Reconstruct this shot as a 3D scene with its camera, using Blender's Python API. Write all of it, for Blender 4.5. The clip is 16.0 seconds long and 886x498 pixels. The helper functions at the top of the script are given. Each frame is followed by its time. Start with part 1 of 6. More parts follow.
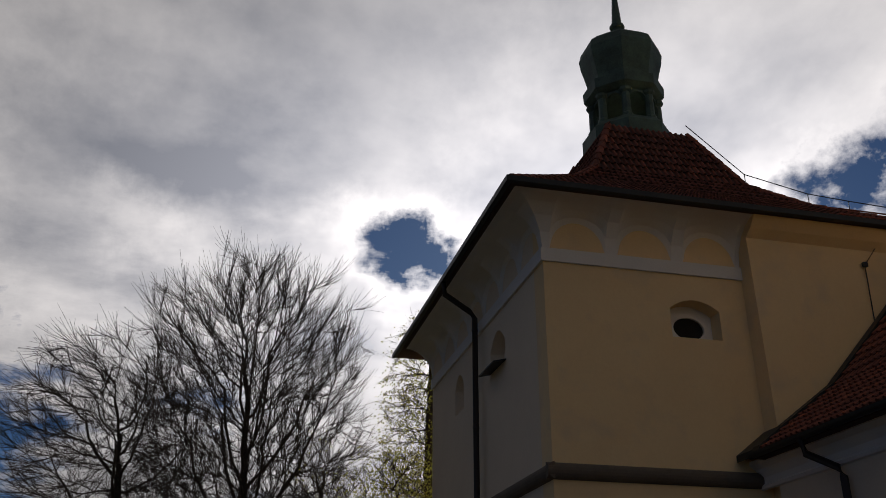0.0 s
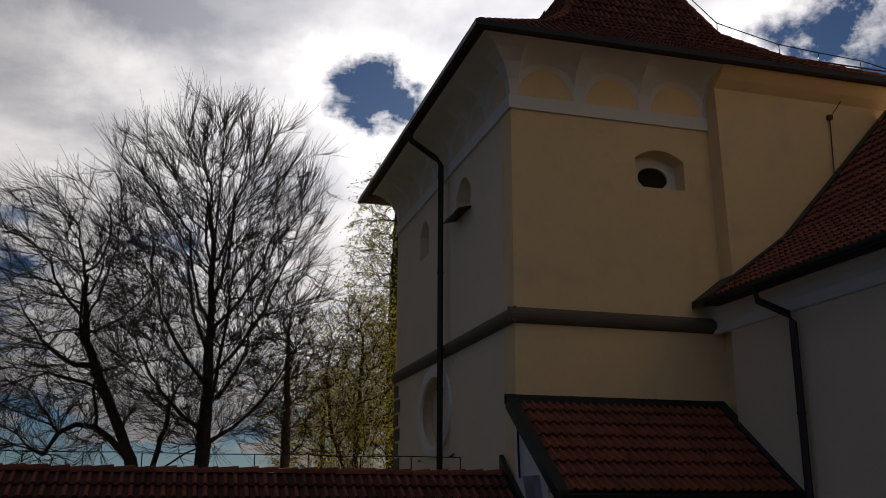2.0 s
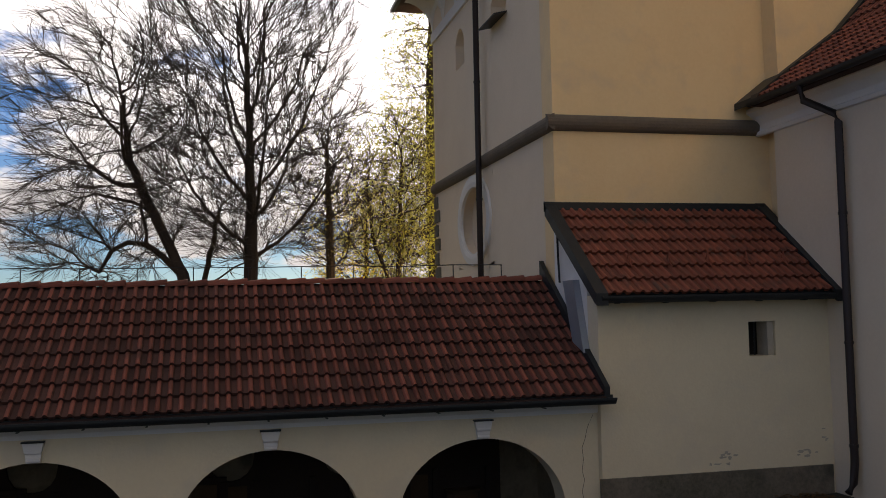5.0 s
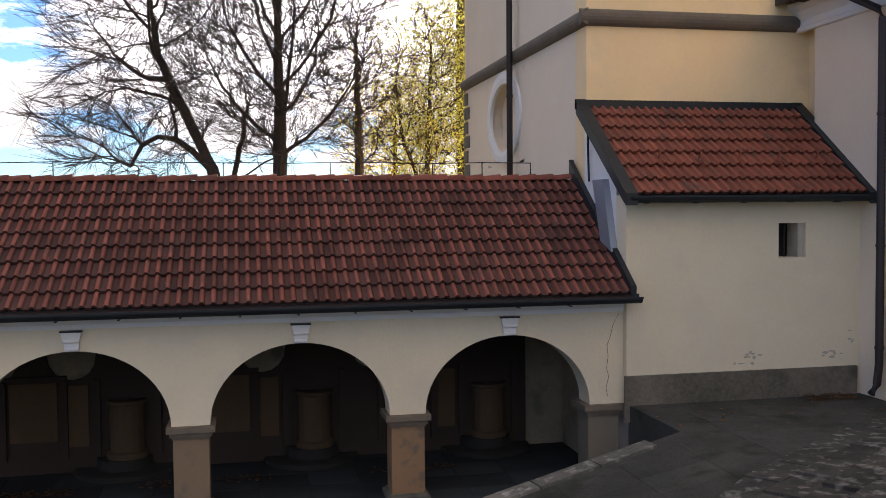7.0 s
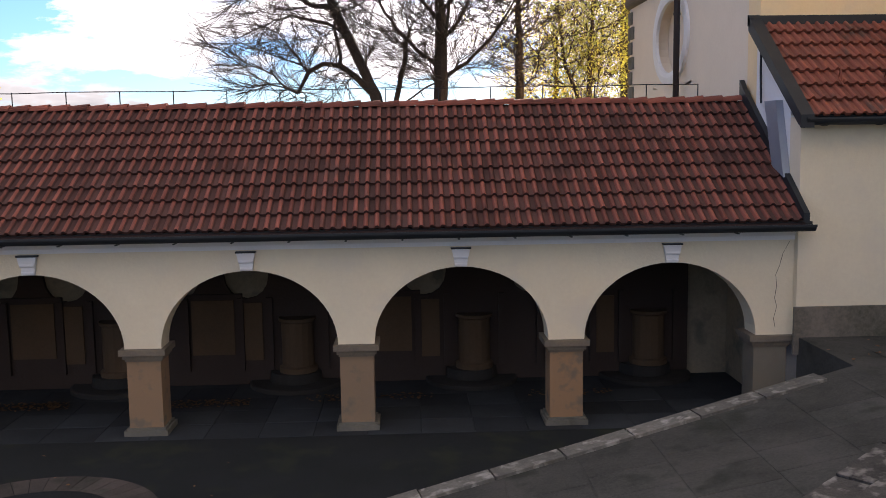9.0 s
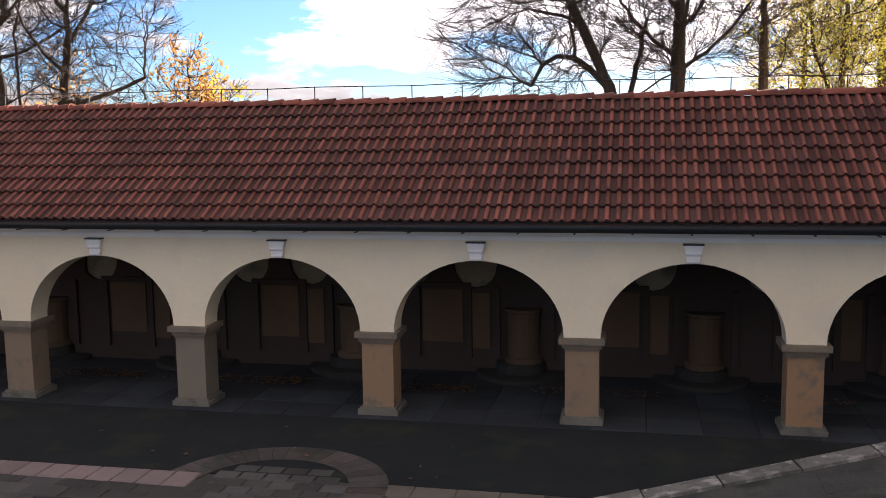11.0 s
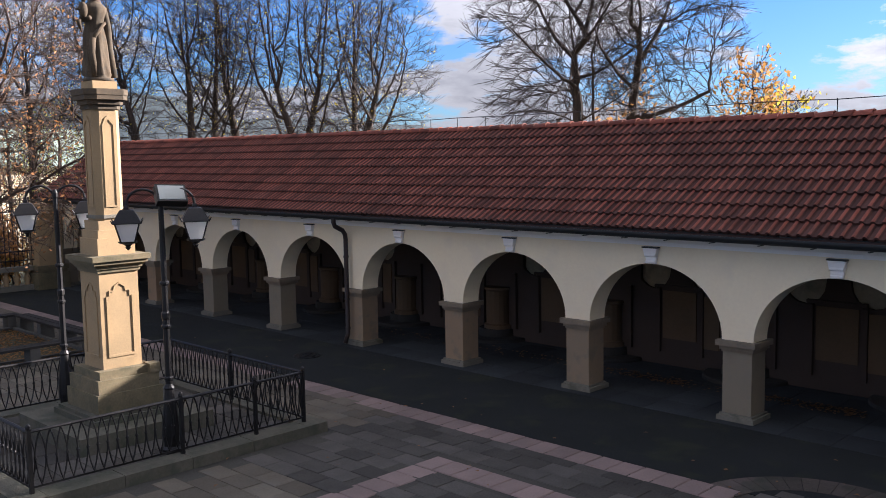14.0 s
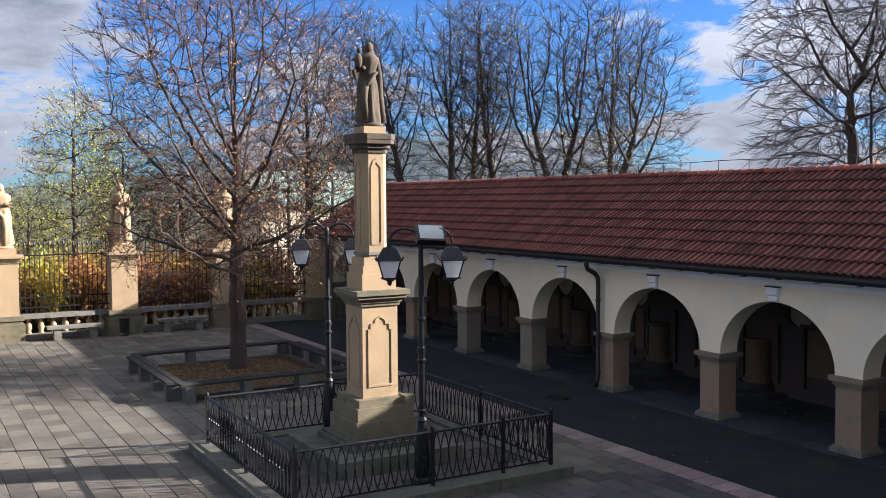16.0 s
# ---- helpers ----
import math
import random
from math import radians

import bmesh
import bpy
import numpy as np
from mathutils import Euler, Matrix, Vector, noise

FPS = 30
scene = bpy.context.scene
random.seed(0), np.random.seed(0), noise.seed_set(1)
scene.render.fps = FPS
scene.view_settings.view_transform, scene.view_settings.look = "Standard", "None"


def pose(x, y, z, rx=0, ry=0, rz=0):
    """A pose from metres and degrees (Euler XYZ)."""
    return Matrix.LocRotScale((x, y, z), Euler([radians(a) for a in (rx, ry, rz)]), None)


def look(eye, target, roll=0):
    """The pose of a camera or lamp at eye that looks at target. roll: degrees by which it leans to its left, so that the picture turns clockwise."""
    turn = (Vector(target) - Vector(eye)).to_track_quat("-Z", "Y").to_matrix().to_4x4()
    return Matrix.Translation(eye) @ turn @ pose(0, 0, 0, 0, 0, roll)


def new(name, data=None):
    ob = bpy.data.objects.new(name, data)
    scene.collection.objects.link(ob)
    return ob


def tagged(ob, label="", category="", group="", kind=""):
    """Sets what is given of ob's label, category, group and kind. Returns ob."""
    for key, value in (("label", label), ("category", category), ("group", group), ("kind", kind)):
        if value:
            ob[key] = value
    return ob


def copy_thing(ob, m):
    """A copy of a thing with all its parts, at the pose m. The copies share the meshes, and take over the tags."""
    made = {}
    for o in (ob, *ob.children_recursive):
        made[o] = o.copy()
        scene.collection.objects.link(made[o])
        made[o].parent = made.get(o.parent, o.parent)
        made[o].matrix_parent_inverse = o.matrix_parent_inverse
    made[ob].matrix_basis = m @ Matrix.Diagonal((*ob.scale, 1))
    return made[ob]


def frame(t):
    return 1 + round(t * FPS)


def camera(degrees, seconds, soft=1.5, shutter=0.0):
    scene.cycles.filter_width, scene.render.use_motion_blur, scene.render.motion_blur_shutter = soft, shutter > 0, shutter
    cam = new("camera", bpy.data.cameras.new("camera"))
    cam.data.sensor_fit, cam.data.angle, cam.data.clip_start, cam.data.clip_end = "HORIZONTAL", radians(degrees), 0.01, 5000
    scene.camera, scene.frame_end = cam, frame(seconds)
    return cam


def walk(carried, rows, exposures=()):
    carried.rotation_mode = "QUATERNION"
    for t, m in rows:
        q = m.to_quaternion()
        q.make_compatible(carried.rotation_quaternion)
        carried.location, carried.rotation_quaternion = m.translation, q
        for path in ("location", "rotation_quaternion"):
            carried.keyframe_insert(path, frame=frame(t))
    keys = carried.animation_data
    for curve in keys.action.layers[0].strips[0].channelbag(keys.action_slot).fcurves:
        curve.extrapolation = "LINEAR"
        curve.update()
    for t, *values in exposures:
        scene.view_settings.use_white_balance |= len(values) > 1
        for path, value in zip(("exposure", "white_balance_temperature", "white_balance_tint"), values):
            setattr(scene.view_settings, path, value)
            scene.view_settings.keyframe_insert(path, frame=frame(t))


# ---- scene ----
# camera: turned on the spot by somebody standing on the church terrace
EYE = 4.91
cam = camera(50.27, 16.0, soft=0.9)
ROWS = [
    (0.0, -13.89, 24.45, -0.01),
    (0.5, -15.05, 22.22, -0.14),
    (1.0, -15.70, 19.70, 0.16),
    (1.5, -15.91, 17.54, 0.12),
    (2.0, -16.11, 15.16, -0.11),
    (2.5, -15.91, 12.86, 0.01),
    (3.0, -14.80, 10.65, 0.41),
    (3.5, -14.27, 8.68, 0.77),
    (4.0, -14.17, 7.05, 0.85),
    (4.5, -13.84, 5.46, 1.11),
    (7.0, -11.84, -2.44, 0.50),
    (7.5, -10.05, -3.40, 0.29),
    (8.0, -7.27, -4.89, 0.28),
    (10.5, 7.08, -7.49, 1.18),
    (11.0, 11.71, -7.12, 0.80),
    (11.5, 17.17, -6.28, 0.54),
    (12.0, 23.20, -6.17, 0.67),
    (12.5, 28.25, -6.26, 0.71),
    (13.0, 32.29, -6.40, 0.74),
    (13.5, 38.31, -6.43, 0.84),
    (14.0, 44.57, -5.83, 0.94),
    (14.5, 49.27, -5.43, 1.16),
    (15.0, 52.77, -4.55, 1.23),
    (15.5, 56.34, -3.54, 0.72),
    (16.0, 59.90, -3.09, 0.38),
]
EXPOSURES = [
    (0.0, -0.60, 6500, 15), (1.5, -0.65, 6500, 15), (2.5, 0.0, 6700, 15), (3.5, 0.60, 6900, 15), (4.5, 0.98, 7000, 16), (7.0, 2.46, 6550, 19),
    (8.0, 2.5, 6450, 21), (10.5, 2.68, 6750, 22), (11.2, 2.5, 6450, 22), (11.8, 2.25, 6100, 21), (12.5, 2.0, 5800, 20), (13.5, 2.2, 5850, 21), (14.2, 2.2, 5700, 18), (15.0, 2.18, 5650, 16), (16.0, 2.12, 5450, 16),
]
walk(cam, [(t, pose(0, 0, EYE, 90 + pitch, roll, yaw)) for t, yaw, pitch, roll in ROWS], EXPOSURES)

# ---- light: low autumn sun behind broken cloud ----
SUN_DIR = Vector((0.36, 0.86, 0.370)).normalized()
SUN_EL = math.asin(SUN_DIR.z)
SUN_AZ = math.atan2(SUN_DIR.x, SUN_DIR.y)
world = bpy.data.worlds.new("world")
scene.world = world
world.use_nodes = True


def build_sky():
    nt = world.node_tree
    nt.nodes.clear()
    N, L = nt.nodes.new, nt.links.new

    def math_node(op, a, b=None, clamp=False):
        n = N("ShaderNodeMath")
        n.operation, n.use_clamp = op, clamp
        for i, v in enumerate((a, b)):
            if v is None:
                continue
            if isinstance(v, (int, float)):
                n.inputs[i].default_value = v
            else:
                L(v, n.inputs[i])
        return n.outputs[0]

    sky = N("ShaderNodeTexSky")
    sky.sky_type, sky.sun_disc = "NISHITA", False
    sky.sun_elevation, sky.sun_rotation = SUN_EL, SUN_AZ
    sky.air_density, sky.dust_density, sky.ozone_density = 1.0, 0.3, 2.5
    bg = N("ShaderNodeBackground")
    bg.inputs[1].default_value = 0.031
    deep = N("ShaderNodeMixRGB")
    deep.blend_type = "MULTIPLY"
    deep.inputs[0].default_value = 1.0
    deep.inputs[2].default_value = (0.52, 0.78, 1.14, 1)
    L(sky.outputs[0], deep.inputs[1])
    L(deep.outputs[0], bg.inputs[0])
    tc = N("ShaderNodeTexCoord")
    sep = N("ShaderNodeSeparateXYZ")
    L(tc.outputs["Generated"], sep.inputs[0])
    up = math_node("ADD", math_node("MAXIMUM", sep.outputs[2], 0.0), 0.17)
    flat = N("ShaderNodeCombineXYZ")
    L(math_node("DIVIDE", sep.outputs[0], up), flat.inputs[0])
    L(math_node("DIVIDE", sep.outputs[1], up), flat.inputs[1])
    # big banks and their torn edges
    banks = N("ShaderNodeTexNoise")
    banks.inputs["Scale"].default_value, banks.inputs["Detail"].default_value = 0.85, 10
    banks.inputs["Roughness"].default_value, banks.inputs["Distortion"].default_value = 0.56, 0.25
    # eddies that tear the edges of single banks and gaps
    eddy = N("ShaderNodeTexNoise")
    eddy.inputs["Scale"].default_value, eddy.inputs["Detail"].default_value, eddy.inputs["Roughness"].default_value = 9.0, 7, 0.62
    L(tc.outputs["Generated"], eddy.inputs["Vector"])
    centred = N("ShaderNodeVectorMath")
    centred.operation = "SUBTRACT"
    L(eddy.outputs["Color"], centred.inputs[0])
    centred.inputs[1].default_value = (0.5, 0.5, 0.5)
    scaled = N("ShaderNodeVectorMath")
    scaled.operation = "SCALE"
    L(centred.outputs[0], scaled.inputs[0])
    scaled.inputs["Scale"].default_value = 0.24
    torn = N("ShaderNodeVectorMath")
    torn.operation = "ADD"
    L(tc.outputs["Generated"], torn.inputs[0])
    L(scaled.outputs[0], torn.inputs[1])
    torn_unit = N("ShaderNodeVectorMath")
    torn_unit.operation = "NORMALIZE"
    L(torn.outputs[0], torn_unit.inputs[0])
    # rows of small flat clouds low over the horizon
    long = N("ShaderNodeVectorMath")
    long.operation = "MULTIPLY"
    L(tc.outputs["Generated"], long.inputs[0])
    long.inputs[1].default_value = (5.0, 5.0, 17.0)
    rows = N("ShaderNodeTexNoise")
    rows.inputs["Scale"].default_value, rows.inputs["Detail"].default_value, rows.inputs["Roughness"].default_value = 1.5, 9, 0.62
    L(long.outputs[0], rows.inputs["Vector"])
    low = math_node("SUBTRACT", 1.0, math_node("MULTIPLY", sep.outputs[2], 2.0), True)
    shift = N("ShaderNodeVectorMath")
    shift.operation = "ADD"
    shift.inputs[1].default_value = (3.76, 1.2, 2.0)
    L(flat.outputs[0], shift.inputs[0])
    L(shift.outputs[0], banks.inputs["Vector"])
    ramp = N("ShaderNodeValToRGB")
    ramp.color_ramp.elements[0].position, ramp.color_ramp.elements[1].position = 0.455, 0.555
    # the cover thickens overhead
    cover = math_node("ADD", banks.outputs[0], math_node("MULTIPLY", math_node("SUBTRACT", sep.outputs[2], 0.2), 0.30))
    cover = math_node("ADD", cover, math_node("MULTIPLY", math_node("SUBTRACT", math_node("ABSOLUTE", sep.outputs[1]), 0.72), 0.16))
    cover = math_node("ADD", cover, math_node("MULTIPLY", math_node("MULTIPLY", math_node("SUBTRACT", rows.outputs[0], 0.49), low), 1.15))
    cover = math_node("ADD", cover, math_node("MULTIPLY", math_node("SUBTRACT", eddy.outputs["Fac"], 0.5), 0.16))
    # single banks and gaps of that day: turn to the left of north, height, half width in degrees, more or less cloud
    for turn, height, width, more in ((-11.2, 23.8, 3.4, -0.24), (6.5, 23.5, 2.4, -0.13), (11, 16.0, 2.4, -0.03), (9, 20, 3.0, 0.10), (2, 34, 9, 0.16), (-26, 31, 9, 0.12), (-3, 27.5, 4, 0.10), (12, 27, 6, 0.14), (-38.5, 26.5, 2.0, -0.14), (9, 13, 4.5, 0.06),
                                      (3, 12, 6.5, -0.05), (-8, 19.0, 2.4, 0.12), (4, 19.5, 2.4, 0.08), (13, 10, 3, -0.10), (17, 5, 4.5, 0.12), (26, 8.5, 3, -0.12), (43, 4, 3.5, 0.12), (46, 9.5, 4, -0.10),
                                      (56, 11, 6, -0.08), (84, 6, 4, 0.13), (75, 15, 6, -0.08)):
        a, e = radians(turn), radians(height)
        close = N("ShaderNodeVectorMath")
        close.operation = "DOT_PRODUCT"
        close.inputs[1].default_value = (-math.sin(a) * math.cos(e), math.cos(a) * math.cos(e), math.sin(e))
        L(torn_unit.outputs[0], close.inputs[0])
        sharp = math.log(0.5) / math.log(math.cos(radians(width)))
        cover = math_node("ADD", cover, math_node("MULTIPLY", math_node("POWER", math_node("MAXIMUM", close.outputs["Value"], 0.0), sharp), more))
    sunward = N("ShaderNodeVectorMath")
    sunward.operation = "DOT_PRODUCT"
    sunward.inputs[1].default_value = SUN_DIR
    L(tc.outputs["Generated"], sunward.inputs[0])
    L(math_node("ADD", cover, math_node("MULTIPLY", math_node("POWER", math_node("MAXIMUM", sunward.outputs["Value"], 0.0), 4), 0.008)), ramp.inputs[0])
    # thick grey bellies, bright thin rims
    belly = N("ShaderNodeTexNoise")
    belly.inputs["Scale"].default_value, belly.inputs["Detail"].default_value = 1.5, 6
    belly.inputs["Roughness"].default_value = 0.5
    L(shift.outputs[0], belly.inputs["Vector"])
    thick = N("ShaderNodeMapRange")
    L(math_node("ADD", math_node("MULTIPLY", cover, 0.75), math_node("MULTIPLY", belly.outputs[0], 0.6)), thick.inputs[0])
    thick.inputs[1].default_value, thick.inputs[2].default_value = 0.69, 0.93
    # forward scatter: cloud is whiter towards the sun
    dot = N("ShaderNodeVectorMath")
    dot.operation = "DOT_PRODUCT"
    dot.inputs[1].default_value = SUN_DIR
    L(tc.outputs["Generated"], dot.inputs[0])
    glow = math_node("POWER", math_node("MAXIMUM", dot.outputs["Value"], 0.0), 14)
    wide = math_node("POWER", math_node("MAXIMUM", dot.outputs["Value"], 0.0), 4)
    core = math_node("POWER", math_node("MAXIMUM", dot.outputs["Value"], 0.0), 260)
    away = math_node("MAXIMUM", math_node("MULTIPLY", dot.outputs["Value"], -1.0), 0.0)     # cloud lit from the front
    colour = N("ShaderNodeMixRGB")
    overhead = math_node("ADD", 0.52, math_node("MULTIPLY", math_node("MAXIMUM", sep.outputs[2], 0.0), 1.25))
    L(math_node("MULTIPLY", math_node("MULTIPLY", thick.outputs[0], math_node("MINIMUM", overhead, 1.0)), math_node("SUBTRACT", 1.0, math_node("MULTIPLY", wide, 0.2))), colour.inputs[0])
    colour.inputs[1].default_value = (1.0, 0.985, 0.955, 1)
    colour.inputs[2].default_value = (0.22, 0.245, 0.295, 1)
    cloud = N("ShaderNodeBackground")
    L(colour.outputs[0], cloud.inputs[0])
    high = math_node("MULTIPLY", math_node("MULTIPLY", sep.outputs[2], 6.0), math_node("SUBTRACT", 1.0, math_node("MULTIPLY", sep.outputs[2], 1.35)))
    power = math_node("ADD", math_node("ADD", 0.25, math_node("MULTIPLY", away, 0.03)), math_node("ADD", math_node("MULTIPLY", math_node("MULTIPLY", wide, high), 1.2), math_node("MULTIPLY", glow, 0.9)))
    power = math_node("ADD", power, math_node("MULTIPLY", core, 2.0))
    # the low sky is seen through more haze
    haze = math_node("ADD", 0.46, math_node("MULTIPLY", math_node("MAXIMUM", sep.outputs[2], 0.0), 1.6))
    L(math_node("MULTIPLY", math_node("MULTIPLY", power, math_node("MINIMUM", haze, 1.0)), 0.95), cloud.inputs[1])
    mix = N("ShaderNodeMixShader")
    L(ramp.outputs[0], mix.inputs[0])
    L(bg.outputs[0], mix.inputs[1])
    L(cloud.outputs[0], mix.inputs[2])
    out = N("ShaderNodeOutputWorld")
    L(mix.outputs[0], out.inputs[0])


build_sky()
sun_data = bpy.data.lights.new("sun", "SUN")
sun_data.energy, sun_data.angle, sun_data.color = 5.0, radians(0.6), (1.0, 0.88, 0.70)
sun = new("sun", sun_data)
sun.matrix_world = look(SUN_DIR * 60, (0, 0, 0))


# ---- materials ----
def material(name, colour, rough=0.85, second=None, grain=30.0, stain=1.2, amount=0.5, bump=0.25, bump_scale=60.0, metal=0.0,
             random=0.0, island=0.0, third=None, spec=0.4, shades=None):
    """Principled surface: two colours mixed by large stains and fine grain, relief, and a shade that varies from piece to piece."""
    m = bpy.data.materials.new(name)
    m.use_nodes = True
    nt = m.node_tree
    N, L = nt.nodes.new, nt.links.new
    bsdf = nt.nodes["Principled BSDF"]
    bsdf.inputs["Roughness"].default_value, bsdf.inputs["Metallic"].default_value = rough, metal
    bsdf.inputs["Specular IOR Level"].default_value = spec
    second = second or tuple(c * 0.72 for c in colour)
    geo = N("ShaderNodeNewGeometry")
    fine, large = N("ShaderNodeTexNoise"), N("ShaderNodeTexNoise")
    for n, s, d in ((fine, grain, 6), (large, stain, 5)):
        n.inputs["Scale"].default_value, n.inputs["Detail"].default_value, n.inputs["Roughness"].default_value = s, d, 0.62
        L(geo.outputs["Position"], n.inputs["Vector"])
    add = N("ShaderNodeMath")
    add.operation = "MULTIPLY_ADD"
    L(large.outputs[0], add.inputs[0])
    add.inputs[1].default_value = 0.65
    half = N("ShaderNodeMath")
    half.operation = "MULTIPLY"
    L(fine.outputs[0], half.inputs[0])
    half.inputs[1].default_value = 0.35
    L(half.outputs[0], add.inputs[2])
    span = N("ShaderNodeMapRange")
    L(add.outputs[0], span.inputs[0])
    span.inputs[1].default_value, span.inputs[2].default_value, span.inputs[4].default_value = 0.38, 0.66, amount
    mix = N("ShaderNodeMixRGB")
    L(span.outputs[0], mix.inputs[0])
    mix.inputs[1].default_value, mix.inputs[2].default_value = (*colour, 1), (*second, 1)
    last = mix.outputs[0]
    if shades:      # each piece leans to one of two shades
        lean = N("ShaderNodeMixRGB")
        pick = N("ShaderNodeMapRange")
        L(N("ShaderNodeObjectInfo").outputs["Random"], pick.inputs[0])
        pick.inputs[1].default_value, pick.inputs[2].default_value = 0.45, 0.75
        L(pick.outputs[0], lean.inputs[0])
        lean.inputs[1].default_value, lean.inputs[2].default_value = (*shades[0], 1), (*shades[1], 1)
        half_way = N("ShaderNodeMixRGB")
        half_way.inputs[0].default_value = 0.75
        L(last, half_way.inputs[1])
        L(lean.outputs[0], half_way.inputs[2])
        last = half_way.outputs[0]
    if third:
        spots = N("ShaderNodeTexNoise")
        spots.inputs["Scale"].default_value, spots.inputs["Detail"].default_value = stain * 2.3, 7
        shifted = N("ShaderNodeVectorMath")
        shifted.operation = "ADD"
        shifted.inputs[1].default_value = (17, 5, 9)
        L(geo.outputs["Position"], shifted.inputs[0])
        L(shifted.outputs[0], spots.inputs["Vector"])
        edge = N("ShaderNodeMapRange")
        L(spots.outputs[0], edge.inputs[0])
        edge.inputs[1].default_value, edge.inputs[2].default_value, edge.inputs[4].default_value = 0.54, 0.68, 0.8
        over = N("ShaderNodeMixRGB")
        L(edge.outputs[0], over.inputs[0])
        L(last, over.inputs[1])
        over.inputs[2].default_value = (*third, 1)
        last = over.outputs[0]
    if random or island:
        hsv = N("ShaderNodeHueSaturation")
        src = geo.outputs["Random Per Island"]
        if random:
            src = N("ShaderNodeObjectInfo").outputs["Random"]
        var = N("ShaderNodeMapRange")
        L(src, var.inputs[0])
        k = random or island
        var.inputs[3].default_value, var.inputs[4].default_value = 1 - k, 1 + k
        L(var.outputs[0], hsv.inputs["Value"])
        L(last, hsv.inputs["Color"])
        last = hsv.outputs[0]
    L(last, bsdf.inputs["Base Color"])
    if bump:
        relief = N("ShaderNodeTexNoise")
        relief.inputs["Scale"].default_value, relief.inputs["Detail"].default_value = bump_scale, 5
        L(geo.outputs["Position"], relief.inputs["Vector"])
        b = N("ShaderNodeBump")
        b.inputs["Strength"].default_value, b.inputs["Distance"].default_value = bump, 0.02
        L(relief.outputs[0], b.inputs["Height"])
        L(b.outputs[0], bsdf.inputs["Normal"])
    return m


def let_light_through(m, share):
    """Thin leaves and frosted glass: part of the light that falls on the far side shines through."""
    nt = m.node_tree
    bsdf = nt.nodes["Principled BSDF"]
    tr = nt.nodes.new("ShaderNodeBsdfTranslucent")
    nt.links.new(bsdf.inputs["Base Color"].links[0].from_socket, tr.inputs[0])
    mix = nt.nodes.new("ShaderNodeMixShader")
    mix.inputs[0].default_value = share
    nt.links.new(bsdf.outputs[0], mix.inputs[1])
    nt.links.new(tr.outputs[0], mix.inputs[2])
    nt.links.new(mix.outputs[0], nt.nodes["Material Output"].inputs[0])
    return m


CREAM = material("cream_render", (0.88, 0.67, 0.39), 0.92, (0.80, 0.59, 0.33), 14, 0.5, 0.8, 0.2, 25, third=(0.76, 0.59, 0.38))
ARCADE = material("pale_cream_render", (0.78, 0.68, 0.49), 0.92, (0.70, 0.60, 0.43), 14, 0.6, 0.85, 0.25, 25, third=(0.70, 0.61, 0.46))
WHITE = material("white_render", (0.80, 0.78, 0.76), 0.9, (0.70, 0.68, 0.66), 20, 0.8, 0.6, 0.15, 30)
GREY_WHITE = material("greyish_render", (0.80, 0.68, 0.54), 0.92, (0.71, 0.60, 0.47), 14, 0.6, 0.7, 0.2, 25)
SANDSTONE = material("sandstone", (0.345, 0.240, 0.128), 0.92, (0.235, 0.172, 0.098), 34, 1.1, 0.9, 0.14, 110)
MOSSY_SAND = material("mossy_sandstone", (0.165, 0.130, 0.075), 0.92, (0.075, 0.070, 0.042), 26, 1.6, 0.95, 0.2, 80, third=(0.075, 0.075, 0.045))
PIER_STONE = material("pier_sandstone", (0.25, 0.165, 0.095), 0.92, (0.15, 0.115, 0.078), 22, 1.9, 0.9, 0.2, 70, random=0.15, third=(0.165, 0.135, 0.10), shades=((0.36, 0.205, 0.105), (0.165, 0.150, 0.115)))
CAPITAL_STONE = material("capital_sandstone", (0.215, 0.168, 0.118), 0.92, (0.125, 0.105, 0.08), 25, 1.8, 0.9, 0.25, 60)
GREY_STONE = material("grey_stone", (0.17, 0.155, 0.125), 0.92, (0.095, 0.092, 0.075), 25, 1.4, 0.8, 0.4, 40, third=(0.08, 0.085, 0.06))
STRING = material("string_course_stone", (0.16, 0.13, 0.10), 0.9, (0.10, 0.085, 0.07), 20, 1.1, 0.8, 0.35, 40)
TILE = material("clay_tile", (0.238, 0.074, 0.050), 0.85, (0.145, 0.055, 0.041), 35, 0.7, 0.8, 0.25, 70, random=0.3, third=(0.105, 0.046, 0.035), spec=0.2)
# darker tile colours: dirt in the pans plus painted shade of joints and lips
TILE_DIRT_SHADE = material("dirt_and_shade_clay_tile", (0.092, 0.042, 0.034), 0.9, (0.054, 0.032, 0.028), 35, 0.9, 0.8, 0.3, 70, random=0.22, spec=0.2)
TILE_JOINED = material("clay_tile_field", (0.238, 0.074, 0.050), 0.85, (0.145, 0.055, 0.041), 35, 0.7, 0.8, 0.25, 70, island=0.3, third=(0.105, 0.046, 0.035), spec=0.2)
TILE_DIRT_SHADE_JOINED = material("dirt_and_shade_clay_tile_field", (0.092, 0.042, 0.034), 0.9, (0.054, 0.032, 0.028), 35, 0.9, 0.8, 0.3, 70, island=0.22, spec=0.2)
TILE_BRIGHT = material("orange_clay_tile", (0.27, 0.075, 0.04), 0.8, (0.18, 0.056, 0.036), 35, 0.9, 0.7, 0.25, 70, random=0.15, third=(0.085, 0.05, 0.035))
TILE_BRIGHT_DIRT_SHADE = material("dirt_and_shade_orange_tile", (0.20, 0.06, 0.035), 0.85, (0.11, 0.045, 0.03), 35, 0.9, 0.8, 0.3, 70, random=0.2)
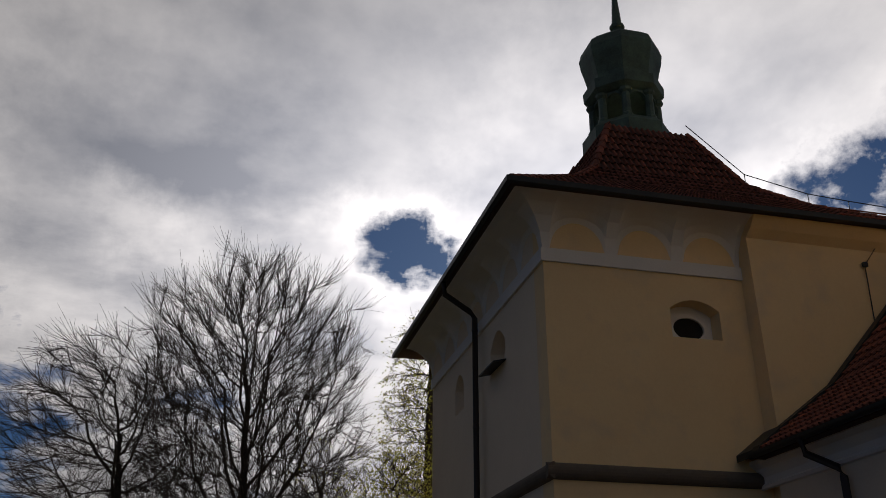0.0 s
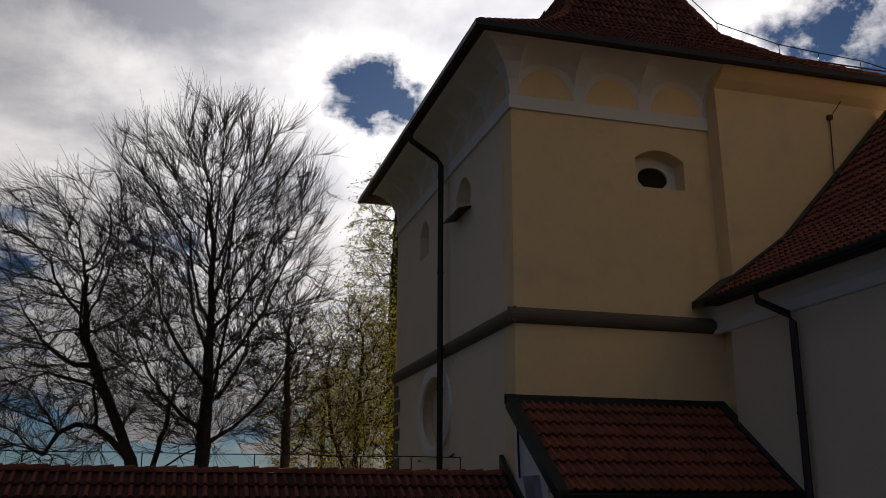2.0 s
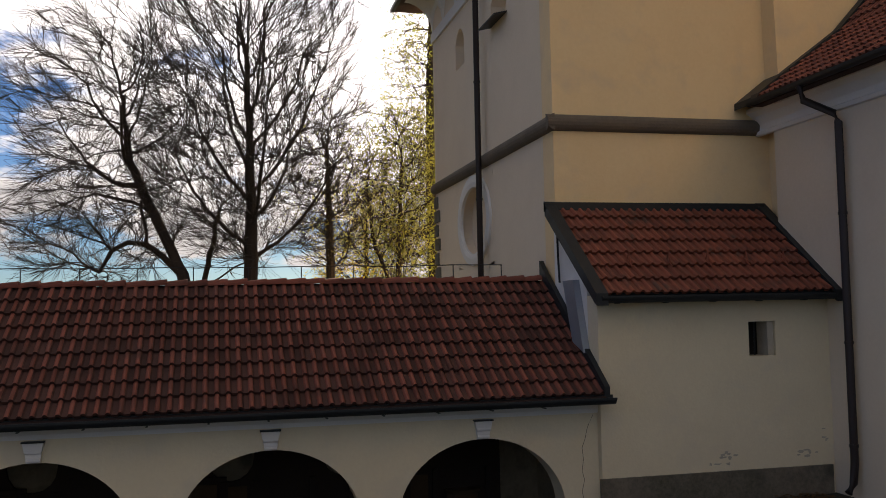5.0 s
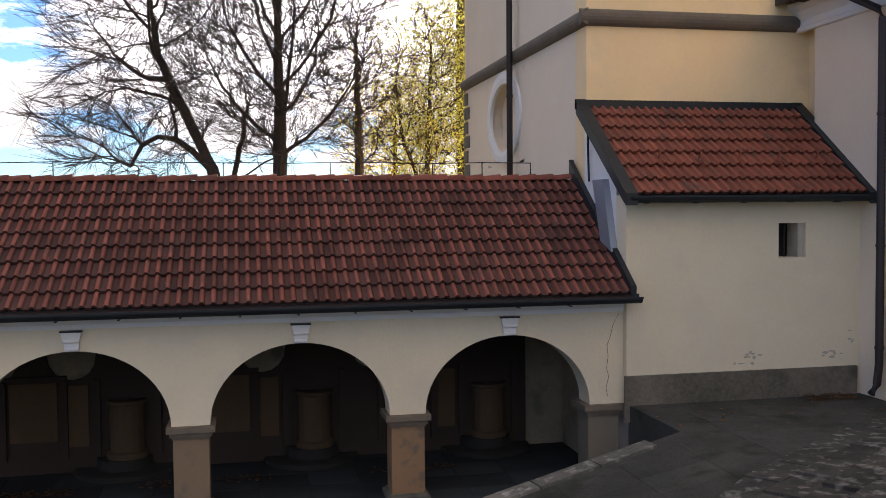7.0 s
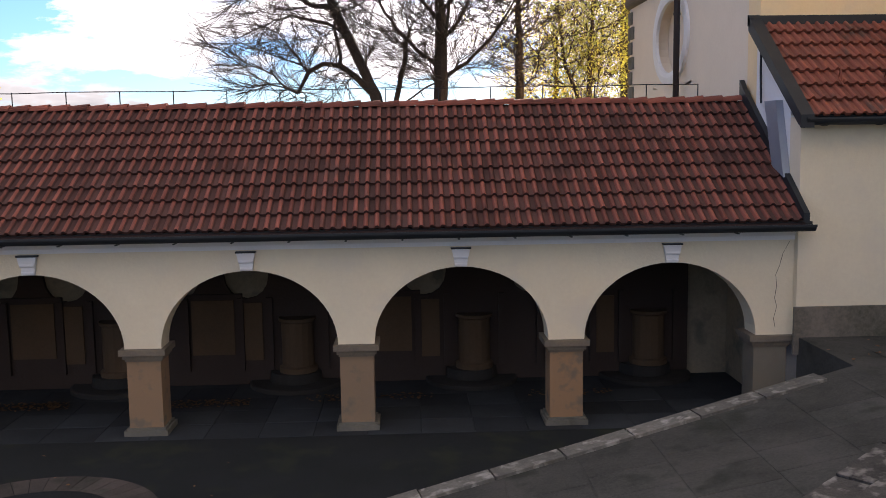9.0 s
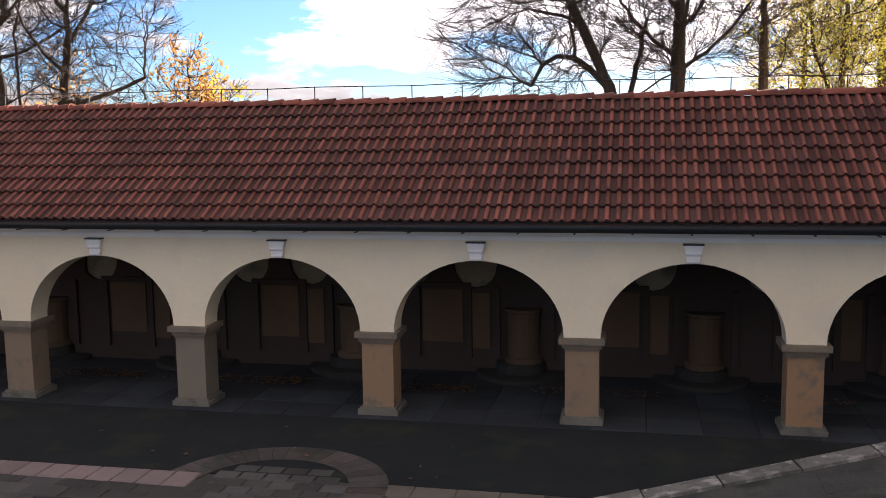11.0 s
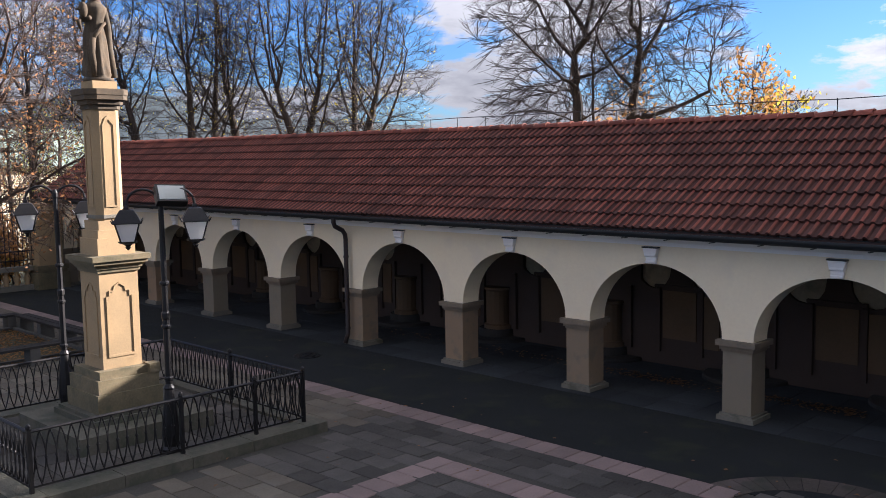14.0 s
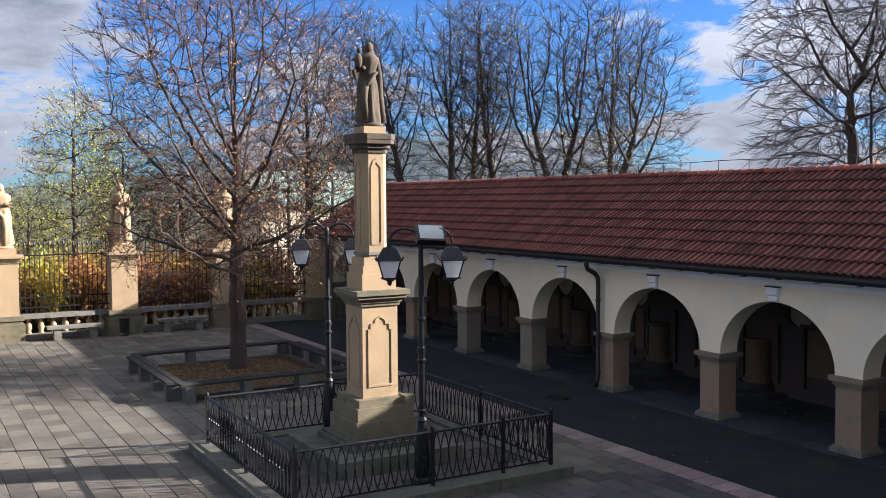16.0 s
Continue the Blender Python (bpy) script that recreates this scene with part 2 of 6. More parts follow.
TILE_BRIGHT_JOINED = material("orange_clay_tile_field", (0.26, 0.073, 0.04), 0.8, (0.18, 0.056, 0.036), 35, 0.9, 0.7, 0.25, 70, island=0.15)
TILE_BRIGHT_DIRT_SHADE_JOINED = material("dirt_and_shade_orange_tile_field", (0.17, 0.055, 0.035), 0.85, (0.10, 0.04, 0.03), 35, 0.9, 0.8, 0.3, 70, island=0.2)
BATTEN = material("roof_underlay", (0.06, 0.035, 0.03), 0.95)
GUTTER = material("dark_painted_zinc", (0.016, 0.019, 0.022), 0.5, (0.030, 0.033, 0.036), 40, 2, 0.6, 0.05, 50, metal=0.15)
PIPE_BROWN = material("brown_painted_pipe", (0.035, 0.025, 0.024), 0.5, None, 40, 2, 0.6, 0.05, 50, metal=0.2)
ZINC = material("zinc_sheet", (0.40, 0.44, 0.50), 0.45, (0.32, 0.36, 0.42), 30, 2, 0.6, 0.08, 40, metal=0.6)
COPPER = material("weathered_copper", (0.10, 0.16, 0.13), 0.6, (0.045, 0.06, 0.05), 20, 1.5, 0.9, 0.2, 30, metal=0.25)
PALE_COPPER = material("pale_green_sheet", (0.24, 0.31, 0.26), 0.6, (0.17, 0.22, 0.19), 12, 1.0, 0.8, 0.1, 30)
IRON = material("black_wrought_iron", (0.012, 0.012, 0.014), 0.45, (0.03, 0.027, 0.025), 60, 4, 0.5, 0.1, 90, metal=0.4)
BARK = material("bark", (0.050, 0.037, 0.029), 0.95, (0.026, 0.020, 0.017), 18, 2.0, 0.9, 0.6, 30)
BARK_GREY = material("grey_bark", (0.068, 0.042, 0.028), 0.95, (0.036, 0.025, 0.019), 18, 2.0, 0.9, 0.6, 30)
ASPHALT = material("asphalt", (0.023, 0.025, 0.026), 1.0, (0.016, 0.018, 0.018), 60, 0.7, 0.8, 0.4, 160, third=(0.030, 0.034, 0.024), spec=0.12)
# far field: paler and warmer, with the sunlight on it put into the colour
PAVER_SUNLIT = material("sunlit_grey_paver", (0.136, 0.118, 0.092), 0.95, (0.074, 0.065, 0.052), 30, 0.7, 0.95, 0.4, 80, island=0.25, third=(0.10, 0.095, 0.08), spec=0.15)
# near pieces and plinth slabs: darker, with their shade put into the colour
PAVER_PIECE_SHADED = material("shaded_grey_paver_piece", (0.086, 0.080, 0.072), 0.95, (0.040, 0.038, 0.035), 30, 0.8, 0.9, 0.4, 80, random=0.3, spec=0.15)
PINK = material("pink_paver", (0.235, 0.172, 0.158), 0.93, (0.135, 0.104, 0.098), 30, 0.9, 0.8, 0.3, 80, random=0.16)
RING = material("mossy_ring_paver", (0.098, 0.080, 0.072), 0.95, (0.044, 0.042, 0.036), 30, 0.9, 0.95, 0.3, 80, random=0.18, third=(0.040, 0.044, 0.034), spec=0.15)
JOINT = material("joint_sand", (0.052, 0.048, 0.040), 0.95, None, 60, 1.5, 0.8, 0.4, 120)
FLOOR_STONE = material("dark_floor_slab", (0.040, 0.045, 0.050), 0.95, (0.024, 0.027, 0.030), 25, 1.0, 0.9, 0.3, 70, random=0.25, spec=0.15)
STEP_STONE = material("worn_step_stone", (0.085, 0.078, 0.068), 0.95, (0.034, 0.033, 0.030), 40, 2.2, 0.95, 0.8, 22, random=0.2, third=(0.26, 0.24, 0.21), spec=0.15)
RAMP_STONE = material("ramp_slab", (0.082, 0.078, 0.069), 0.95, (0.034, 0.036, 0.031), 25, 0.8, 0.95, 0.4, 70, random=0.10, third=(0.030, 0.034, 0.026), spec=0.15)
KERB_STONE = material("worn_kerb_stone", (0.17, 0.158, 0.135), 0.92, (0.075, 0.072, 0.060), 18, 2.6, 0.95, 0.5, 40, random=0.2, third=(0.36, 0.34, 0.30))
COBBLE = material("cobble", (0.105, 0.097, 0.087), 0.92, (0.04, 0.038, 0.035), 30, 0.9, 0.95, 0.4, 70, island=0.4, spec=0.2)
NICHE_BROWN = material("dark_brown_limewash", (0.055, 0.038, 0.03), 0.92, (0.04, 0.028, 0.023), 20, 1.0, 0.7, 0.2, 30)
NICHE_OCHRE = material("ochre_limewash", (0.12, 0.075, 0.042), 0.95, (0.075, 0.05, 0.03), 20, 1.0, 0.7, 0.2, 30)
DARK_STONE = material("dark_weathered_stone", (0.098, 0.070, 0.043), 0.92, (0.046, 0.037, 0.026), 28, 2.5, 0.9, 0.35, 45, third=(0.05, 0.045, 0.035))
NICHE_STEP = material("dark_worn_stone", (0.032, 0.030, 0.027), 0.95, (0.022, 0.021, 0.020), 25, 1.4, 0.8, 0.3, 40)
# near-black colour stands for the missing light inside openings, annex and crack
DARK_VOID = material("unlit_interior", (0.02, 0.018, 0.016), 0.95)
# darker, patchier cream for the inner faces of the arcade passage
DARK_LIMEWASH = material("dark_limewash", (0.36, 0.30, 0.21), 0.95, (0.20, 0.175, 0.13), 12, 0.9, 0.9, 0.3, 25, third=(0.14, 0.13, 0.10))
BARE_PLASTER = material("bare_plaster", (0.50, 0.45, 0.36), 0.95, (0.38, 0.34, 0.27), 25, 3.0, 0.9, 0.4, 40)
PLINTH_STONE = material("annex_plinth_stone", (0.20, 0.165, 0.13), 0.95, (0.050, 0.056, 0.036), 16, 0.55, 1.0, 0.4, 35, third=(0.06, 0.062, 0.05))
MOSSY = material("mossy_plinth", (0.105, 0.096, 0.074), 0.95, (0.045, 0.049, 0.032), 20, 1.3, 0.95, 0.5, 35, third=(0.05, 0.055, 0.04))
EARTH = material("grass_and_earth", (0.045, 0.052, 0.022), 0.95, (0.060, 0.048, 0.030), 12, 0.5, 0.9, 0.4, 40)


# ---- builders ----
def box(bm, x0, x1, y0, y1, z0, z1):
    vs = [bm.verts.new(p) for p in ((x0, y0, z0), (x1, y0, z0), (x1, y1, z0), (x0, y1, z0), (x0, y0, z1), (x1, y0, z1), (x1, y1, z1), (x0, y1, z1))]
    for f in ((3, 2, 1, 0), (4, 5, 6, 7), (0, 1, 5, 4), (1, 2, 6, 5), (2, 3, 7, 6), (3, 0, 4, 7)):
        bm.faces.new([vs[i] for i in f])
    return vs


def prism(bm, outline, axis, a, b):
    """Extrudes a closed outline of 2D points along an axis from a to b. axis x: points (y, z); y: (x, z); z: (x, y)."""
    def put(p, h):
        return {"x": (h, p[0], p[1]), "y": (p[0], h, p[1]), "z": (p[0], p[1], h)}[axis]
    lo = [bm.verts.new(put(p, a)) for p in outline]
    hi = [bm.verts.new(put(p, b)) for p in outline]
    n = len(outline)
    bm.faces.new(lo[::-1])
    bm.faces.new(hi)
    for i in range(n):
        bm.faces.new((lo[i], lo[(i + 1) % n], hi[(i + 1) % n], hi[i]))


def lathe(bm, profile, x=0, y=0, sides=12, turn=0.0):
    """A turned body from (radius, height) pairs."""
    rings = []
    for r, z in profile:
        rings.append([bm.verts.new((x + r * math.cos(turn + 2 * math.pi * i / sides), y + r * math.sin(turn + 2 * math.pi * i / sides), z)) for i in range(sides)])
    for a, b in zip(rings, rings[1:]):
        for i in range(sides):
            bm.faces.new((a[i], a[(i + 1) % sides], b[(i + 1) % sides], b[i]))
    bm.faces.new(rings[0][::-1])
    bm.faces.new(rings[-1])


def tube(bm, points, radius, sides=8):
    """A round bar or pipe along points."""
    pts = [Vector(p) for p in points]
    rings = []
    for i, p in enumerate(pts):
        d = (pts[min(i + 1, len(pts) - 1)] - pts[max(i - 1, 0)]).normalized()
        a = d.cross(Vector((0, 0, 1)) if abs(d.z) < 0.9 else Vector((0, 1, 0))).normalized()
        b = d.cross(a)
        r = radius[i] if isinstance(radius, (list, tuple)) else radius
        rings.append([bm.verts.new(p + r * (math.cos(2 * math.pi * k / sides) * a + math.sin(2 * math.pi * k / sides) * b)) for k in range(sides)])
    for p, q in zip(rings, rings[1:]):
        for k in range(sides):
            bm.faces.new((p[k], p[(k + 1) % sides], q[(k + 1) % sides], q[k]))
    bm.faces.new(rings[0][::-1])
    bm.faces.new(rings[-1])


def finish(bm, name, mat, bevel=0.0, smooth=False):
    if bevel:
        bmesh.ops.bevel(bm, geom=[e for e in bm.edges if e.is_manifold and e.calc_face_angle(0) > 0.5], offset=bevel, segments=1, affect="EDGES", clamp_overlap=True)
    bmesh.ops.recalc_face_normals(bm, faces=bm.faces)
    me = bpy.data.meshes.new(name)
    bm.to_mesh(me)
    bm.free()
    me.materials.append(mat)
    if smooth:
        me.polygons.foreach_set("use_smooth", [True] * len(me.polygons))
    return me


def part(name, bm, mat, parent, label="", bevel=0.0, smooth=False):
    ob = new(name, finish(bm, name, mat, bevel, smooth))
    ob.parent = parent
    if label:
        ob["label"] = label
    return ob


def solid(name, bm, mat, label, category, kind="", group="", bevel=0.0, smooth=False):
    return tagged(new(name, finish(bm, name, mat, bevel, smooth)), label, category, group, kind)


def thing(name, label, category, at=(0, 0, 0), group="", kind="", rz=0.0):
    ob = tagged(new(name), label, category, group, kind)
    ob.matrix_basis = pose(*at, 0, 0, rz)
    return ob


def pieces(name, mesh, places, parent):
    """Alike pieces on one mesh, each an object of its own under its parent."""
    for m in places:
        ob = new(name, mesh)
        ob.parent = parent
        ob.matrix_basis = m


def joined(name, mesh, places, mat, parent):
    """The same piece many times over, joined into one mesh."""
    co = np.array([v.co[:] for v in mesh.vertices])
    faces = [tuple(p.vertices) for p in mesh.polygons]
    all_co, all_f = [], []
    for i, m in enumerate(places):
        a = np.array(m)
        all_co.append(co @ a[:3, :3].T + a[:3, 3])
        all_f += [tuple(v + i * len(co) for v in f) for f in faces]
    me = bpy.data.meshes.new(name)
    me.from_pydata(np.concatenate(all_co).tolist(), [], all_f)
    for one in mat if isinstance(mat, tuple) else (mat,):
        me.materials.append(one)
    me.polygons.foreach_set("material_index", [p.material_index for p in mesh.polygons] * len(places))
    ob = tagged(new(name, me), kind="stuff")
    ob.parent = parent
    return ob

# ---- ground ----
KERB = ((-0.9, 11.9), (6.5, 13.35))      # edge of the ramp that climbs to the church
TOP = 1.46


def ramp_height(x):
    return min(max(0.2 * (x + 0.8), 0.0), TOP)


bm = bmesh.new()
bmesh.ops.create_grid(bm, x_segments=2, y_segments=2, size=4000)
for v in bm.verts:
    v.co.z = -0.06
ground = solid("ground", bm, EARTH, "grass and bare earth round the churchyard", "ground", "structure")
bm = bmesh.new()
box(bm, -36.0, 6.6, 12.3, 15.2, -0.3, 0.0)
asphalt = solid("road", bm, ASPHALT, "dark asphalt strip in front of the arcade", "pavement", "structure")
bm = bmesh.new()
box(bm, -36.2, 3.0, -14.0, 12.3, -0.3, -0.012)
courtyard = solid("pavement", bm, JOINT, "grey paved courtyard with sandy joints", "pavement", "structure")

bm = bmesh.new()
xs = [-0.9, 0.6, 2.0, 3.5, 5.0, 6.5, 11.4]
for a, b in zip(xs, xs[1:]):
    ya = KERB[0][1] + (min(a, 6.5) + 0.9) * (KERB[1][1] - KERB[0][1]) / 7.4
    yb = KERB[0][1] + (min(b, 6.5) + 0.9) * (KERB[1][1] - KERB[0][1]) / 7.4
    if b > 7:
        ya = yb = 15.36
    za, zb = ramp_height(a) - 0.006, ramp_height(b) - 0.006
    q = [bm.verts.new(p) for p in ((a, 3.0, za), (b, 3.0, zb), (b, yb, zb), (a, ya, za), (a, 3.0, -0.3), (b, 3.0, -0.3), (b, yb, -0.3), (a, ya, -0.3))]
    for f in ((0, 1, 2, 3), (7, 6, 5, 4), (3, 2, 6, 7), (4, 5, 1, 0), (1, 5, 6, 2), (0, 3, 7, 4)):
        bm.faces.new([q[i] for i in f])
ramp = solid("ramp", bm, RAMP_STONE, "paved ramp climbing towards the church", "ramp", "structure")
bm = bmesh.new()
box(bm, -1.6, 24.0, -16.0, 1.4, -0.3, 3.3)
terrace = solid("terrace", bm, GREY_STONE, "raised stone terrace before the church", "terrace", "structure")

# unseen plain wall added at the aisle's far end, bouncing sunlight onto the nave
bm = bmesh.new()
box(bm, 11.6, 26.0, 4.4, 5.0, -0.2, 15.5)
solid("wall_bounce", bm, CREAM, "unseen cream wall added at the end of the aisle to bounce sunlight onto the nave wall", "wall", "structure")

# ---- arcade ----
D, BAY, FIRST, ARCHES = 15.5, 3.525, 4.38, 12      # front plane, pier spacing, middle of the first arch
DEPTH, SPRING, CROWN, WALL_TOP = 0.52, 1.47, 2.74, 3.24
LEFT, RIGHT = -36.9, 6.46
ARCH_X = [FIRST - BAY * i for i in range(ARCHES)]
HALF = 1.46


def arcade_wall():
    bm = bmesh.new()
    seg = 28

    def column(x, z0):
        return [bm.verts.new((x, y, z)) for y, z in ((D, z0), (D, WALL_TOP), (D + DEPTH, WALL_TOP), (D + DEPTH, z0))]

    def span(a, b):
        for i in range(4):
            bm.faces.new((a[i], b[i], b[(i + 1) % 4], a[(i + 1) % 4]))
    prev = column(RIGHT, SPRING)
    bm.faces.new(prev)
    for k in ARCH_X:
        for i in range(seg + 1):
            t = math.pi * i / seg
            x, z = k + HALF * math.cos(t), SPRING + (CROWN - SPRING) * math.sin(t)
            col = column(x, z)
            span(prev, col)
            prev = col
    col = column(LEFT, SPRING)
    span(prev, col)
    bm.faces.new(col[::-1])
    return solid("wall_arcade", bm, ARCADE, "pale cream rendered arcade wall with round arches", "wall", "structure")


arcade_wall()
bm = bmesh.new()
prism(bm, [(D - 0.10, WALL_TOP + 0.10), (D - 0.10, WALL_TOP + 0.02), (D - 0.035, WALL_TOP - 0.08), (D - 0.03, WALL_TOP - 0.15), (D + 0.3, WALL_TOP - 0.15), (D + 0.3, WALL_TOP + 0.10)], "x", LEFT, RIGHT - 0.003)
# the moulding sits in front of the wall head
for v in bm.verts:
    if v.co.y > D + 0.1:
        v.co.y = D - 0.002
solid("trim", bm, WHITE, "pale grey moulding under the arcade eaves", "moulding", "structure")


def pier():
    p = thing("pier", "square sandstone pier with moulded capital on a low base", "pier", group="piers of the arcade")
    w = 0.28
    bm = bmesh.new()
    box(bm, -w, w, 0, DEPTH, 0.13, 1.26)
    part("shaft", bm, PIER_STONE, p, bevel=0.012)
    bm = bmesh.new()
    for z0, z1, e in ((1.26, 1.30, 0.02), (1.30, 1.37, 0.05), (1.37, 1.47, 0.10)):
        box(bm, -w - e, w + e, -e, DEPTH + e, z0, z1)
    part("capital", bm, CAPITAL_STONE, p, "weathered capital", bevel=0.012)
    bm = bmesh.new()
    box(bm, -w - 0.08, w + 0.08, -0.08, DEPTH + 0.08, 0.0, 0.09)
    box(bm, -w - 0.04, w + 0.04, -0.04, DEPTH + 0.04, 0.09, 0.13)
    part("base", bm, GREY_STONE, p, "grey worn base", bevel=0.012)
    return p


first_pier = pier()
first_pier.matrix_basis = pose(FIRST + BAY / 2 - 0.05, D, 0)
for k in ARCH_X:
    copy_thing(first_pier, pose(k - BAY / 2, D, 0))


def keystone():
    p = thing("keystone", "white-painted keystone with a small lead cap", "keystone", group="keystones of the arcade")
    bm = bmesh.new()
    prism(bm, [(-0.10, 0.0), (0.10, 0.0), (0.118, 0.17), (-0.118, 0.17)], "y", -0.06, 0.0)
    prism(bm, [(-0.125, 0.17), (0.125, 0.17), (0.15, 0.30), (-0.15, 0.30)], "y", -0.10, 0.0)
    tube(bm, [(-0.115, -0.075, 0.165), (0.115, -0.075, 0.165)], 0.035, 10)
    tube(bm, [(-0.10, -0.06, 0.035), (0.10, -0.06, 0.035)], 0.028, 10)
    part("block", bm, WHITE, p, bevel=0.008)
    bm = bmesh.new()
    box(bm, -0.165, 0.165, -0.12, 0.0, 0.30, 0.325)
    part("cap", bm, GUTTER, p, "dark lead cap")
    return p


first_key = keystone()
first_key.matrix_basis = pose(ARCH_X[0], D - 0.002, CROWN + 0.005)
for k in ARCH_X[1:]:
    copy_thing(first_key, pose(k, D - 0.002, CROWN + 0.005))

# passage behind the arches
BACK = 18.75
bm = bmesh.new()
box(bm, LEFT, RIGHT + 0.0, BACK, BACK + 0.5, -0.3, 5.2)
solid("wall_arcade_back", bm, DARK_LIMEWASH, "cream limewashed back wall of the arcade", "wall", "structure")
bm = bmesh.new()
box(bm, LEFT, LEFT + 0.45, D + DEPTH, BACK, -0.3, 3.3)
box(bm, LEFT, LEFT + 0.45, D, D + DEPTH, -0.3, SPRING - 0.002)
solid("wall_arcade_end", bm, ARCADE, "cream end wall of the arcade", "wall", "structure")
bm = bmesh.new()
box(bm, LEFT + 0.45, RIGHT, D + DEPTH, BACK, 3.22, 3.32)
solid("ceiling", bm, DARK_LIMEWASH, "plain ceiling of the arcade passage", "ceiling", "structure")
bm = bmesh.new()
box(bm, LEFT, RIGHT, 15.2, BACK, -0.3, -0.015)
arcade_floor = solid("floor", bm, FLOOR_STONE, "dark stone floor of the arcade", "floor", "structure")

# ---- roofs ----
EAVE, RIDGE = (15.05, 3.42), (17.98, 5.47)
PITCH = math.atan2(RIDGE[1] - EAVE[1], RIDGE[0] - EAVE[0])
TILE_W, GAUGE = 0.176, 0.388


def tile_mesh(name, mat, dirt_shade):
    """One interlocking clay tile: a flat pan with a roll at its side and a thick lower edge; x along the eave, y up the slope."""
    prof = [(0.0, 0.010), (0.012, 0.0), (0.090, 0.0), (0.102, 0.026), (0.118, 0.043), (0.150, 0.046), (0.172, 0.030), (0.188, 0.008)]
    prof = [(x * TILE_W / 0.19, z) for x, z in prof]
    length, lift = GAUGE + 0.05, 0.062
    bm = bmesh.new()
    lo = [bm.verts.new((x, 0, z + lift)) for x, z in prof]
    hi = [bm.verts.new((x, length, z)) for x, z in prof]
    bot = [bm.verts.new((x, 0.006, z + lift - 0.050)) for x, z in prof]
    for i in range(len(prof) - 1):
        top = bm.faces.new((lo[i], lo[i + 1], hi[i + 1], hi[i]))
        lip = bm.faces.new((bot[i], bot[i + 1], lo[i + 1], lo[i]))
        # pans darkened for dirt and joint shade, lips for the shadow under them
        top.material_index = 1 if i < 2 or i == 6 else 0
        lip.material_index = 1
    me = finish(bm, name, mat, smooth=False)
    me.materials.append(dirt_shade)
    return me


TILE_MESH = tile_mesh("tile", TILE, TILE_DIRT_SHADE)
TILE_MESH_BRIGHT = tile_mesh("tile", TILE_BRIGHT, TILE_BRIGHT_DIRT_SHADE)


def slope_matrix(x, up, eave, pitch, jitter):
    y, z = eave[0] + up * math.cos(pitch), eave[1] + up * math.sin(pitch)
    r = random.uniform
    return pose(x, y, z + r(0, jitter), math.degrees(pitch) + r(-1, 1) * jitter * 60, r(-1, 1) * jitter * 80, r(-1, 1) * jitter * 30)


def arcade_roof():
    roof = thing("roof_arcade", "long red clay tile roof over the arcade", "roof", kind="structure")
    bm = bmesh.new()
    prism(bm, [(EAVE[0], EAVE[1] - 0.03), RIDGE, (RIDGE[0] + 2.6, EAVE[1] + 0.2), (RIDGE[0] + 2.6, EAVE[1] + 0.08), (RIDGE[0], RIDGE[1] - 0.14), (EAVE[0], EAVE[1] - 0.13)], "x", LEFT - 0.4, RIGHT - 0.01)
    part("deck", bm, BATTEN, roof)
    rows = 9
    near, far = [], []
    cols = int((RIGHT - 0.05 - LEFT + 0.4) / TILE_W)
    for c in range(cols):
        for r in range(rows):
            up = r * GAUGE - 0.02
            m = slope_matrix(RIGHT - 0.05 - (c + 1) * TILE_W, up, EAVE, PITCH, 0.006)
            (near if 20 <= c < 53 else far).append(m)
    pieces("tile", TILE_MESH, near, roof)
    joined("tile_field", TILE_MESH, far, (TILE_JOINED, TILE_DIRT_SHADE_JOINED), roof)
    # half-round ridge tiles, each lapping the next
    bm = bmesh.new()
    n = 9
    rings = []
    for y, s in ((0, 1.0), (0.40, 0.86)):
        outer = [bm.verts.new((-y, 0.135 * s * math.cos(math.pi * i / (n - 1)), 0.11 * s * math.sin(math.pi * i / (n - 1)))) for i in range(n)]
        rings.append(outer)
    inner = [bm.verts.new((0.0, 0.115 * math.cos(math.pi * i / (n - 1)), 0.09 * math.sin(math.pi * i / (n - 1)))) for i in range(n)]
    for i in range(n - 1):
        bm.faces.new((rings[0][i], rings[0][i + 1], rings[1][i + 1], rings[1][i]))
        bm.faces.new((inner[i], inner[i + 1], rings[0][i + 1], rings[0][i]))
    ridge = finish(bm, "ridge_tile", TILE)
    pieces("ridge_tile", ridge, [pose(RIGHT - 0.1 - 0.36 * i, RIDGE[0], RIDGE[1] + random.uniform(0, 0.014), random.uniform(-2, 2), -3.5 + random.uniform(-1.5, 1.5), random.uniform(-1.5, 1.5)) for i in range(120)], roof)
    return roof


def gutter(name, x0, x1, y, z, label):
    """A half-round gutter on brackets along x."""
    g = thing(name, label, "gutter", (0, 0, 0))
    bm = bmesh.new()
    outline = [(y - 0.08 * math.cos(math.pi * i / 8), z - 0.105 * math.sin(math.pi * i / 8)) for i in range(9)]
    outline += [(y + 0.066 * math.cos(math.pi * i / 8), z - 0.09 * math.sin(math.pi * i / 8)) for i in range(9)]
    prism(bm, outline, "x", x0, x1)
    part("trough", bm, GUTTER, g)
    bm = bmesh.new()
    box(bm, x0, x1, y - 0.10, y - 0.083, z - 0.02, z + 0.012)
    part("rim", bm, GUTTER, g)
    bm = bmesh.new()
    box(bm, x0, x1, y + 0.09, y + 0.105, z - 0.10, z + 0.05)
    part("fascia", bm, GUTTER, g)
    bm = bmesh.new()
    box(bm, -0.015, 0.015, -0.098, 0.09, -0.122, -0.107)
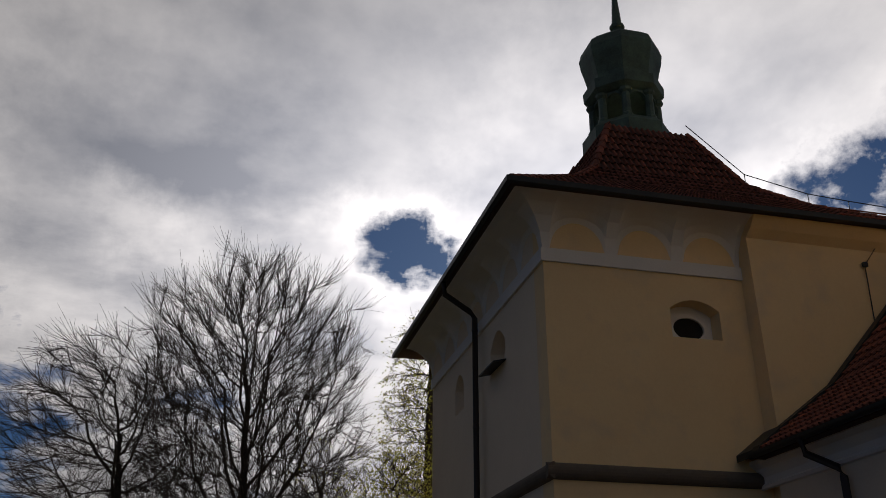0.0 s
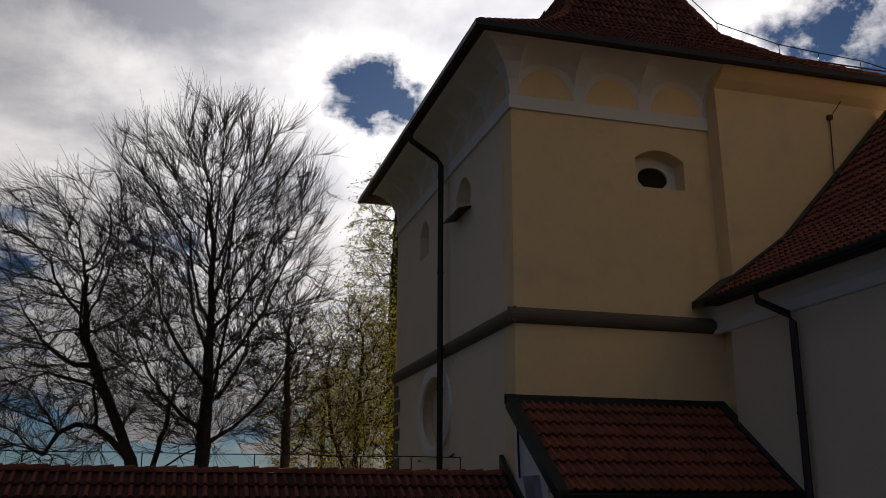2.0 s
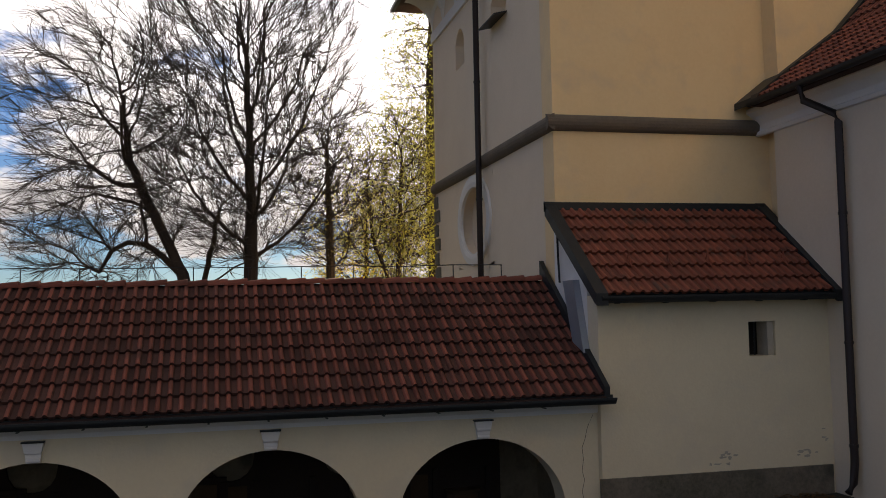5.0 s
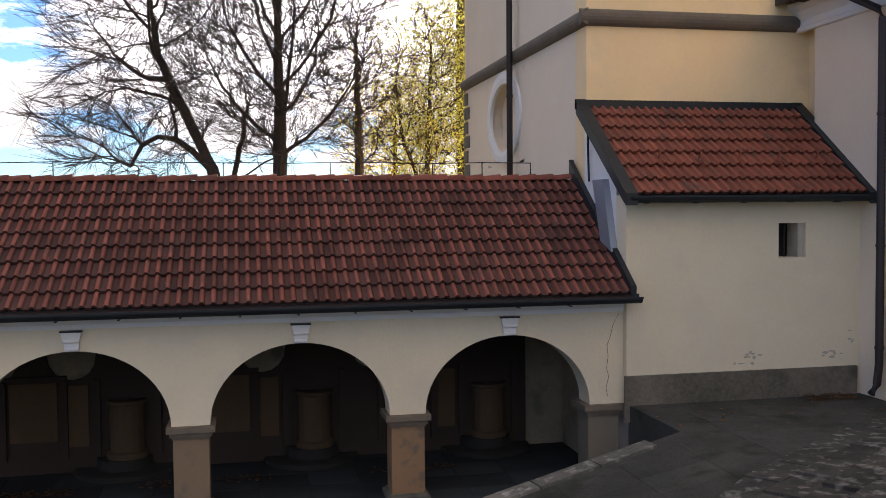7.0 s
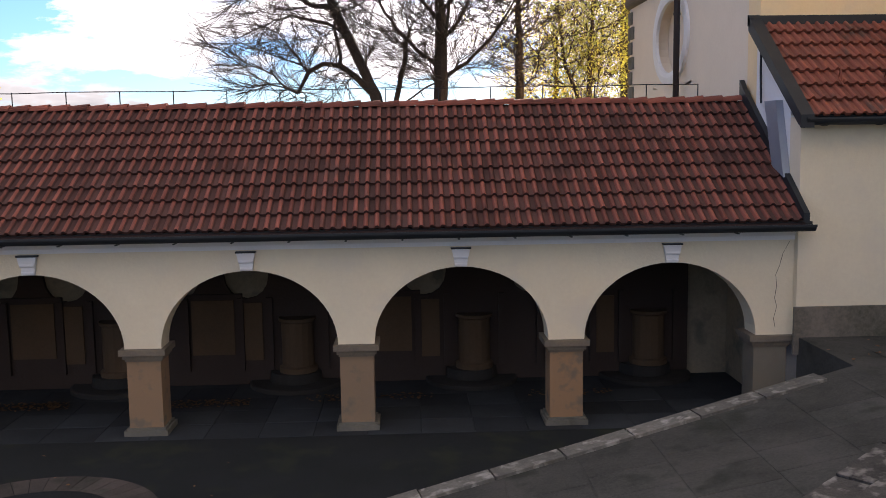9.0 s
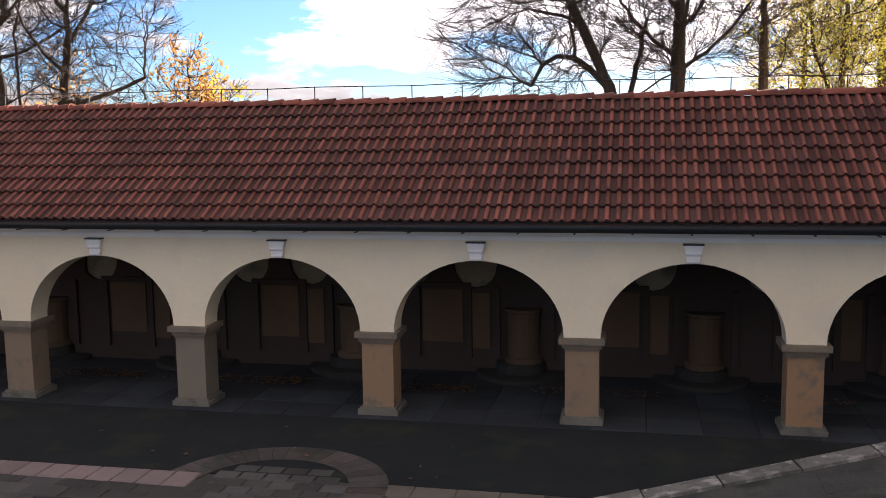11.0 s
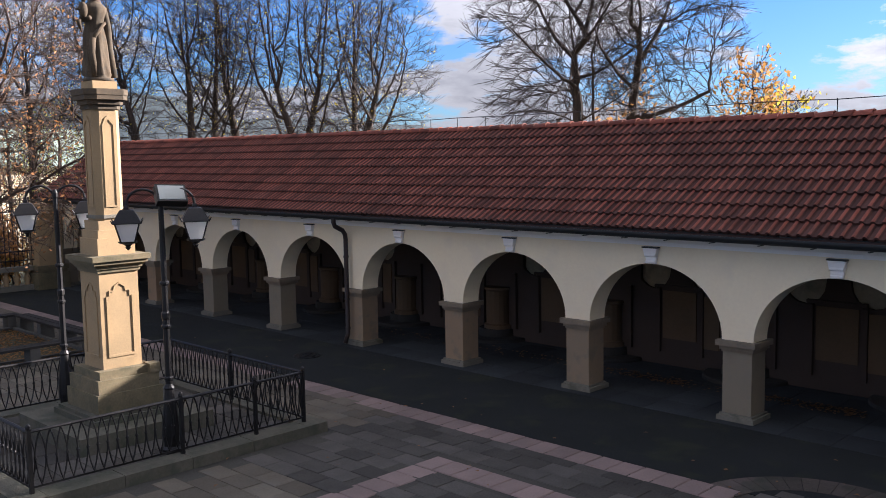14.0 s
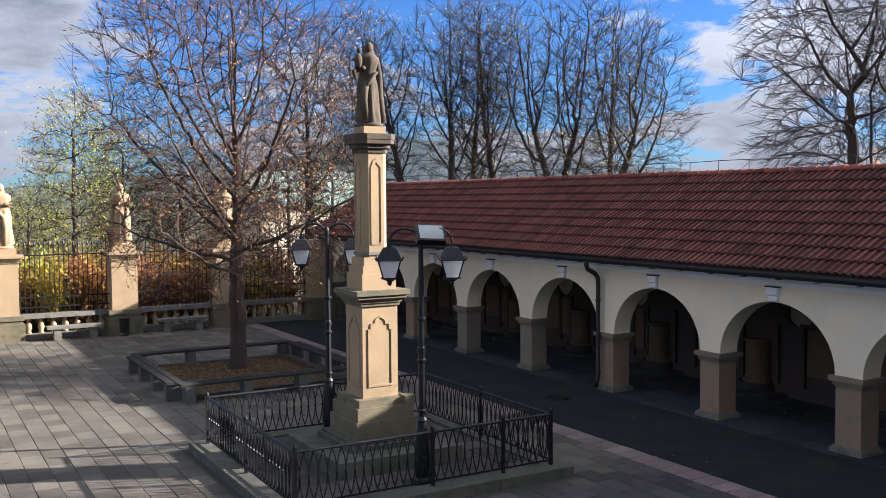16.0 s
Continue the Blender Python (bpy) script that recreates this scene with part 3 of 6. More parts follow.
    br = finish(bm, "bracket", GUTTER)
    n = int((x1 - x0) / 0.9)
    pieces("bracket", br, [pose(x0 + 0.3 + 0.9 * i, y, z) for i in range(n)], g)
    return g


def drain_cover(x, y):
    t = thing("drain_cover", "dark round cast-iron drain cover in the asphalt", "drain cover", (x, y, 0.0))
    bm = bmesh.new()
    lathe(bm, [(0.34, -0.01), (0.34, 0.012), (0.30, 0.014)], sides=20)
    part("frame", bm, IRON, t)
    for i in range(5):
        bm = bmesh.new()
        half = 0.26 - 0.05 * abs(i - 2)
        box(bm, -half, half, -0.2 + 0.1 * i - 0.025, -0.2 + 0.1 * i + 0.025, 0.014, 0.024)
        part("rib", bm, IRON, t)
    return t


drain_cover(-18.45, 13.85)
arcade_roof()
gutter("gutter", LEFT - 0.4, RIGHT + 0.12, EAVE[0] - 0.06, EAVE[1] - 0.04, "dark painted half-round gutter along the arcade eaves")

# ---- annex between arcade and church ----
AX0, AX1, AY = RIGHT, 11.02, 15.35
A_EAVE, A_TOP = (15.02, 5.12), (17.4, 6.88)
A_PITCH = math.atan2(A_TOP[1] - A_EAVE[1], A_TOP[0] - A_EAVE[0])


def wall_with_hole(bm, x0, x1, y0, y1, z0, z1, hx0, hx1, hz0, hz1):
    for a, b, c, d in ((x0, hx0, z0, z1), (hx1, x1, z0, z1), (hx0, hx1, z0, hz0), (hx0, hx1, hz1, z1)):
        box(bm, a, b, y0, y1, c, d)


bm = bmesh.new()
wall_with_hole(bm, AX0, AX1, AY, AY + 0.45, TOP - 0.1, 5.12, 9.37, 9.91, 3.98, 4.60)
solid("wall_annex_front", bm, ARCADE, "cream rendered annex wall with flaking patches", "wall", "structure")
bm = bmesh.new()
prism(bm, [(AY + 0.45, -0.2), (17.4, -0.2), (17.4, 6.72), (AY + 0.45, 5.30), (AY, 4.98), (AY, 5.1)][:4], "x", AX0, AX0 + 0.4)
solid("wall_annex_side", bm, WHITE, "white rendered side wall of the annex", "wall", "structure")
bm = bmesh.new()
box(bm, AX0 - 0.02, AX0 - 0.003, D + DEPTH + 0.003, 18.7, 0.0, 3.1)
solid("wall_arcade_end", bm, DARK_LIMEWASH, "dark limewashed end wall inside the arcade", "wall", "structure")
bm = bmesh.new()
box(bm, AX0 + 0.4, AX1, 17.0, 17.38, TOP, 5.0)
solid("wall_annex_inner", bm, DARK_VOID, "inside wall of the annex, near-black to stand for unlit depth", "wall", "structure")


def annex_roof():
    roof = thing("roof_annex", "orange clay tile lean-to roof with dark metal edges", "roof", kind="structure")
    bm = bmesh.new()
    prism(bm, [(A_EAVE[0], A_EAVE[1] - 0.02), (17.4, A_TOP[1] - 0.02), (17.4, A_TOP[1] - 0.16), (A_EAVE[0], A_EAVE[1] - 0.14)], "x", AX0 - 0.18, AX1)
    part("deck", bm, GUTTER, roof)
    places = []
    rows = 7
    gauge = math.hypot(A_TOP[0] - A_EAVE[0], A_TOP[1] - A_EAVE[1]) / rows
    for c in range(int((AX1 - AX0 - 0.05) / TILE_W)):
        for r in range(rows):
            places.append(slope_matrix(AX0 + 0.03 + c * TILE_W, r * gauge - 0.02, A_EAVE, A_PITCH, 0.005))
    pieces("tile", TILE_MESH_BRIGHT, places, roof)
    bm = bmesh.new()
    tube(bm, [(0, -0.16, 0.03), (0, 0.10, 0.05), (0, 0.10, 0.20), (0, -0.04, 0.06)], 0.014, 5)
    guard = finish(bm, "snow_guard", TILE_BRIGHT)
    pieces("snow_guard", guard, [pose(AX0 + 0.75 + 0.78 * i, A_EAVE[0] + 0.62, A_EAVE[1] + 0.55, math.degrees(A_PITCH) - 8) for i in range(5)], roof)
    bm = bmesh.new()
    box(bm, AX0 - 0.2, AX1, 17.28, 17.395, A_TOP[1] - 0.08, A_TOP[1] + 0.10)
    part("head_flashing", bm, GUTTER, roof, "dark metal head flashing")
    for x in (AX0 - 0.2, AX1 - 0.13):
        bm = bmesh.new()
        c, s = math.cos(A_PITCH), math.sin(A_PITCH)
        p0, p1 = (A_EAVE[0] - 0.12, A_EAVE[1] - 0.12), (17.39, A_TOP[1] + 0.0)
        prism(bm, [(p0[0], p0[1] - 0.06), (p1[0], p1[1] - 0.06), (p1[0], p1[1] + 0.12), (p0[0], p0[1] + 0.15)], "x", x, x + 0.22)
        part("verge_flashing", bm, GUTTER, roof, "dark metal verge")
    return roof


annex_roof()
gutter("gutter", AX0 - 0.1, AX1 + 0.1, A_EAVE[0] - 0.06, A_EAVE[1] - 0.03, "dark painted gutter along the annex eaves")

# ---- church tower ----
TX, TY, TB, TR = 6.5, 17.4, 27.6, 16.1         # left face, front face, back, right
NX, NY = 11.2, 16.92                            # the nave wall stands proud of the tower from here on
HEAD = 14.28


def panel_boxes(bm, plane, axis, thick, u0, u1, z0, z1, holes):
    """A wall along u and z with rectangular holes; its face lies in the plane and its body goes thick behind it."""
    us = sorted({u0, u1, *[h[0] for h in holes], *[h[1] for h in holes]})
    for a, b in zip(us, us[1:]):
        cuts = sorted((h[2], h[3]) for h in holes if h[0] <= a and h[1] >= b)
        z = z0
        for lo, hi in cuts + [(z1, z1)]:
            if lo > z:
                if axis == "x":
                    box(bm, a, b, plane, plane + thick, z, lo)
                else:
                    box(bm, plane, plane + thick, a, b, z, lo)
            z = hi


def to3(axis, plane, u, z, d):
    return (u, plane + d, z) if axis == "x" else (plane + d, u, z)


def arch_filler(bm, axis, plane, u0, u1, z_spring, z_top, d0, d1):
    """Fills the corners over a segmental arch inside a rectangular hole."""
    n = 10
    mid = (u0 + u1) / 2
    pts = [(u0 + (u1 - u0) * i / n, z_spring + (z_top - z_spring) * (1 - ((u0 + (u1 - u0) * i / n - mid) / (mid - u0)) ** 2)) for i in range(n + 1)]
    front = [[bm.verts.new(to3(axis, plane, u, z, d0)) for u, z in pts], [bm.verts.new(to3(axis, plane, u, z_top + 0.002, d0)) for u, z in pts]]
    back = [bm.verts.new(to3(axis, plane, u, z, d1)) for u, z in pts]
    for i in range(n):
        bm.faces.new((front[0][i], front[0][i + 1], front[1][i + 1], front[1][i]))
        bm.faces.new((front[0][i], front[0][i + 1], back[i + 1], back[i]))


def oval_plate(bm, axis, plane, u0, u1, z0, z1, cu, cz, ru, rz, d0, d1):
    """A plate with an oval hole, from depth d0 to d1."""
    n = 32
    ring = []
    for i in range(n):
        w = 2 * math.pi * i / n
        c, s = math.cos(w), math.sin(w)
        k = min((u1 - cu if c > 0 else cu - u0) / max(abs(c), 1e-6), (z1 - cz if s > 0 else cz - z0) / max(abs(s), 1e-6))
        ring.append((bm.verts.new(to3(axis, plane, cu + ru * c, cz + rz * s, d0)), bm.verts.new(to3(axis, plane, cu + k * c, cz + k * s, d0)), bm.verts.new(to3(axis, plane, cu + ru * c, cz + rz * s, d1))))
    for i in range(n):
        a, b = ring[i], ring[(i + 1) % n]
        bm.faces.new((a[0], b[0], b[1], a[1]))
        bm.faces.new((a[0], b[0], b[2], a[2]))


def oval_ring(bm, axis, plane, cu, cz, ru, rz, width, d0, d1):
    """A raised oval moulding."""
    n = 36
    prof = ((0, d1), (0, d0), (width * 0.4, d0 - 0.02), (width, d0), (width, d1))
    rings = [[bm.verts.new(to3(axis, plane, cu + (ru + o) * math.cos(2 * math.pi * i / n), cz + (rz + o) * math.sin(2 * math.pi * i / n), d)) for i in range(n)] for o, d in prof]
    for a, b in zip(rings, rings[1:]):
        for i in range(n):
            bm.faces.new((a[i], a[(i + 1) % n], b[(i + 1) % n], b[i]))


# front wall with the small oval window in its arched recess
bm = bmesh.new()
panel_boxes(bm, TY, "x", 0.6, TX, NX + 0.2, -0.2, HEAD, [(9.36, 10.54, 11.56, 12.44)])
arch_filler(bm, "x", TY, 9.36, 10.54, 12.22, 12.44, 0.0, 0.42)
solid("wall_tower_front", bm, CREAM, "warm cream rendered front wall of the tower", "wall", "structure")
win = thing("window_1", "oval opening set in a pale arched recess", "window", kind="structure")
bm = bmesh.new()
oval_plate(bm, "x", TY, 9.36, 10.54, 11.56, 12.44, 9.98, 11.92, 0.37, 0.26, 0.40, 0.455)
part("surround", bm, WHITE, win)
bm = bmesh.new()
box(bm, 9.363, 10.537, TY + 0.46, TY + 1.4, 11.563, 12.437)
part("void", bm, DARK_VOID, win, "opening filled near-black to stand for its unlit depth")

# side wall with two small arched recesses and a blind oval
bm = bmesh.new()
panel_boxes(bm, TX, "y", 0.6, TY + 0.6, TB, -0.2, HEAD, [(20.2, 21.4, 11.68, 12.6), (23.95, 24.85, 11.5, 12.55), (21.6, 24.95, 6.0, 8.3)])
arch_filler(bm, "y", TX, 20.2, 21.4, 12.2, 12.6, 0.0, 0.4)
arch_filler(bm, "y", TX, 23.95, 24.85, 12.2, 12.55, 0.0, 0.4)
oval_plate(bm, "y", TX, 21.6, 24.95, 6.0, 8.3, 23.27, 7.2, 1.38, 0.98, 0.0, 0.3)
solid("wall_tower_side", bm, GREY_WHITE, "shaded cream rendered side wall of the tower", "wall", "structure")
bm = bmesh.new()
box(bm, TX + 0.35, TX + 0.55, 20.0, 21.6, 11.5, 12.8)
box(bm, TX + 0.35, TX + 0.55, 23.8, 25.0, 11.3, 12.7)
box(bm, TX + 0.3, TX + 0.55, 21.5, 25.0, 5.9, 8.4)
solid("wall_recess_back", bm, GREY_WHITE, "plain rendered backs of the blind windows", "wall", "structure")
bm = bmesh.new()
oval_ring(bm, "y", TX, 23.27, 7.2, 1.24, 0.86, 0.30, -0.06, 0.02)
solid("oval_moulding", bm, WHITE, "white oval moulding round a blind window", "moulding", "structure")
bm = bmesh.new()
prism(bm, [(TX - 0.32, 11.60), (TX + 0.0, 11.68), (TX + 0.0, 11.71), (TX - 0.32, 11.63)], "y", 20.15, 21.45)
solid("sill", bm, GUTTER, "dark metal window sill", "sill", "structure")
# quoins showing at the rear corner
for i in range(9):
    bm = bmesh.new()
    box(bm, TX - 0.05, TX + 0.3, TB - 0.35 - 0.2 * (i % 2), TB + 0.03, 4.6 + 0.42 * i, 4.94 + 0.42 * i)
    solid("quoin", bm, GREY_STONE, "grey stone quoin at the tower corner", "quoin", "structure", bevel=0.02)
bm = bmesh.new()
box(bm, TX + 0.6, TR, TB - 0.6, TB, -0.2, HEAD)
box(bm, TR - 0.6, TR, NY + 0.6, TB - 0.6, -0.2, HEAD)
solid("wall_tower_rear", bm, CREAM, "cream rendered rear walls of the tower", "wall", "structure")
# nave wall, battered a little at its free edge
bm = bmesh.new()
lo = [(NX + 0.18, NY - 0.10), (26.0, NY - 0.10), (26.0, NY + 0.6), (NX + 0.18, NY + 0.6)]
hi = [(NX - 0.02, NY + 0.05), (26.0, NY + 0.05), (26.0, NY + 0.6), (NX - 0.02, NY + 0.6)]
va = [bm.verts.new((x, y, -0.2)) for x, y in lo]
vb = [bm.verts.new((x, y, HEAD)) for x, y in hi]
for i in range(4):
    bm.faces.new((va[i], va[(i + 1) % 4], vb[(i + 1) % 4], vb[i]))
bm.faces.new(vb)
bm.faces.new(va[::-1])
solid("wall_nave", bm, CREAM, "warm cream rendered nave wall beside the tower", "wall", "structure")

# string course
bm = bmesh.new()
round_edge = [(0.145 * math.sin(math.pi * i / 8), 8.575 - 0.165 * math.cos(math.pi * i / 8)) for i in range(9)]
prism(bm, [(TY - o, z) for o, z in round_edge], "x", TX - 0.145, 11.0)
prism(bm, [(TX - o * 0.985, z) for o, z in round_edge], "y", TY - 0.12, TB + 0.1)
solid("string_course", bm, STRING, "dark stone string course round the tower", "string course", "structure")
# white band and the coved cornice with lunettes
bm = bmesh.new()
box(bm, TX - 0.06, NX, TY - 0.06, TY - 0.002, 13.02, 13.32)
box(bm, TX - 0.06, TX - 0.002, TY - 0.002, TB, 13.02, 13.32)
solid("trim_band", bm, WHITE, "pale band under the tower cornice", "moulding", "structure")
OUT = 0.86


def cove():
    bm = bmesh.new()
    r_l, z0, z1 = 0.62, 13.32, HEAD

    def start(s, first, count, pitch):
        best = z0
        for i in range(count):
            d = abs(s - (first + pitch * i))
            if d < r_l:
                best = max(best, z0 + 0.68 * math.sqrt(1 - (d / r_l) ** 2))
        return best

    def profile(zs):
        return [(OUT * (1 - math.cos(v * math.pi / 2)), zs + (z1 - zs) * math.sin(v * math.pi / 2)) for v in (0, 0.25, 0.5, 0.72, 0.88, 1.0)]

    cols = []
    n = 240
    for i in range(n + 1):                       # side, from the back to the corner
        y = TB - (TB - TY) * i / n
        zs = start(y - TY, 0.83, 7, 1.45)
        cols.append([(TX - o, (y - o) if i == n else y, z) for o, z in profile(zs if i < n else z0)])
    for i in range(1, 121):
        x = TX + (NX - TX) * i / 120
        cols.append([(x, TY - o, z) for o, z in profile(start(x - TX, 0.80, 3, 1.57))])
    vs = [[bm.verts.new(p) for p in c] for c in cols]
    for a, b in zip(vs, vs[1:]):
        for j in range(len(a) - 1):
            bm.faces.new((a[j], b[j], b[j + 1], a[j + 1]))
    return solid("cornice", bm, WHITE, "white coved cornice with round lunettes under the eaves", "cornice", "structure")


cove()
bm = bmesh.new()
prism(bm, [(NY + 0.05, 13.9), (NY - 0.18, 14.05), (NY - 0.40, HEAD), (NY + 0.05, HEAD)], "x", NX - 0.02, 26.0)
solid("cornice_nave", bm, CREAM, "cream cornice under the nave eaves", "cornice", "structure")


def tower_roof():
    roof = thing("roof_tower", "dark red tiled bell-cast tower roof", "roof", kind="structure")
    cx, cy = 11.3, 22.5
    ex0, ex1, ey0, ey1 = TX - OUT - 0.12, 17.2, TY - OUT - 0.12, TB + OUT + 0.1
    levels = [(0.0, HEAD + 0.05), (0.22, 15.20), (0.44, 16.10), (0.62, 17.12), (0.79, 19.2)]

    def ring(t, z):
        return [(ex0 + (cx - ex0) * t, ey0 + (cy - ey0) * t, z), (ex1 + (cx - ex1) * t, ey0 + (cy - ey0) * t, z), (ex1 + (cx - ex1) * t, ey1 + (cy - ey1) * t, z), (ex0 + (cx - ex0) * t, ey1 + (cy - ey1) * t, z)]
    bm = bmesh.new()
    rs = [[bm.verts.new(p) for p in ring(t, z)] for t, z in levels]
    under = [bm.verts.new((p[0], p[1], HEAD - 0.0)) for p in ring(0, 0)]
    for a, b in zip([under] + rs, rs):
        for i in range(4):
            bm.faces.new((a[i], a[(i + 1) % 4], b[(i + 1) % 4], b[i]))
    bm.faces.new(under[::-1])
    bm.faces.new(rs[-1])
    part("deck", bm, BATTEN, roof)
    # tiles course by course on the front and left slopes
    places = []
    for side in (0, 3):
        for (t0, z0), (t1, z1) in zip(levels, levels[1:]):
            a0, b0 = Vector(ring(t0, z0)[side]), Vector(ring(t0, z0)[(side + 1) % 4])
            a1, b1 = Vector(ring(t1, z1)[side]), Vector(ring(t1, z1)[(side + 1) % 4])
            mid = ((a1 + b1) / 2 - (a0 + b0) / 2)
            along = (b0 - a0).normalized()
            slope = (mid - along * mid.dot(along))
            rise = slope.length
            slope.normalize()
            normal = along.cross(slope)
            count = max(1, round(rise / 0.34))
            for r in range(count):
                f = r / count
                p, q = a0.lerp(a1, f), b0.lerp(b1, f)
                n = int((q - p).length / TILE_W)
                for c in range(n):
                    o = p + along * (c * TILE_W + 0.02) + normal * random.uniform(0.0, 0.012)
                    places.append(Matrix(((along.x, slope.x, normal.x, o.x), (along.y, slope.y, normal.y, o.y), (along.z, slope.z, normal.z, o.z), (0, 0, 0, 1))))
    joined("tile_field", TILE_MESH, places, (TILE_JOINED, TILE_DIRT_SHADE_JOINED), roof)
    # hip tiles
    bm = bmesh.new()
    n = 7
    r0 = [bm.verts.new((0, 0.13 * math.cos(math.pi * i / (n - 1)), 0.12 * math.sin(math.pi * i / (n - 1)))) for i in range(n)]
    r1 = [bm.verts.new((0.4, 0.10 * math.cos(math.pi * i / (n - 1)), 0.10 * math.sin(math.pi * i / (n - 1)))) for i in range(n)]
    for i in range(n - 1):
        bm.faces.new((r0[i], r0[i + 1], r1[i + 1], r1[i]))
    bm.faces.new(r0)
    hip = finish(bm, "hip_tile", TILE)
    spots = []
    for corner in (0, 1, 3):
        for (t0, z0), (t1, z1) in zip(levels, levels[1:]):
            a, b = Vector(ring(t0, z0)[corner]), Vector(ring(t1, z1)[corner])
            d = (b - a)
            cnt = max(1, int(d.length / 0.36))
            rot = d.to_track_quat("X", "Z").to_matrix().to_4x4()
            for i in range(cnt):
                spots.append(Matrix.Translation(a.lerp(b, i / cnt) + Vector((0, 0, 0.03))) @ rot)
    pieces("hip_tile", hip, spots, roof)
    bm = bmesh.new()
    box(bm, ex0 - 0.14, 26.0, ey0 - 0.14, ey0 - 0.02, HEAD - 0.02, HEAD + 0.10)
    box(bm, ex0 - 0.14, ex0 - 0.02, ey0 - 0.02, ey1, HEAD - 0.02, HEAD + 0.10)
    part("eaves_gutter", bm, GUTTER, roof, "dark metal eaves gutter", bevel=0.02)
    bm = bmesh.new()
    box(bm, ex1, 26.0, ey0, NY + 5, HEAD, HEAD + 0.03)
    q = [bm.verts.new(p) for p in ((ex1 - 2.0, ey0, HEAD + 0.05), (26.0, ey0, HEAD + 0.05), (26.0, ey0 + 4.5, 16.5), (ex1 - 2.0, ey0 + 4.5, 16.5))]
    bm.faces.new(q)
    part("nave_slope", bm, TILE, roof)
    # snow guard rail near the eaves
    for z, y in ((HEAD + 0.42, ey0 + 0.35), (HEAD + 0.55, ey0 + 0.35)):
        bm = bmesh.new()
        tube(bm, [(13.6, y, z), (19.0, y, z)], 0.018, 6)
        part("guard_rail", bm, TILE, roof)
    return roof


tower_roof()


def lantern():
    """Open octagonal copper lantern with a bulbous cap and spire."""
    t = thing("roof_lantern", "green weathered copper lantern with onion cap and spire", "lantern", (11.29, 22.5, 19.40))
    t.scale = (0.95, 0.95, 0.985)
    turn = math.pi / 8
    bm = bmesh.new()
    lathe(bm, [(1.42, -0.45), (1.42, 0.28), (1.30, 0.42), (1.22, 0.5)], sides=8, turn=turn)
    part("plinth", bm, COPPER, t)
    for i in range(8):
        bm = bmesh.new()
        w = turn + math.pi / 4 * i
        x, y = 1.02 * math.cos(w), 1.02 * math.sin(w)
        lathe(bm, [(0.19, 0.5), (0.19, 0.6), (0.14, 0.64), (0.13, 1.35), (0.19, 1.42), (0.21, 1.5)], x, y, 8, w)
        part("post", bm, COPPER, t)
    # arched heads between the posts
    for i in range(8):
        w0, w1 = turn + math.pi / 4 * i, turn + math.pi / 4 * (i + 1)
        a, b = Vector((1.05 * math.cos(w0), 1.05 * math.sin(w0), 0)), Vector((1.05 * math.cos(w1), 1.05 * math.sin(w1), 0))
        bm = bmesh.new()
        n = 8
        outs = []
        for k in range(n + 1):
            f = k / n
            p = a.lerp(b, f)
            z = 1.2 + 0.26 * math.sqrt(max(0, 1 - ((f - 0.5) / 0.36) ** 2)) if abs(f - 0.5) < 0.36 else 1.2
            inn = p * 0.88
            outs.append([bm.verts.new((p.x, p.y, z)), bm.verts.new((p.x, p.y, 1.62)), bm.verts.new((inn.x, inn.y, 1.62)), bm.verts.new((inn.x, inn.y, z))])
        for c, d in zip(outs, outs[1:]):
            for j in range(4):
                bm.faces.new((c[j], d[j], d[(j + 1) % 4], c[(j + 1) % 4]))
        part("arch", bm, COPPER, t)
    bm = bmesh.new()
    lathe(bm, [(1.00, 1.50), (1.12, 1.56), (1.28, 1.70), (1.30, 2.02), (1.16, 2.1)], sides=8, turn=turn)
    part("entablature", bm, COPPER, t)
    bm = bmesh.new()
    lathe(bm, [(1.12, 2.05), (1.13, 2.25), (1.20, 2.55), (1.31, 2.95), (1.35, 3.25), (1.27, 3.52), (1.02, 3.74), (0.70, 3.86), (0.40, 3.95), (0.25, 4.2)], sides=8, turn=turn)
    part("onion_cap", bm, COPPER, t)
    bm = bmesh.new()
    lathe(bm, [(0.23, 4.18), (0.18, 4.40), (0.25, 4.46), (0.25, 4.56), (0.17, 4.62), (0.12, 5.3), (0.03, 6.5)], sides=8, turn=turn)
    part("spire", bm, COPPER, t)
    return t


lantern()
bm = bmesh.new()
cable = []
for f, z in ((0.79, 19.6), (0.62, 17.55), (0.44, 16.52), (0.33, 16.05), (0.22, 15.6), (0.1, 14.95)):
    cable.append((17.2 + (11.3 - 17.2) * f, 16.4 + (22.5 - 16.4) * f, z))
tube(bm, cable, 0.014, 5)
wire = thing("lightning_conductor", "thin lightning conductor wire on short stays over the roof hip", "cable")
part("wire", bm, GUTTER, wire)
for p in cable[1:-1]:
    bm = bmesh.new()
    tube(bm, [(p[0], p[1], p[2] - 0.35), p], 0.012, 5)
    part("stay", bm, GUTTER, wire)
bm = bmesh.new()
tube(bm, [(14.5, NY - 0.02, 14.0), (14.1, NY - 0.03, 13.5), (14.06, NY - 0.03, 12.1)], 0.015, 5)
w2 = thing("lightning_conductor", "thin down wire with a test clamp on the nave wall", "cable")
part("wire", bm, GUTTER, w2)
bm = bmesh.new()
box(bm, 14.04, 14.16, NY - 0.07, NY - 0.0, 13.46, 13.56)
part("clamp", bm, GUTTER, w2)

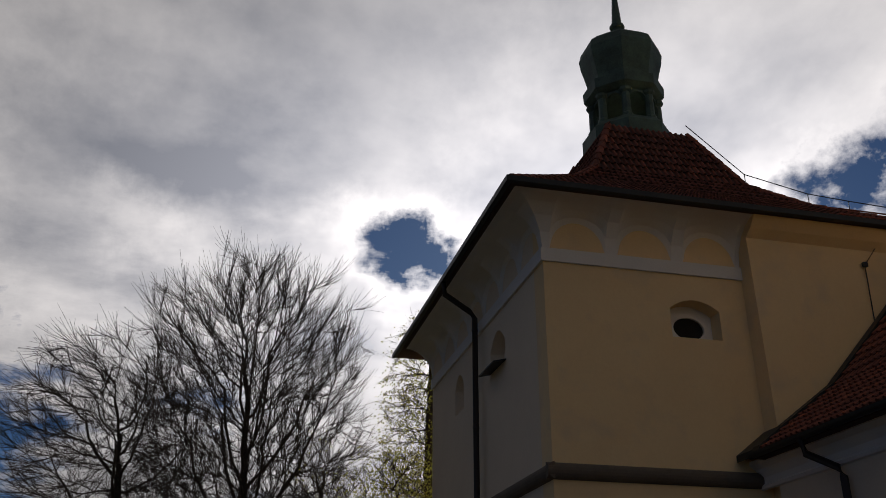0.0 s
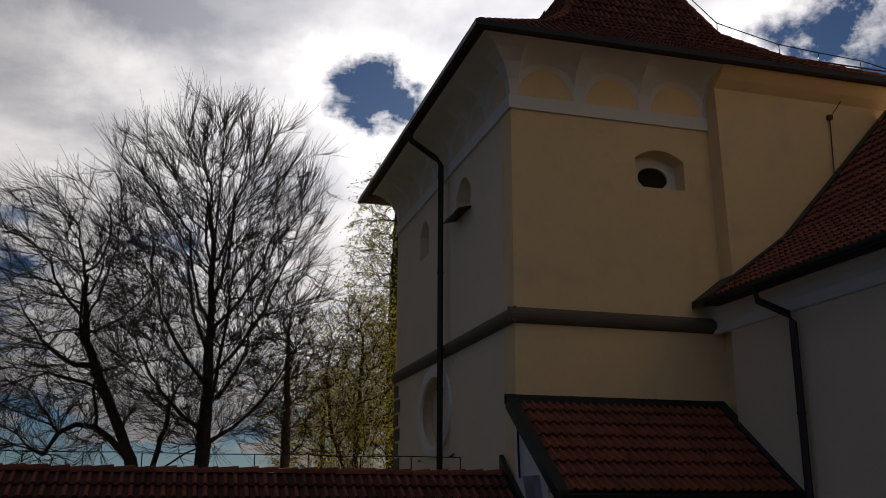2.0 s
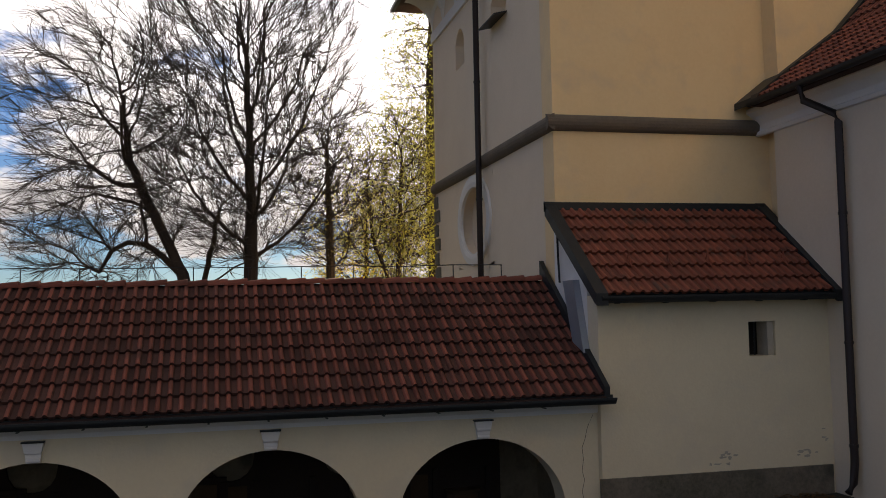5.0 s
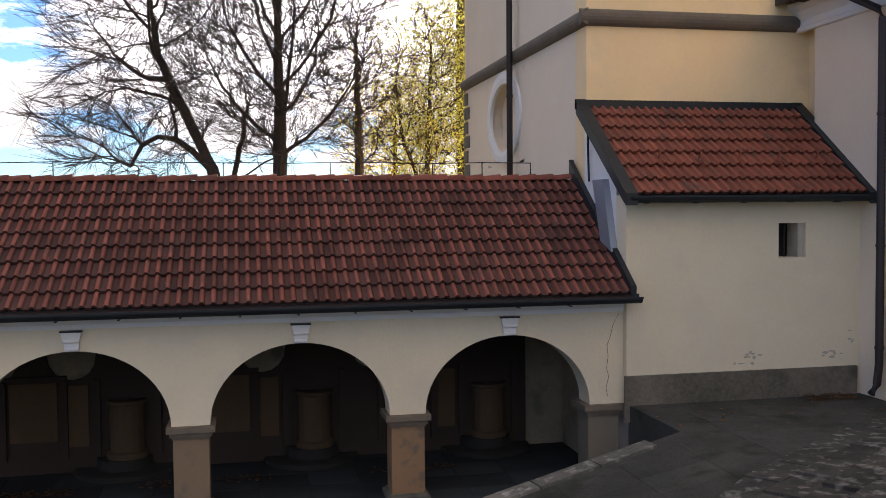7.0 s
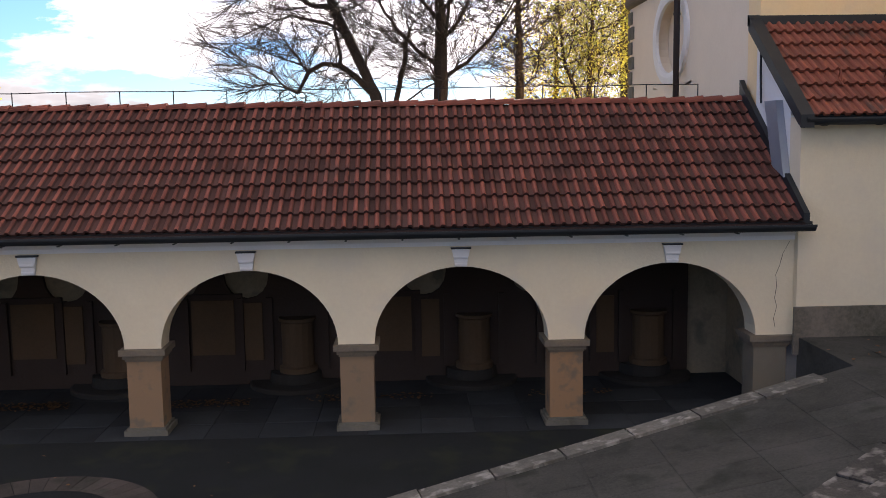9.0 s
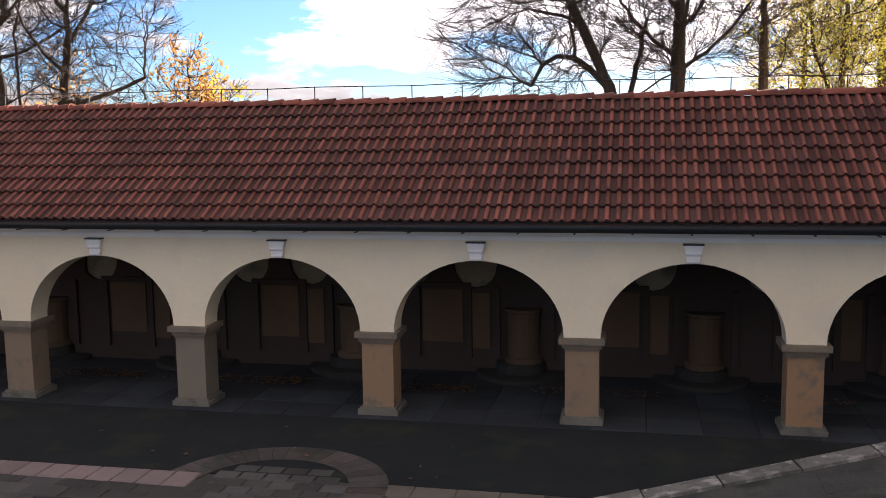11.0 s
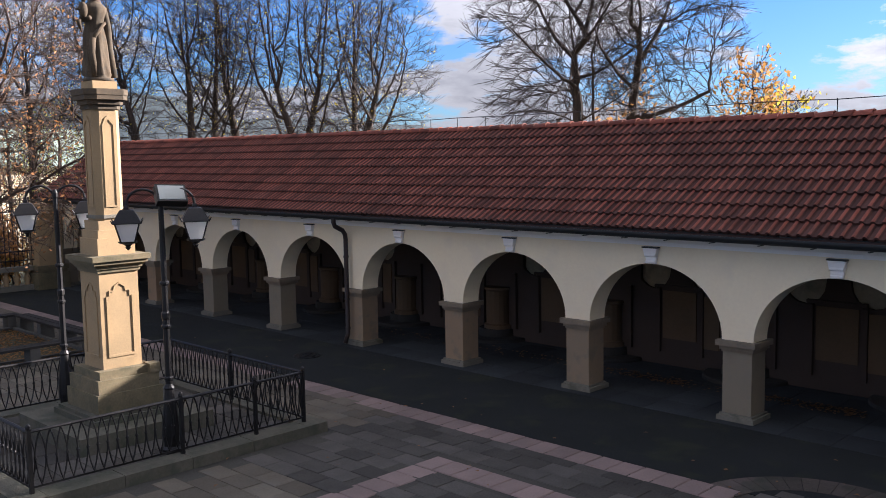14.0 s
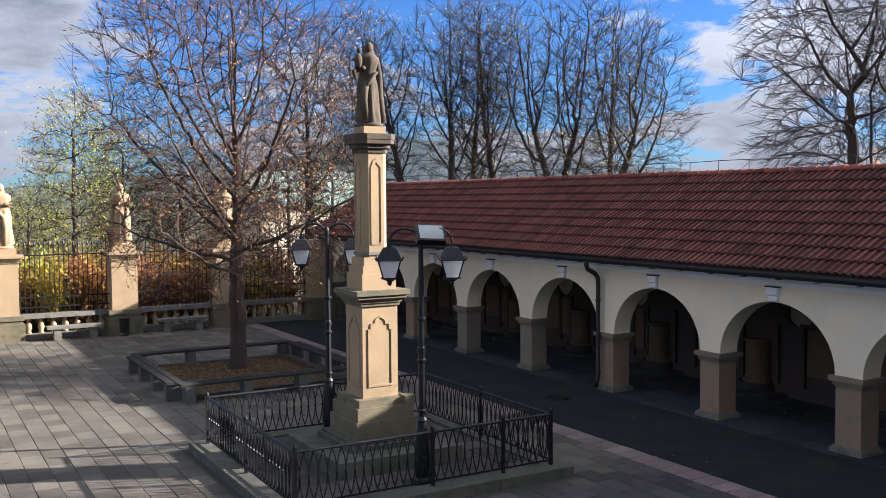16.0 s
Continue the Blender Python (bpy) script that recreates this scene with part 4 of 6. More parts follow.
# ---- side aisle with its swept roof ----
bm = bmesh.new()
box(bm, 11.02, 11.6, 6.0, NY - 0.12, -0.2, 9.0)
solid("wall_aisle", bm, GREY_WHITE, "shaded cream wall of the side aisle", "wall", "structure")
bm = bmesh.new()
prism(bm, [(11.02, 8.38), (10.97, 8.40), (10.95, 8.46), (10.99, 8.50), (10.99, 8.62), (10.90, 8.78), (10.78, 8.86), (10.78, 8.95), (11.02, 8.95)], "y", 6.0, TY)
solid("cornice_aisle", bm, WHITE, "pale moulded cornice of the side aisle", "cornice", "structure")


def aisle_roof():
    roof = thing("roof_aisle", "orange clay tile roof of the aisle, swept up to the nave wall", "roof", kind="structure")
    prof = [(10.55, 8.98), (11.25, 9.50), (12.5, 10.40), (13.35, 11.30), (14.15, 12.15), (15.6, 13.7)]
    bm = bmesh.new()
    prism(bm, prof + [(15.6, 13.5), (11.6, 8.9), (10.55, 8.88)], "y", 6.0, NY - 0.12)
    part("deck", bm, BATTEN, roof)
    places = []
    y1 = NY - 0.35
    n = int((y1 - 7.0) / TILE_W)
    for (xa, za), (xb, zb) in zip(prof, prof[1:]):
        d = Vector((xb - xa, 0, zb - za))
        cnt = max(1, round(d.length / 0.34))
        d.normalize()
        along, normal = Vector((0, -1, 0)), Vector((0, -1, 0)).cross(d)
        for r in range(cnt):
            for c in range(n):
                o = Vector((xa + (xb - xa) * r / cnt, y1 - c * TILE_W, za + (zb - za) * r / cnt)) + normal * random.uniform(0.0, 0.012)
                places.append(Matrix(((along.x, d.x, normal.x, o.x), (along.y, d.y, normal.y, o.y), (along.z, d.z, normal.z, o.z), (0, 0, 0, 1))))
    joined("tile_field", TILE_MESH_BRIGHT, places, (TILE_BRIGHT_JOINED, TILE_BRIGHT_DIRT_SHADE_JOINED), roof)
    bm = bmesh.new()
    low = [(x - 0.06, z + 0.02) for x, z in prof]
    high = [(x - 0.02, z + 0.13) for x, z in prof]
    prism(bm, low + high[::-1], "y", NY - 0.38, NY - 0.13)
    part("verge_flashing", bm, GUTTER, roof, "dark metal verge")
    bm = bmesh.new()
    outline = [(10.47 - 0.08 * math.cos(math.pi * i / 8), 8.96 - 0.085 * math.sin(math.pi * i / 8)) for i in range(9)]
    prism(bm, outline + [(10.55, 8.98), (10.39, 8.98)], "y", 6.0, NY - 0.1)
    part("eaves_gutter", bm, GUTTER, roof)
    # short end over the tower face
    bm = bmesh.new()
    prism(bm, [(10.5, 8.92), (11.22, 9.46), (11.22, 9.60), (10.5, 9.06)], "y", NY - 0.12, TY - 0.01)
    part("end_flashing", bm, GUTTER, roof)
    return roof


aisle_roof()


def downpipe(name, label, points, radius, mat, clips):
    p = thing(name, label, "downpipe")
    bm = bmesh.new()
    tube(bm, points, radius, 10)
    part("pipe", bm, mat, p, smooth=True)
    for c in clips:
        bm = bmesh.new()
        lathe(bm, [(radius + 0.012, c[2] - 0.025), (radius + 0.012, c[2] + 0.025)], c[0], c[1], 10)
        part("clip", bm, mat, p)
    return p


downpipe("downpipe", "brown downpipe down the side of the tower", [(TX - 1.05, 22.05, 14.3), (TX - 1.0, 22.05, 13.95), (TX - 0.36, 22.0, 13.52), (TX - 0.22, 22.0, 13.34), (TX - 0.22, 22.03, 9.0), (TX - 0.22, 22.08, 0.0)], 0.075, PIPE_BROWN, [(TX - 0.22, 22.0, 13.0), (TX - 0.22, 22.02, 10.5), (TX - 0.22, 22.04, 7.6)])
downpipe("downpipe", "brown downpipe on the aisle wall", [(10.45, 15.1, 8.9), (10.5, 15.05, 8.62), (10.86, 14.68, 8.32), (10.88, 14.6, 8.15), (10.88, 14.6, 2.1), (10.84, 14.6, 1.75), (10.7, 14.56, 1.6)], 0.07, PIPE_BROWN, [(10.88, 14.6, 6.5), (10.88, 14.6, 4.2), (10.88, 14.6, 2.4)])
downpipe("downpipe", "dark downpipe beside a pier of the arcade", [(-18.68, 14.98, 3.36), (-18.68, 14.98, 3.20), (-18.68, 15.02, 3.10), (-18.68, 15.26, 2.98), (-18.68, 15.34, 2.88), (-18.68, 15.36, 2.74), (-18.68, 15.36, 0.3), (-18.68, 15.26, 0.06)], 0.06, PIPE_BROWN, [(-18.68, 15.36, 2.3), (-18.68, 15.36, 1.2), (-18.68, 15.36, 0.45)])

# annex details
bm = bmesh.new()
box(bm, AX0 - 0.05, 10.95, AY - 0.06, AY - 0.002, TOP - 0.3, 1.97)
solid("plinth", bm, PLINTH_STONE, "mossy grey stone plinth of the annex", "plinth", "structure", bevel=0.015)
bm = bmesh.new()
box(bm, 9.78, 9.90, AY + 0.05, AY + 0.40, 3.985, 4.595)
win2 = thing("window_2", "small unglazed window with a half-open grey shutter", "window", kind="structure")
part("shutter", bm, BARE_PLASTER, win2)
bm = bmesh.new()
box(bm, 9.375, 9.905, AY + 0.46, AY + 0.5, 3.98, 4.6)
part("void", bm, DARK_VOID, win2, "opening filled near-black to stand for its unlit depth")
bm = bmesh.new()
tube(bm, [(9.60, AY + 0.2, 3.985), (9.60, AY + 0.2, 4.595)], 0.015, 6)
part("bar", bm, GUTTER, win2)
bm = bmesh.new()
prism(bm, [(16.15, 5.42), (16.66, 5.42), (16.25, 4.30), (15.72, 4.12)], "x", AX0 - 0.13, AX0 - 0.005)
solid("roof_vent_duct", bm, ZINC, "flat zinc duct lying against the annex side wall", "duct", bevel=0.01)
bm = bmesh.new()
c, s = math.cos(PITCH), math.sin(PITCH)
prism(bm, [(EAVE[0] - 0.15, EAVE[1] + 0.02), (RIDGE[0] + 0.05, RIDGE[1] + 0.12), (RIDGE[0] + 0.05, RIDGE[1] + 0.40), (RIDGE[0] - 0.15, RIDGE[1] + 0.22), (EAVE[0] - 0.15, EAVE[1] + 0.16)], "x", AX0 - 0.10, AX0 - 0.005)
solid("roof_flashing", bm, GUTTER, "dark metal flashing between arcade roof and annex", "flashing", "structure")
bm = bmesh.new()
tube(bm, [(AX0 - 0.05, 17.1, 6.6), (AX0 - 0.08, 17.0, 6.2), (AX0 - 0.04, 17.1, 5.9), (AX0 - 0.06, 17.0, 5.4)], 0.022, 6)
solid("cable", bm, GUTTER, "black cable hanging down the annex side wall", "cable")
# settlement crack, its inner darkness put into the colour, and flaked patches, as shallow relief
bm = bmesh.new()
crack = [(6.38, 3.06), (6.27, 2.85), (6.22, 2.65), (6.16, 2.5), (6.18, 2.3), (6.15, 2.1), (6.19, 1.95), (6.14, 1.75), (6.17, 1.6)]
tube(bm, [(x, D - 0.001, z) for x, z in crack], 0.004, 4)
solid("crack", bm, DARK_VOID, "thin settlement crack in the arcade wall", "crack", "structure")


def patch(name, cx, cz, rx, rz, seed, mat, label):
    rng = random.Random(seed)
    bm = bmesh.new()
    n = 12
    pts = []
    for i in range(n):
        w = 2 * math.pi * i / n
        k = rng.uniform(0.6, 1.05)
        pts.append((cx + rx * k * math.cos(w), cz + rz * k * math.sin(w)))
    prism(bm, pts, "y", AY - 0.004, AY + 0.01)
    solid(name, bm, mat, label, "patch", "structure")


rng = random.Random(8)
for cx, cz, rx, rz, n in ((8.95, 2.24, 0.22, 0.06, 8), (8.6, 2.09, 0.30, 0.015, 4), (10.5, 2.20, 0.22, 0.08, 7), (10.85, 2.5, 0.06, 0.22, 4)):
    for k in range(n):
        patch("flaked_patch", cx + rng.uniform(-rx, rx), cz + rng.uniform(-rz, rz), rng.uniform(0.025, 0.09), rng.uniform(0.012, 0.035), k, BARE_PLASTER, "patch of bare grey plaster where paint has flaked")

# ridge wire with stays along the arcade
rail = thing("ridge_wire", "thin lightning wire on short stays above the arcade ridge", "cable")
bm = bmesh.new()
n = 42
tube(bm, [(RIGHT - 0.9 - i * 0.99, RIDGE[0] + 0.05, RIDGE[1] + 0.33 + 0.012 * math.sin(i * 2.3)) for i in range(n)], 0.009, 4)
part("wire", bm, GUTTER, rail)
bm = bmesh.new()
tube(bm, [(0, 0, 0), (0, 0, 0.27)], 0.011, 5)
stay = finish(bm, "stay", GUTTER)
pieces("stay", stay, [pose(RIGHT - 0.9 - i * 0.99, RIDGE[0] + 0.05, RIDGE[1] + 0.07) for i in range(n)], rail)

# ---- niches on the back wall of the arcade ----
def wall_niche(seed):
    """Painted altar front: dark frame with curved gable, ochre panels, a bowed pedestal and a low round step."""
    t = thing("wall_niche", "dark brown altar niche with ochre panels and a bowed pedestal", "niche", group="niches of the arcade")
    x0, x1, px = -2.295, 1.24, -1.25
    pts = [(x0, 0.0), (x1, 0.0), (x1, 2.95), (px + 1.16, 2.95), (px + 1.13, 2.5)]
    for i in range(9):
        w = math.pi * i / 8
        pts.append((px + 0.68 + 0.44 * math.cos(-w), 2.20 + 0.46 * math.sin(-w)))
    pts += [(px + 0.20, 2.6), (px + 0.20, 2.95), (px - 0.20, 2.95), (px - 0.20, 2.6)]
    for i in range(9):
        w = math.pi * i / 8
        pts.append((px - 0.68 + 0.44 * math.cos(-w), 2.20 + 0.46 * math.sin(-w)))
    pts += [(x0, 2.6)]
    bm = bmesh.new()
    prism(bm, pts, "y", -0.10, -0.004)
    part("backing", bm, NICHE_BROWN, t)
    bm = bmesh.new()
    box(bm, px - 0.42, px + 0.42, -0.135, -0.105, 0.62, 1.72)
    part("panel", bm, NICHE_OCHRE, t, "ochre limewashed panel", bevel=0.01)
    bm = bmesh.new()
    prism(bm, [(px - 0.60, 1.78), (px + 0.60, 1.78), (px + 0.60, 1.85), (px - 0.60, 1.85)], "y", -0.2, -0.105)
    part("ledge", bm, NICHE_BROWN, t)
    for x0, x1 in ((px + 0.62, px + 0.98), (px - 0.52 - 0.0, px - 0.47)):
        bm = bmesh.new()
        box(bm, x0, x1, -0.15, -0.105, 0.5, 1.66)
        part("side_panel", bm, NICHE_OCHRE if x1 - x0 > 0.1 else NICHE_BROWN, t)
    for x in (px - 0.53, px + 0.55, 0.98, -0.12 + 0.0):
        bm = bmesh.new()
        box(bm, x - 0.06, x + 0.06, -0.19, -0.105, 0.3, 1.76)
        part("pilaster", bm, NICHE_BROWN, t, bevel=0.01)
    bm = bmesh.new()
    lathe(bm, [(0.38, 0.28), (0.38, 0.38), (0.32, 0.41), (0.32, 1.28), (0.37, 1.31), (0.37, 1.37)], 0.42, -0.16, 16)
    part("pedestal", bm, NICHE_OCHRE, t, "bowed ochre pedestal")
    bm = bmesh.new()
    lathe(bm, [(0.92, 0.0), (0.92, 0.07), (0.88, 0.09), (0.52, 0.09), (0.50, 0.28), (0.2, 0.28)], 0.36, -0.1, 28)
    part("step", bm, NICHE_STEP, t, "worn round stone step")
    return t


niche = wall_niche(1)
niche.matrix_basis = pose(ARCH_X[0], BACK, 0)
for k in ARCH_X[1:]:
    copy_thing(niche, pose(k, BACK, 0))


# ---- statue column inside its railing ----
def statue_mesh(name, height, width, seed, mat, child=False):
    """A draped standing figure as one plain carved mesh."""
    bm = bmesh.new()
    rng = random.Random(seed)
    prof = [(0.50, 0.0), (0.50, 0.035), (0.40, 0.04), (0.43, 0.07), (0.40, 0.14), (0.375, 0.22), (0.36, 0.30), (0.35, 0.38), (0.335, 0.46), (0.30, 0.54), (0.285, 0.60), (0.33, 0.66), (0.37, 0.72), (0.385, 0.77), (0.30, 0.81), (0.13, 0.835), (0.105, 0.86)]
    sides, rings = 32, []
    for r, h in prof:
        ring = []
        for i in range(sides):
            w = 2 * math.pi * i / sides
            fold = 1 + (0.13 * math.sin(6 * w + 4 * h) + 0.08 * math.sin(11 * w - 7 * h)) * (0.05 < h < 0.58) + 0.05 * math.sin(7 * w + 12 * h) * (0.58 <= h < 0.8)
            sway = 0.07 * width * math.sin(3.0 * h + 0.3) * (h > 0.05)
            ring.append(bm.verts.new((sway + r * width * 1.1 * fold * math.cos(w), r * width * 0.85 * fold * math.sin(w), h * height)))
        rings.append(ring)
    for a, b in zip(rings, rings[1:]):
        for i in range(sides):
            bm.faces.new((a[i], a[(i + 1) % sides], b[(i + 1) % sides], b[i]))
    bm.faces.new(rings[0][::-1])
    bm.faces.new(rings[-1])

    def ball(c, sx, sy, sz):
        m = Matrix.Translation(c) @ Matrix.Diagonal((sx, sy, sz, 1))
        bmesh.ops.create_icosphere(bm, subdivisions=2, radius=1.0, matrix=m)
    ball((0, -0.02, 0.905 * height), 0.16 * width, 0.18 * width, 0.062 * height)
    ball((0, 0.02, 0.90 * height), 0.20 * width, 0.19 * width, 0.06 * height)
    for s in (1,) if child else (-1, 1):
        tube(bm, [(s * 0.34 * width, 0, 0.77 * height), (s * 0.46 * width, -0.14 * width, 0.64 * height), (s * 0.16 * width, -0.42 * width, 0.66 * height)], [0.13 * width, 0.12 * width, 0.08 * width], 8)
    # veil and shoulders in one fall of cloth, and a slanting fold across the body
    tube(bm, [(0, 0.10 * width, 0.94 * height), (0, 0.12 * width, 0.89 * height), (0, 0.13 * width, 0.80 * height), (0, 0.14 * width, 0.60 * height)], [0.08 * width, 0.15 * width, 0.28 * width, 0.28 * width], 12)
    tube(bm, [(-0.34 * width, -0.16 * width, 0.62 * height), (0.0, -0.33 * width, 0.50 * height), (0.30 * width, -0.20 * width, 0.36 * height)], [0.05 * width, 0.09 * width, 0.05 * width], 8)
    # cloak falling from the shoulder, and a bent knee under the drapery
    tube(bm, [(-0.30 * width, 0.14 * width, 0.79 * height), (-0.40 * width, 0.16 * width, 0.60 * height), (-0.42 * width, 0.14 * width, 0.35 * height), (-0.50 * width, 0.16 * width, 0.045 * height)], [0.10 * width, 0.13 * width, 0.15 * width, 0.19 * width], 9)
    tube(bm, [(0.10 * width, -0.22 * width, 0.50 * height), (0.17 * width, -0.36 * width, 0.30 * height), (0.10 * width, -0.28 * width, 0.05 * height)], [0.13 * width, 0.12 * width, 0.13 * width], 9)
    if child:
        tube(bm, [(0.40 * width, -0.38 * width, 0.70 * height), (0.56 * width, -0.52 * width, 0.62 * height), (0.50 * width, -0.50 * width, 0.53 * height)], [0.10 * width, 0.08 * width, 0.05 * width], 8)
        ball((0.40 * width, -0.40 * width, 0.74 * height), 0.17 * width, 0.15 * width, 0.09 * height)
        ball((0.36 * width, -0.42 * width, 0.855 * height), 0.10 * width, 0.10 * width, 0.038 * height)
        tube(bm, [(0.36 * width, -0.42 * width, 0.76 * height), (0.66 * width, -0.50 * width, 0.74 * height)], 0.05 * width, 6)
        for i in range(6):
            w = 2 * math.pi * i / 6
            tube(bm, [(0.1 * width * math.cos(w), 0.1 * width * math.sin(w), 0.96 * height), (0.22 * width * math.cos(w), 0.22 * width * math.sin(w), 1.03 * height)], [0.03 * width, 0.008 * width], 5)
    if child:      # the child sits on her right arm
        bmesh.ops.scale(bm, vec=(-1, 1, 1), verts=bm.verts)
        bmesh.ops.reverse_faces(bm, faces=bm.faces)
    return finish(bm, name, mat, smooth=True)


SX, SY = -15.75, 7.58


def square_stack(bm, steps):
    for half_side, z0, z1 in steps:
        box(bm, -half_side, half_side, -half_side, half_side, z0, z1)


def statue_column():
    t = thing("statue_column", "weathered sandstone column on a panelled pedestal and steps", "monument", (SX, SY, 0.12))
    bm = bmesh.new()
    square_stack(bm, [(1.22, 0.0, 0.30)])
    part("lower_step", bm, MOSSY, t, "mossy grey step", bevel=0.02)
    bm = bmesh.new()
    square_stack(bm, [(0.78, 0.30, 0.40), (0.72, 0.40, 0.46)])
    part("base_moulding", bm, MOSSY, t, bevel=0.02)
    bm = bmesh.new()
    square_stack(bm, [(0.60, 0.46, 0.78), (0.56, 0.78, 1.02), (0.50, 1.02, 1.16)])
    box(bm, 0.36, 0.585, 0.38, 0.58, 1.02, 1.18)
    part("base_block", bm, MOSSY_SAND, t, "mossy sandstone block", bevel=0.015)
    bm = bmesh.new()
    s = 0.355
    square_stack(bm, [(s, 1.16, 2.84)])
    part("die", bm, SANDSTONE, t, bevel=0.012)
    # raised frames with a cusped head on each face of the die
    for rz in (0, 90, 180, 270):
        bm = bmesh.new()
        pts = [(-0.25, 1.36), (0.25, 1.36), (0.25, 2.42), (0.20, 2.42), (0.20, 2.52), (0.12, 2.52), (0.10, 2.60), (0.0, 2.66), (-0.10, 2.60), (-0.12, 2.52), (-0.20, 2.52), (-0.20, 2.42), (-0.25, 2.42)]
        inner = [(x * 0.86, 1.40 + (z - 1.36) * 0.945) for x, z in pts]
        for a, h in ((pts, -s - 0.018), ):
            vo = [bm.verts.new((x, h, z)) for x, z in a]
            vi = [bm.verts.new((x, h, z)) for x, z in inner]
            vd = [bm.verts.new((x, -s + 0.0, z)) for x, z in inner]
            ve = [bm.verts.new((x, -s + 0.0, z)) for x, z in a]
            n = len(a)
            for i in range(n):
                j = (i + 1) % n
                bm.faces.new((vo[i], vo[j], vi[j], vi[i]))
                bm.faces.new((vi[i], vi[j], vd[j], vd[i]))
                bm.faces.new((ve[i], ve[j], vo[j], vo[i]))
        ob = part("panel_frame", bm, SANDSTONE, t)
        ob.matrix_basis = pose(0, 0, 0, 0, 0, rz)
    bm = bmesh.new()
    square_stack(bm, [(0.39, 2.84, 2.90), (0.42, 2.90, 2.94), (0.49, 2.98, 3.04), (0.53, 3.04, 3.13)])
    prism(bm, [(-0.42, 2.94), (0.42, 2.94), (0.49, 2.98), (-0.49, 2.98)], "y", -0.45, 0.45)
    part("pedestal_cornice", bm, MOSSY_SAND, t, "mossy moulded cornice", bevel=0.012)
    bm = bmesh.new()
    square_stack(bm, [(0.34, 3.13, 3.42), (0.31, 3.42, 3.56), (0.27, 3.56, 3.72)])
    part("column_base", bm, SANDSTONE, t, bevel=0.02)
    bm = bmesh.new()
    c, e = 0.25, 0.15
    ring = [(c, -e), (c, e), (e, c), (-e, c), (-c, e), (-c, -e), (-e, -c), (e, -c)]
    prism(bm, ring, "z", 3.72, 5.62)
    part("shaft", bm, SANDSTONE, t, bevel=0.01)
    bm = bmesh.new()
    prism(bm, [(p[0] * 1.1, p[1] * 1.1) for p in ring], "z", 3.76, 3.82)
    part("band", bm, GREY_STONE, t)
    for rz in (0, 90, 180, 270):
        bm = bmesh.new()
        for x0, x1, z0, z1 in ((-0.11, -0.085, 3.95, 5.35), (0.085, 0.11, 3.95, 5.35), (-0.085, 0.085, 3.95, 3.98)):
            box(bm, x0, x1, -c - 0.015, -c + 0.002, z0, z1)
        arch = [(-0.11, 5.35), (-0.06, 5.47), (0.0, 5.52), (0.06, 5.47), (0.11, 5.35), (0.085, 5.35), (0.0, 5.45), (-0.085, 5.35)]
        prism(bm, arch, "y", -c - 0.015, -c + 0.002)
        ob = part("shaft_moulding", bm, SANDSTONE, t)
        ob.matrix_basis = pose(0, 0, 0, 0, 0, rz)
    bm = bmesh.new()
    for k, z0, z1 in ((1.12, 5.62, 5.70), (1.3, 5.70, 5.78), (1.55, 5.78, 5.86), (1.6, 5.86, 5.96)):
        prism(bm, [(p[0] * k, p[1] * k) for p in ring], "z", z0, z1)
    part("capital", bm, DARK_STONE, t, bevel=0.01)
    return t


statue_column()
bm = bmesh.new()
prism(bm, [(-0.22, -0.22), (0.22, -0.22), (0.22, 0.22), (-0.22, 0.22)], "z", 0, 0.14)
foot = solid("statue_block", bm, SANDSTONE, "square sandstone block under the crowned figure", "block", bevel=0.01)
foot.matrix_basis = pose(SX, SY, 6.08)
st = tagged(new("statue", statue_mesh("statue", 1.60, 0.46, 3, DARK_STONE, True)), "dark weathered stone figure of a crowned woman holding a child", "statue")
st.matrix_basis = pose(SX, SY, 6.22, 0, 0, 62)

# plinth and paving inside the railing
FX0, FX1, FY0, FY1 = -18.02, -13.38, 5.12, 9.93
bm = bmesh.new()
box(bm, FX0 - 0.28, FX1 + 0.28, FY0 - 0.28, FY1 + 0.28, -0.1, 0.12)
plinth = solid("monument_plinth", bm, JOINT, "low square plinth of the monument edged with stone", "plinth", "structure")
for x0, x1, y0, y1 in ((FX0 - 0.30, FX1 + 0.30, FY0 - 0.30, FY0 + 0.12), (FX0 - 0.30, FX1 + 0.30, FY1 - 0.12, FY1 + 0.30), (FX0 - 0.30, FX0 + 0.12, FY0 + 0.12, FY1 - 0.12), (FX1 - 0.12, FX1 + 0.30, FY0 + 0.12, FY1 - 0.12)):
    along_x = x1 - x0 > y1 - y0
    n = 4
    for i in range(n):
        bm = bmesh.new()
        if along_x:
            box(bm, x0 + (x1 - x0) * i / n + 0.006, x0 + (x1 - x0) * (i + 1) / n - 0.006, y0, y1, -0.08, 0.17)
        else:
            box(bm, x0, x1, y0 + (y1 - y0) * i / n + 0.006, y0 + (y1 - y0) * (i + 1) / n - 0.006, -0.08, 0.17)
        part("edging_stone", bm, MOSSY, plinth, bevel=0.02)


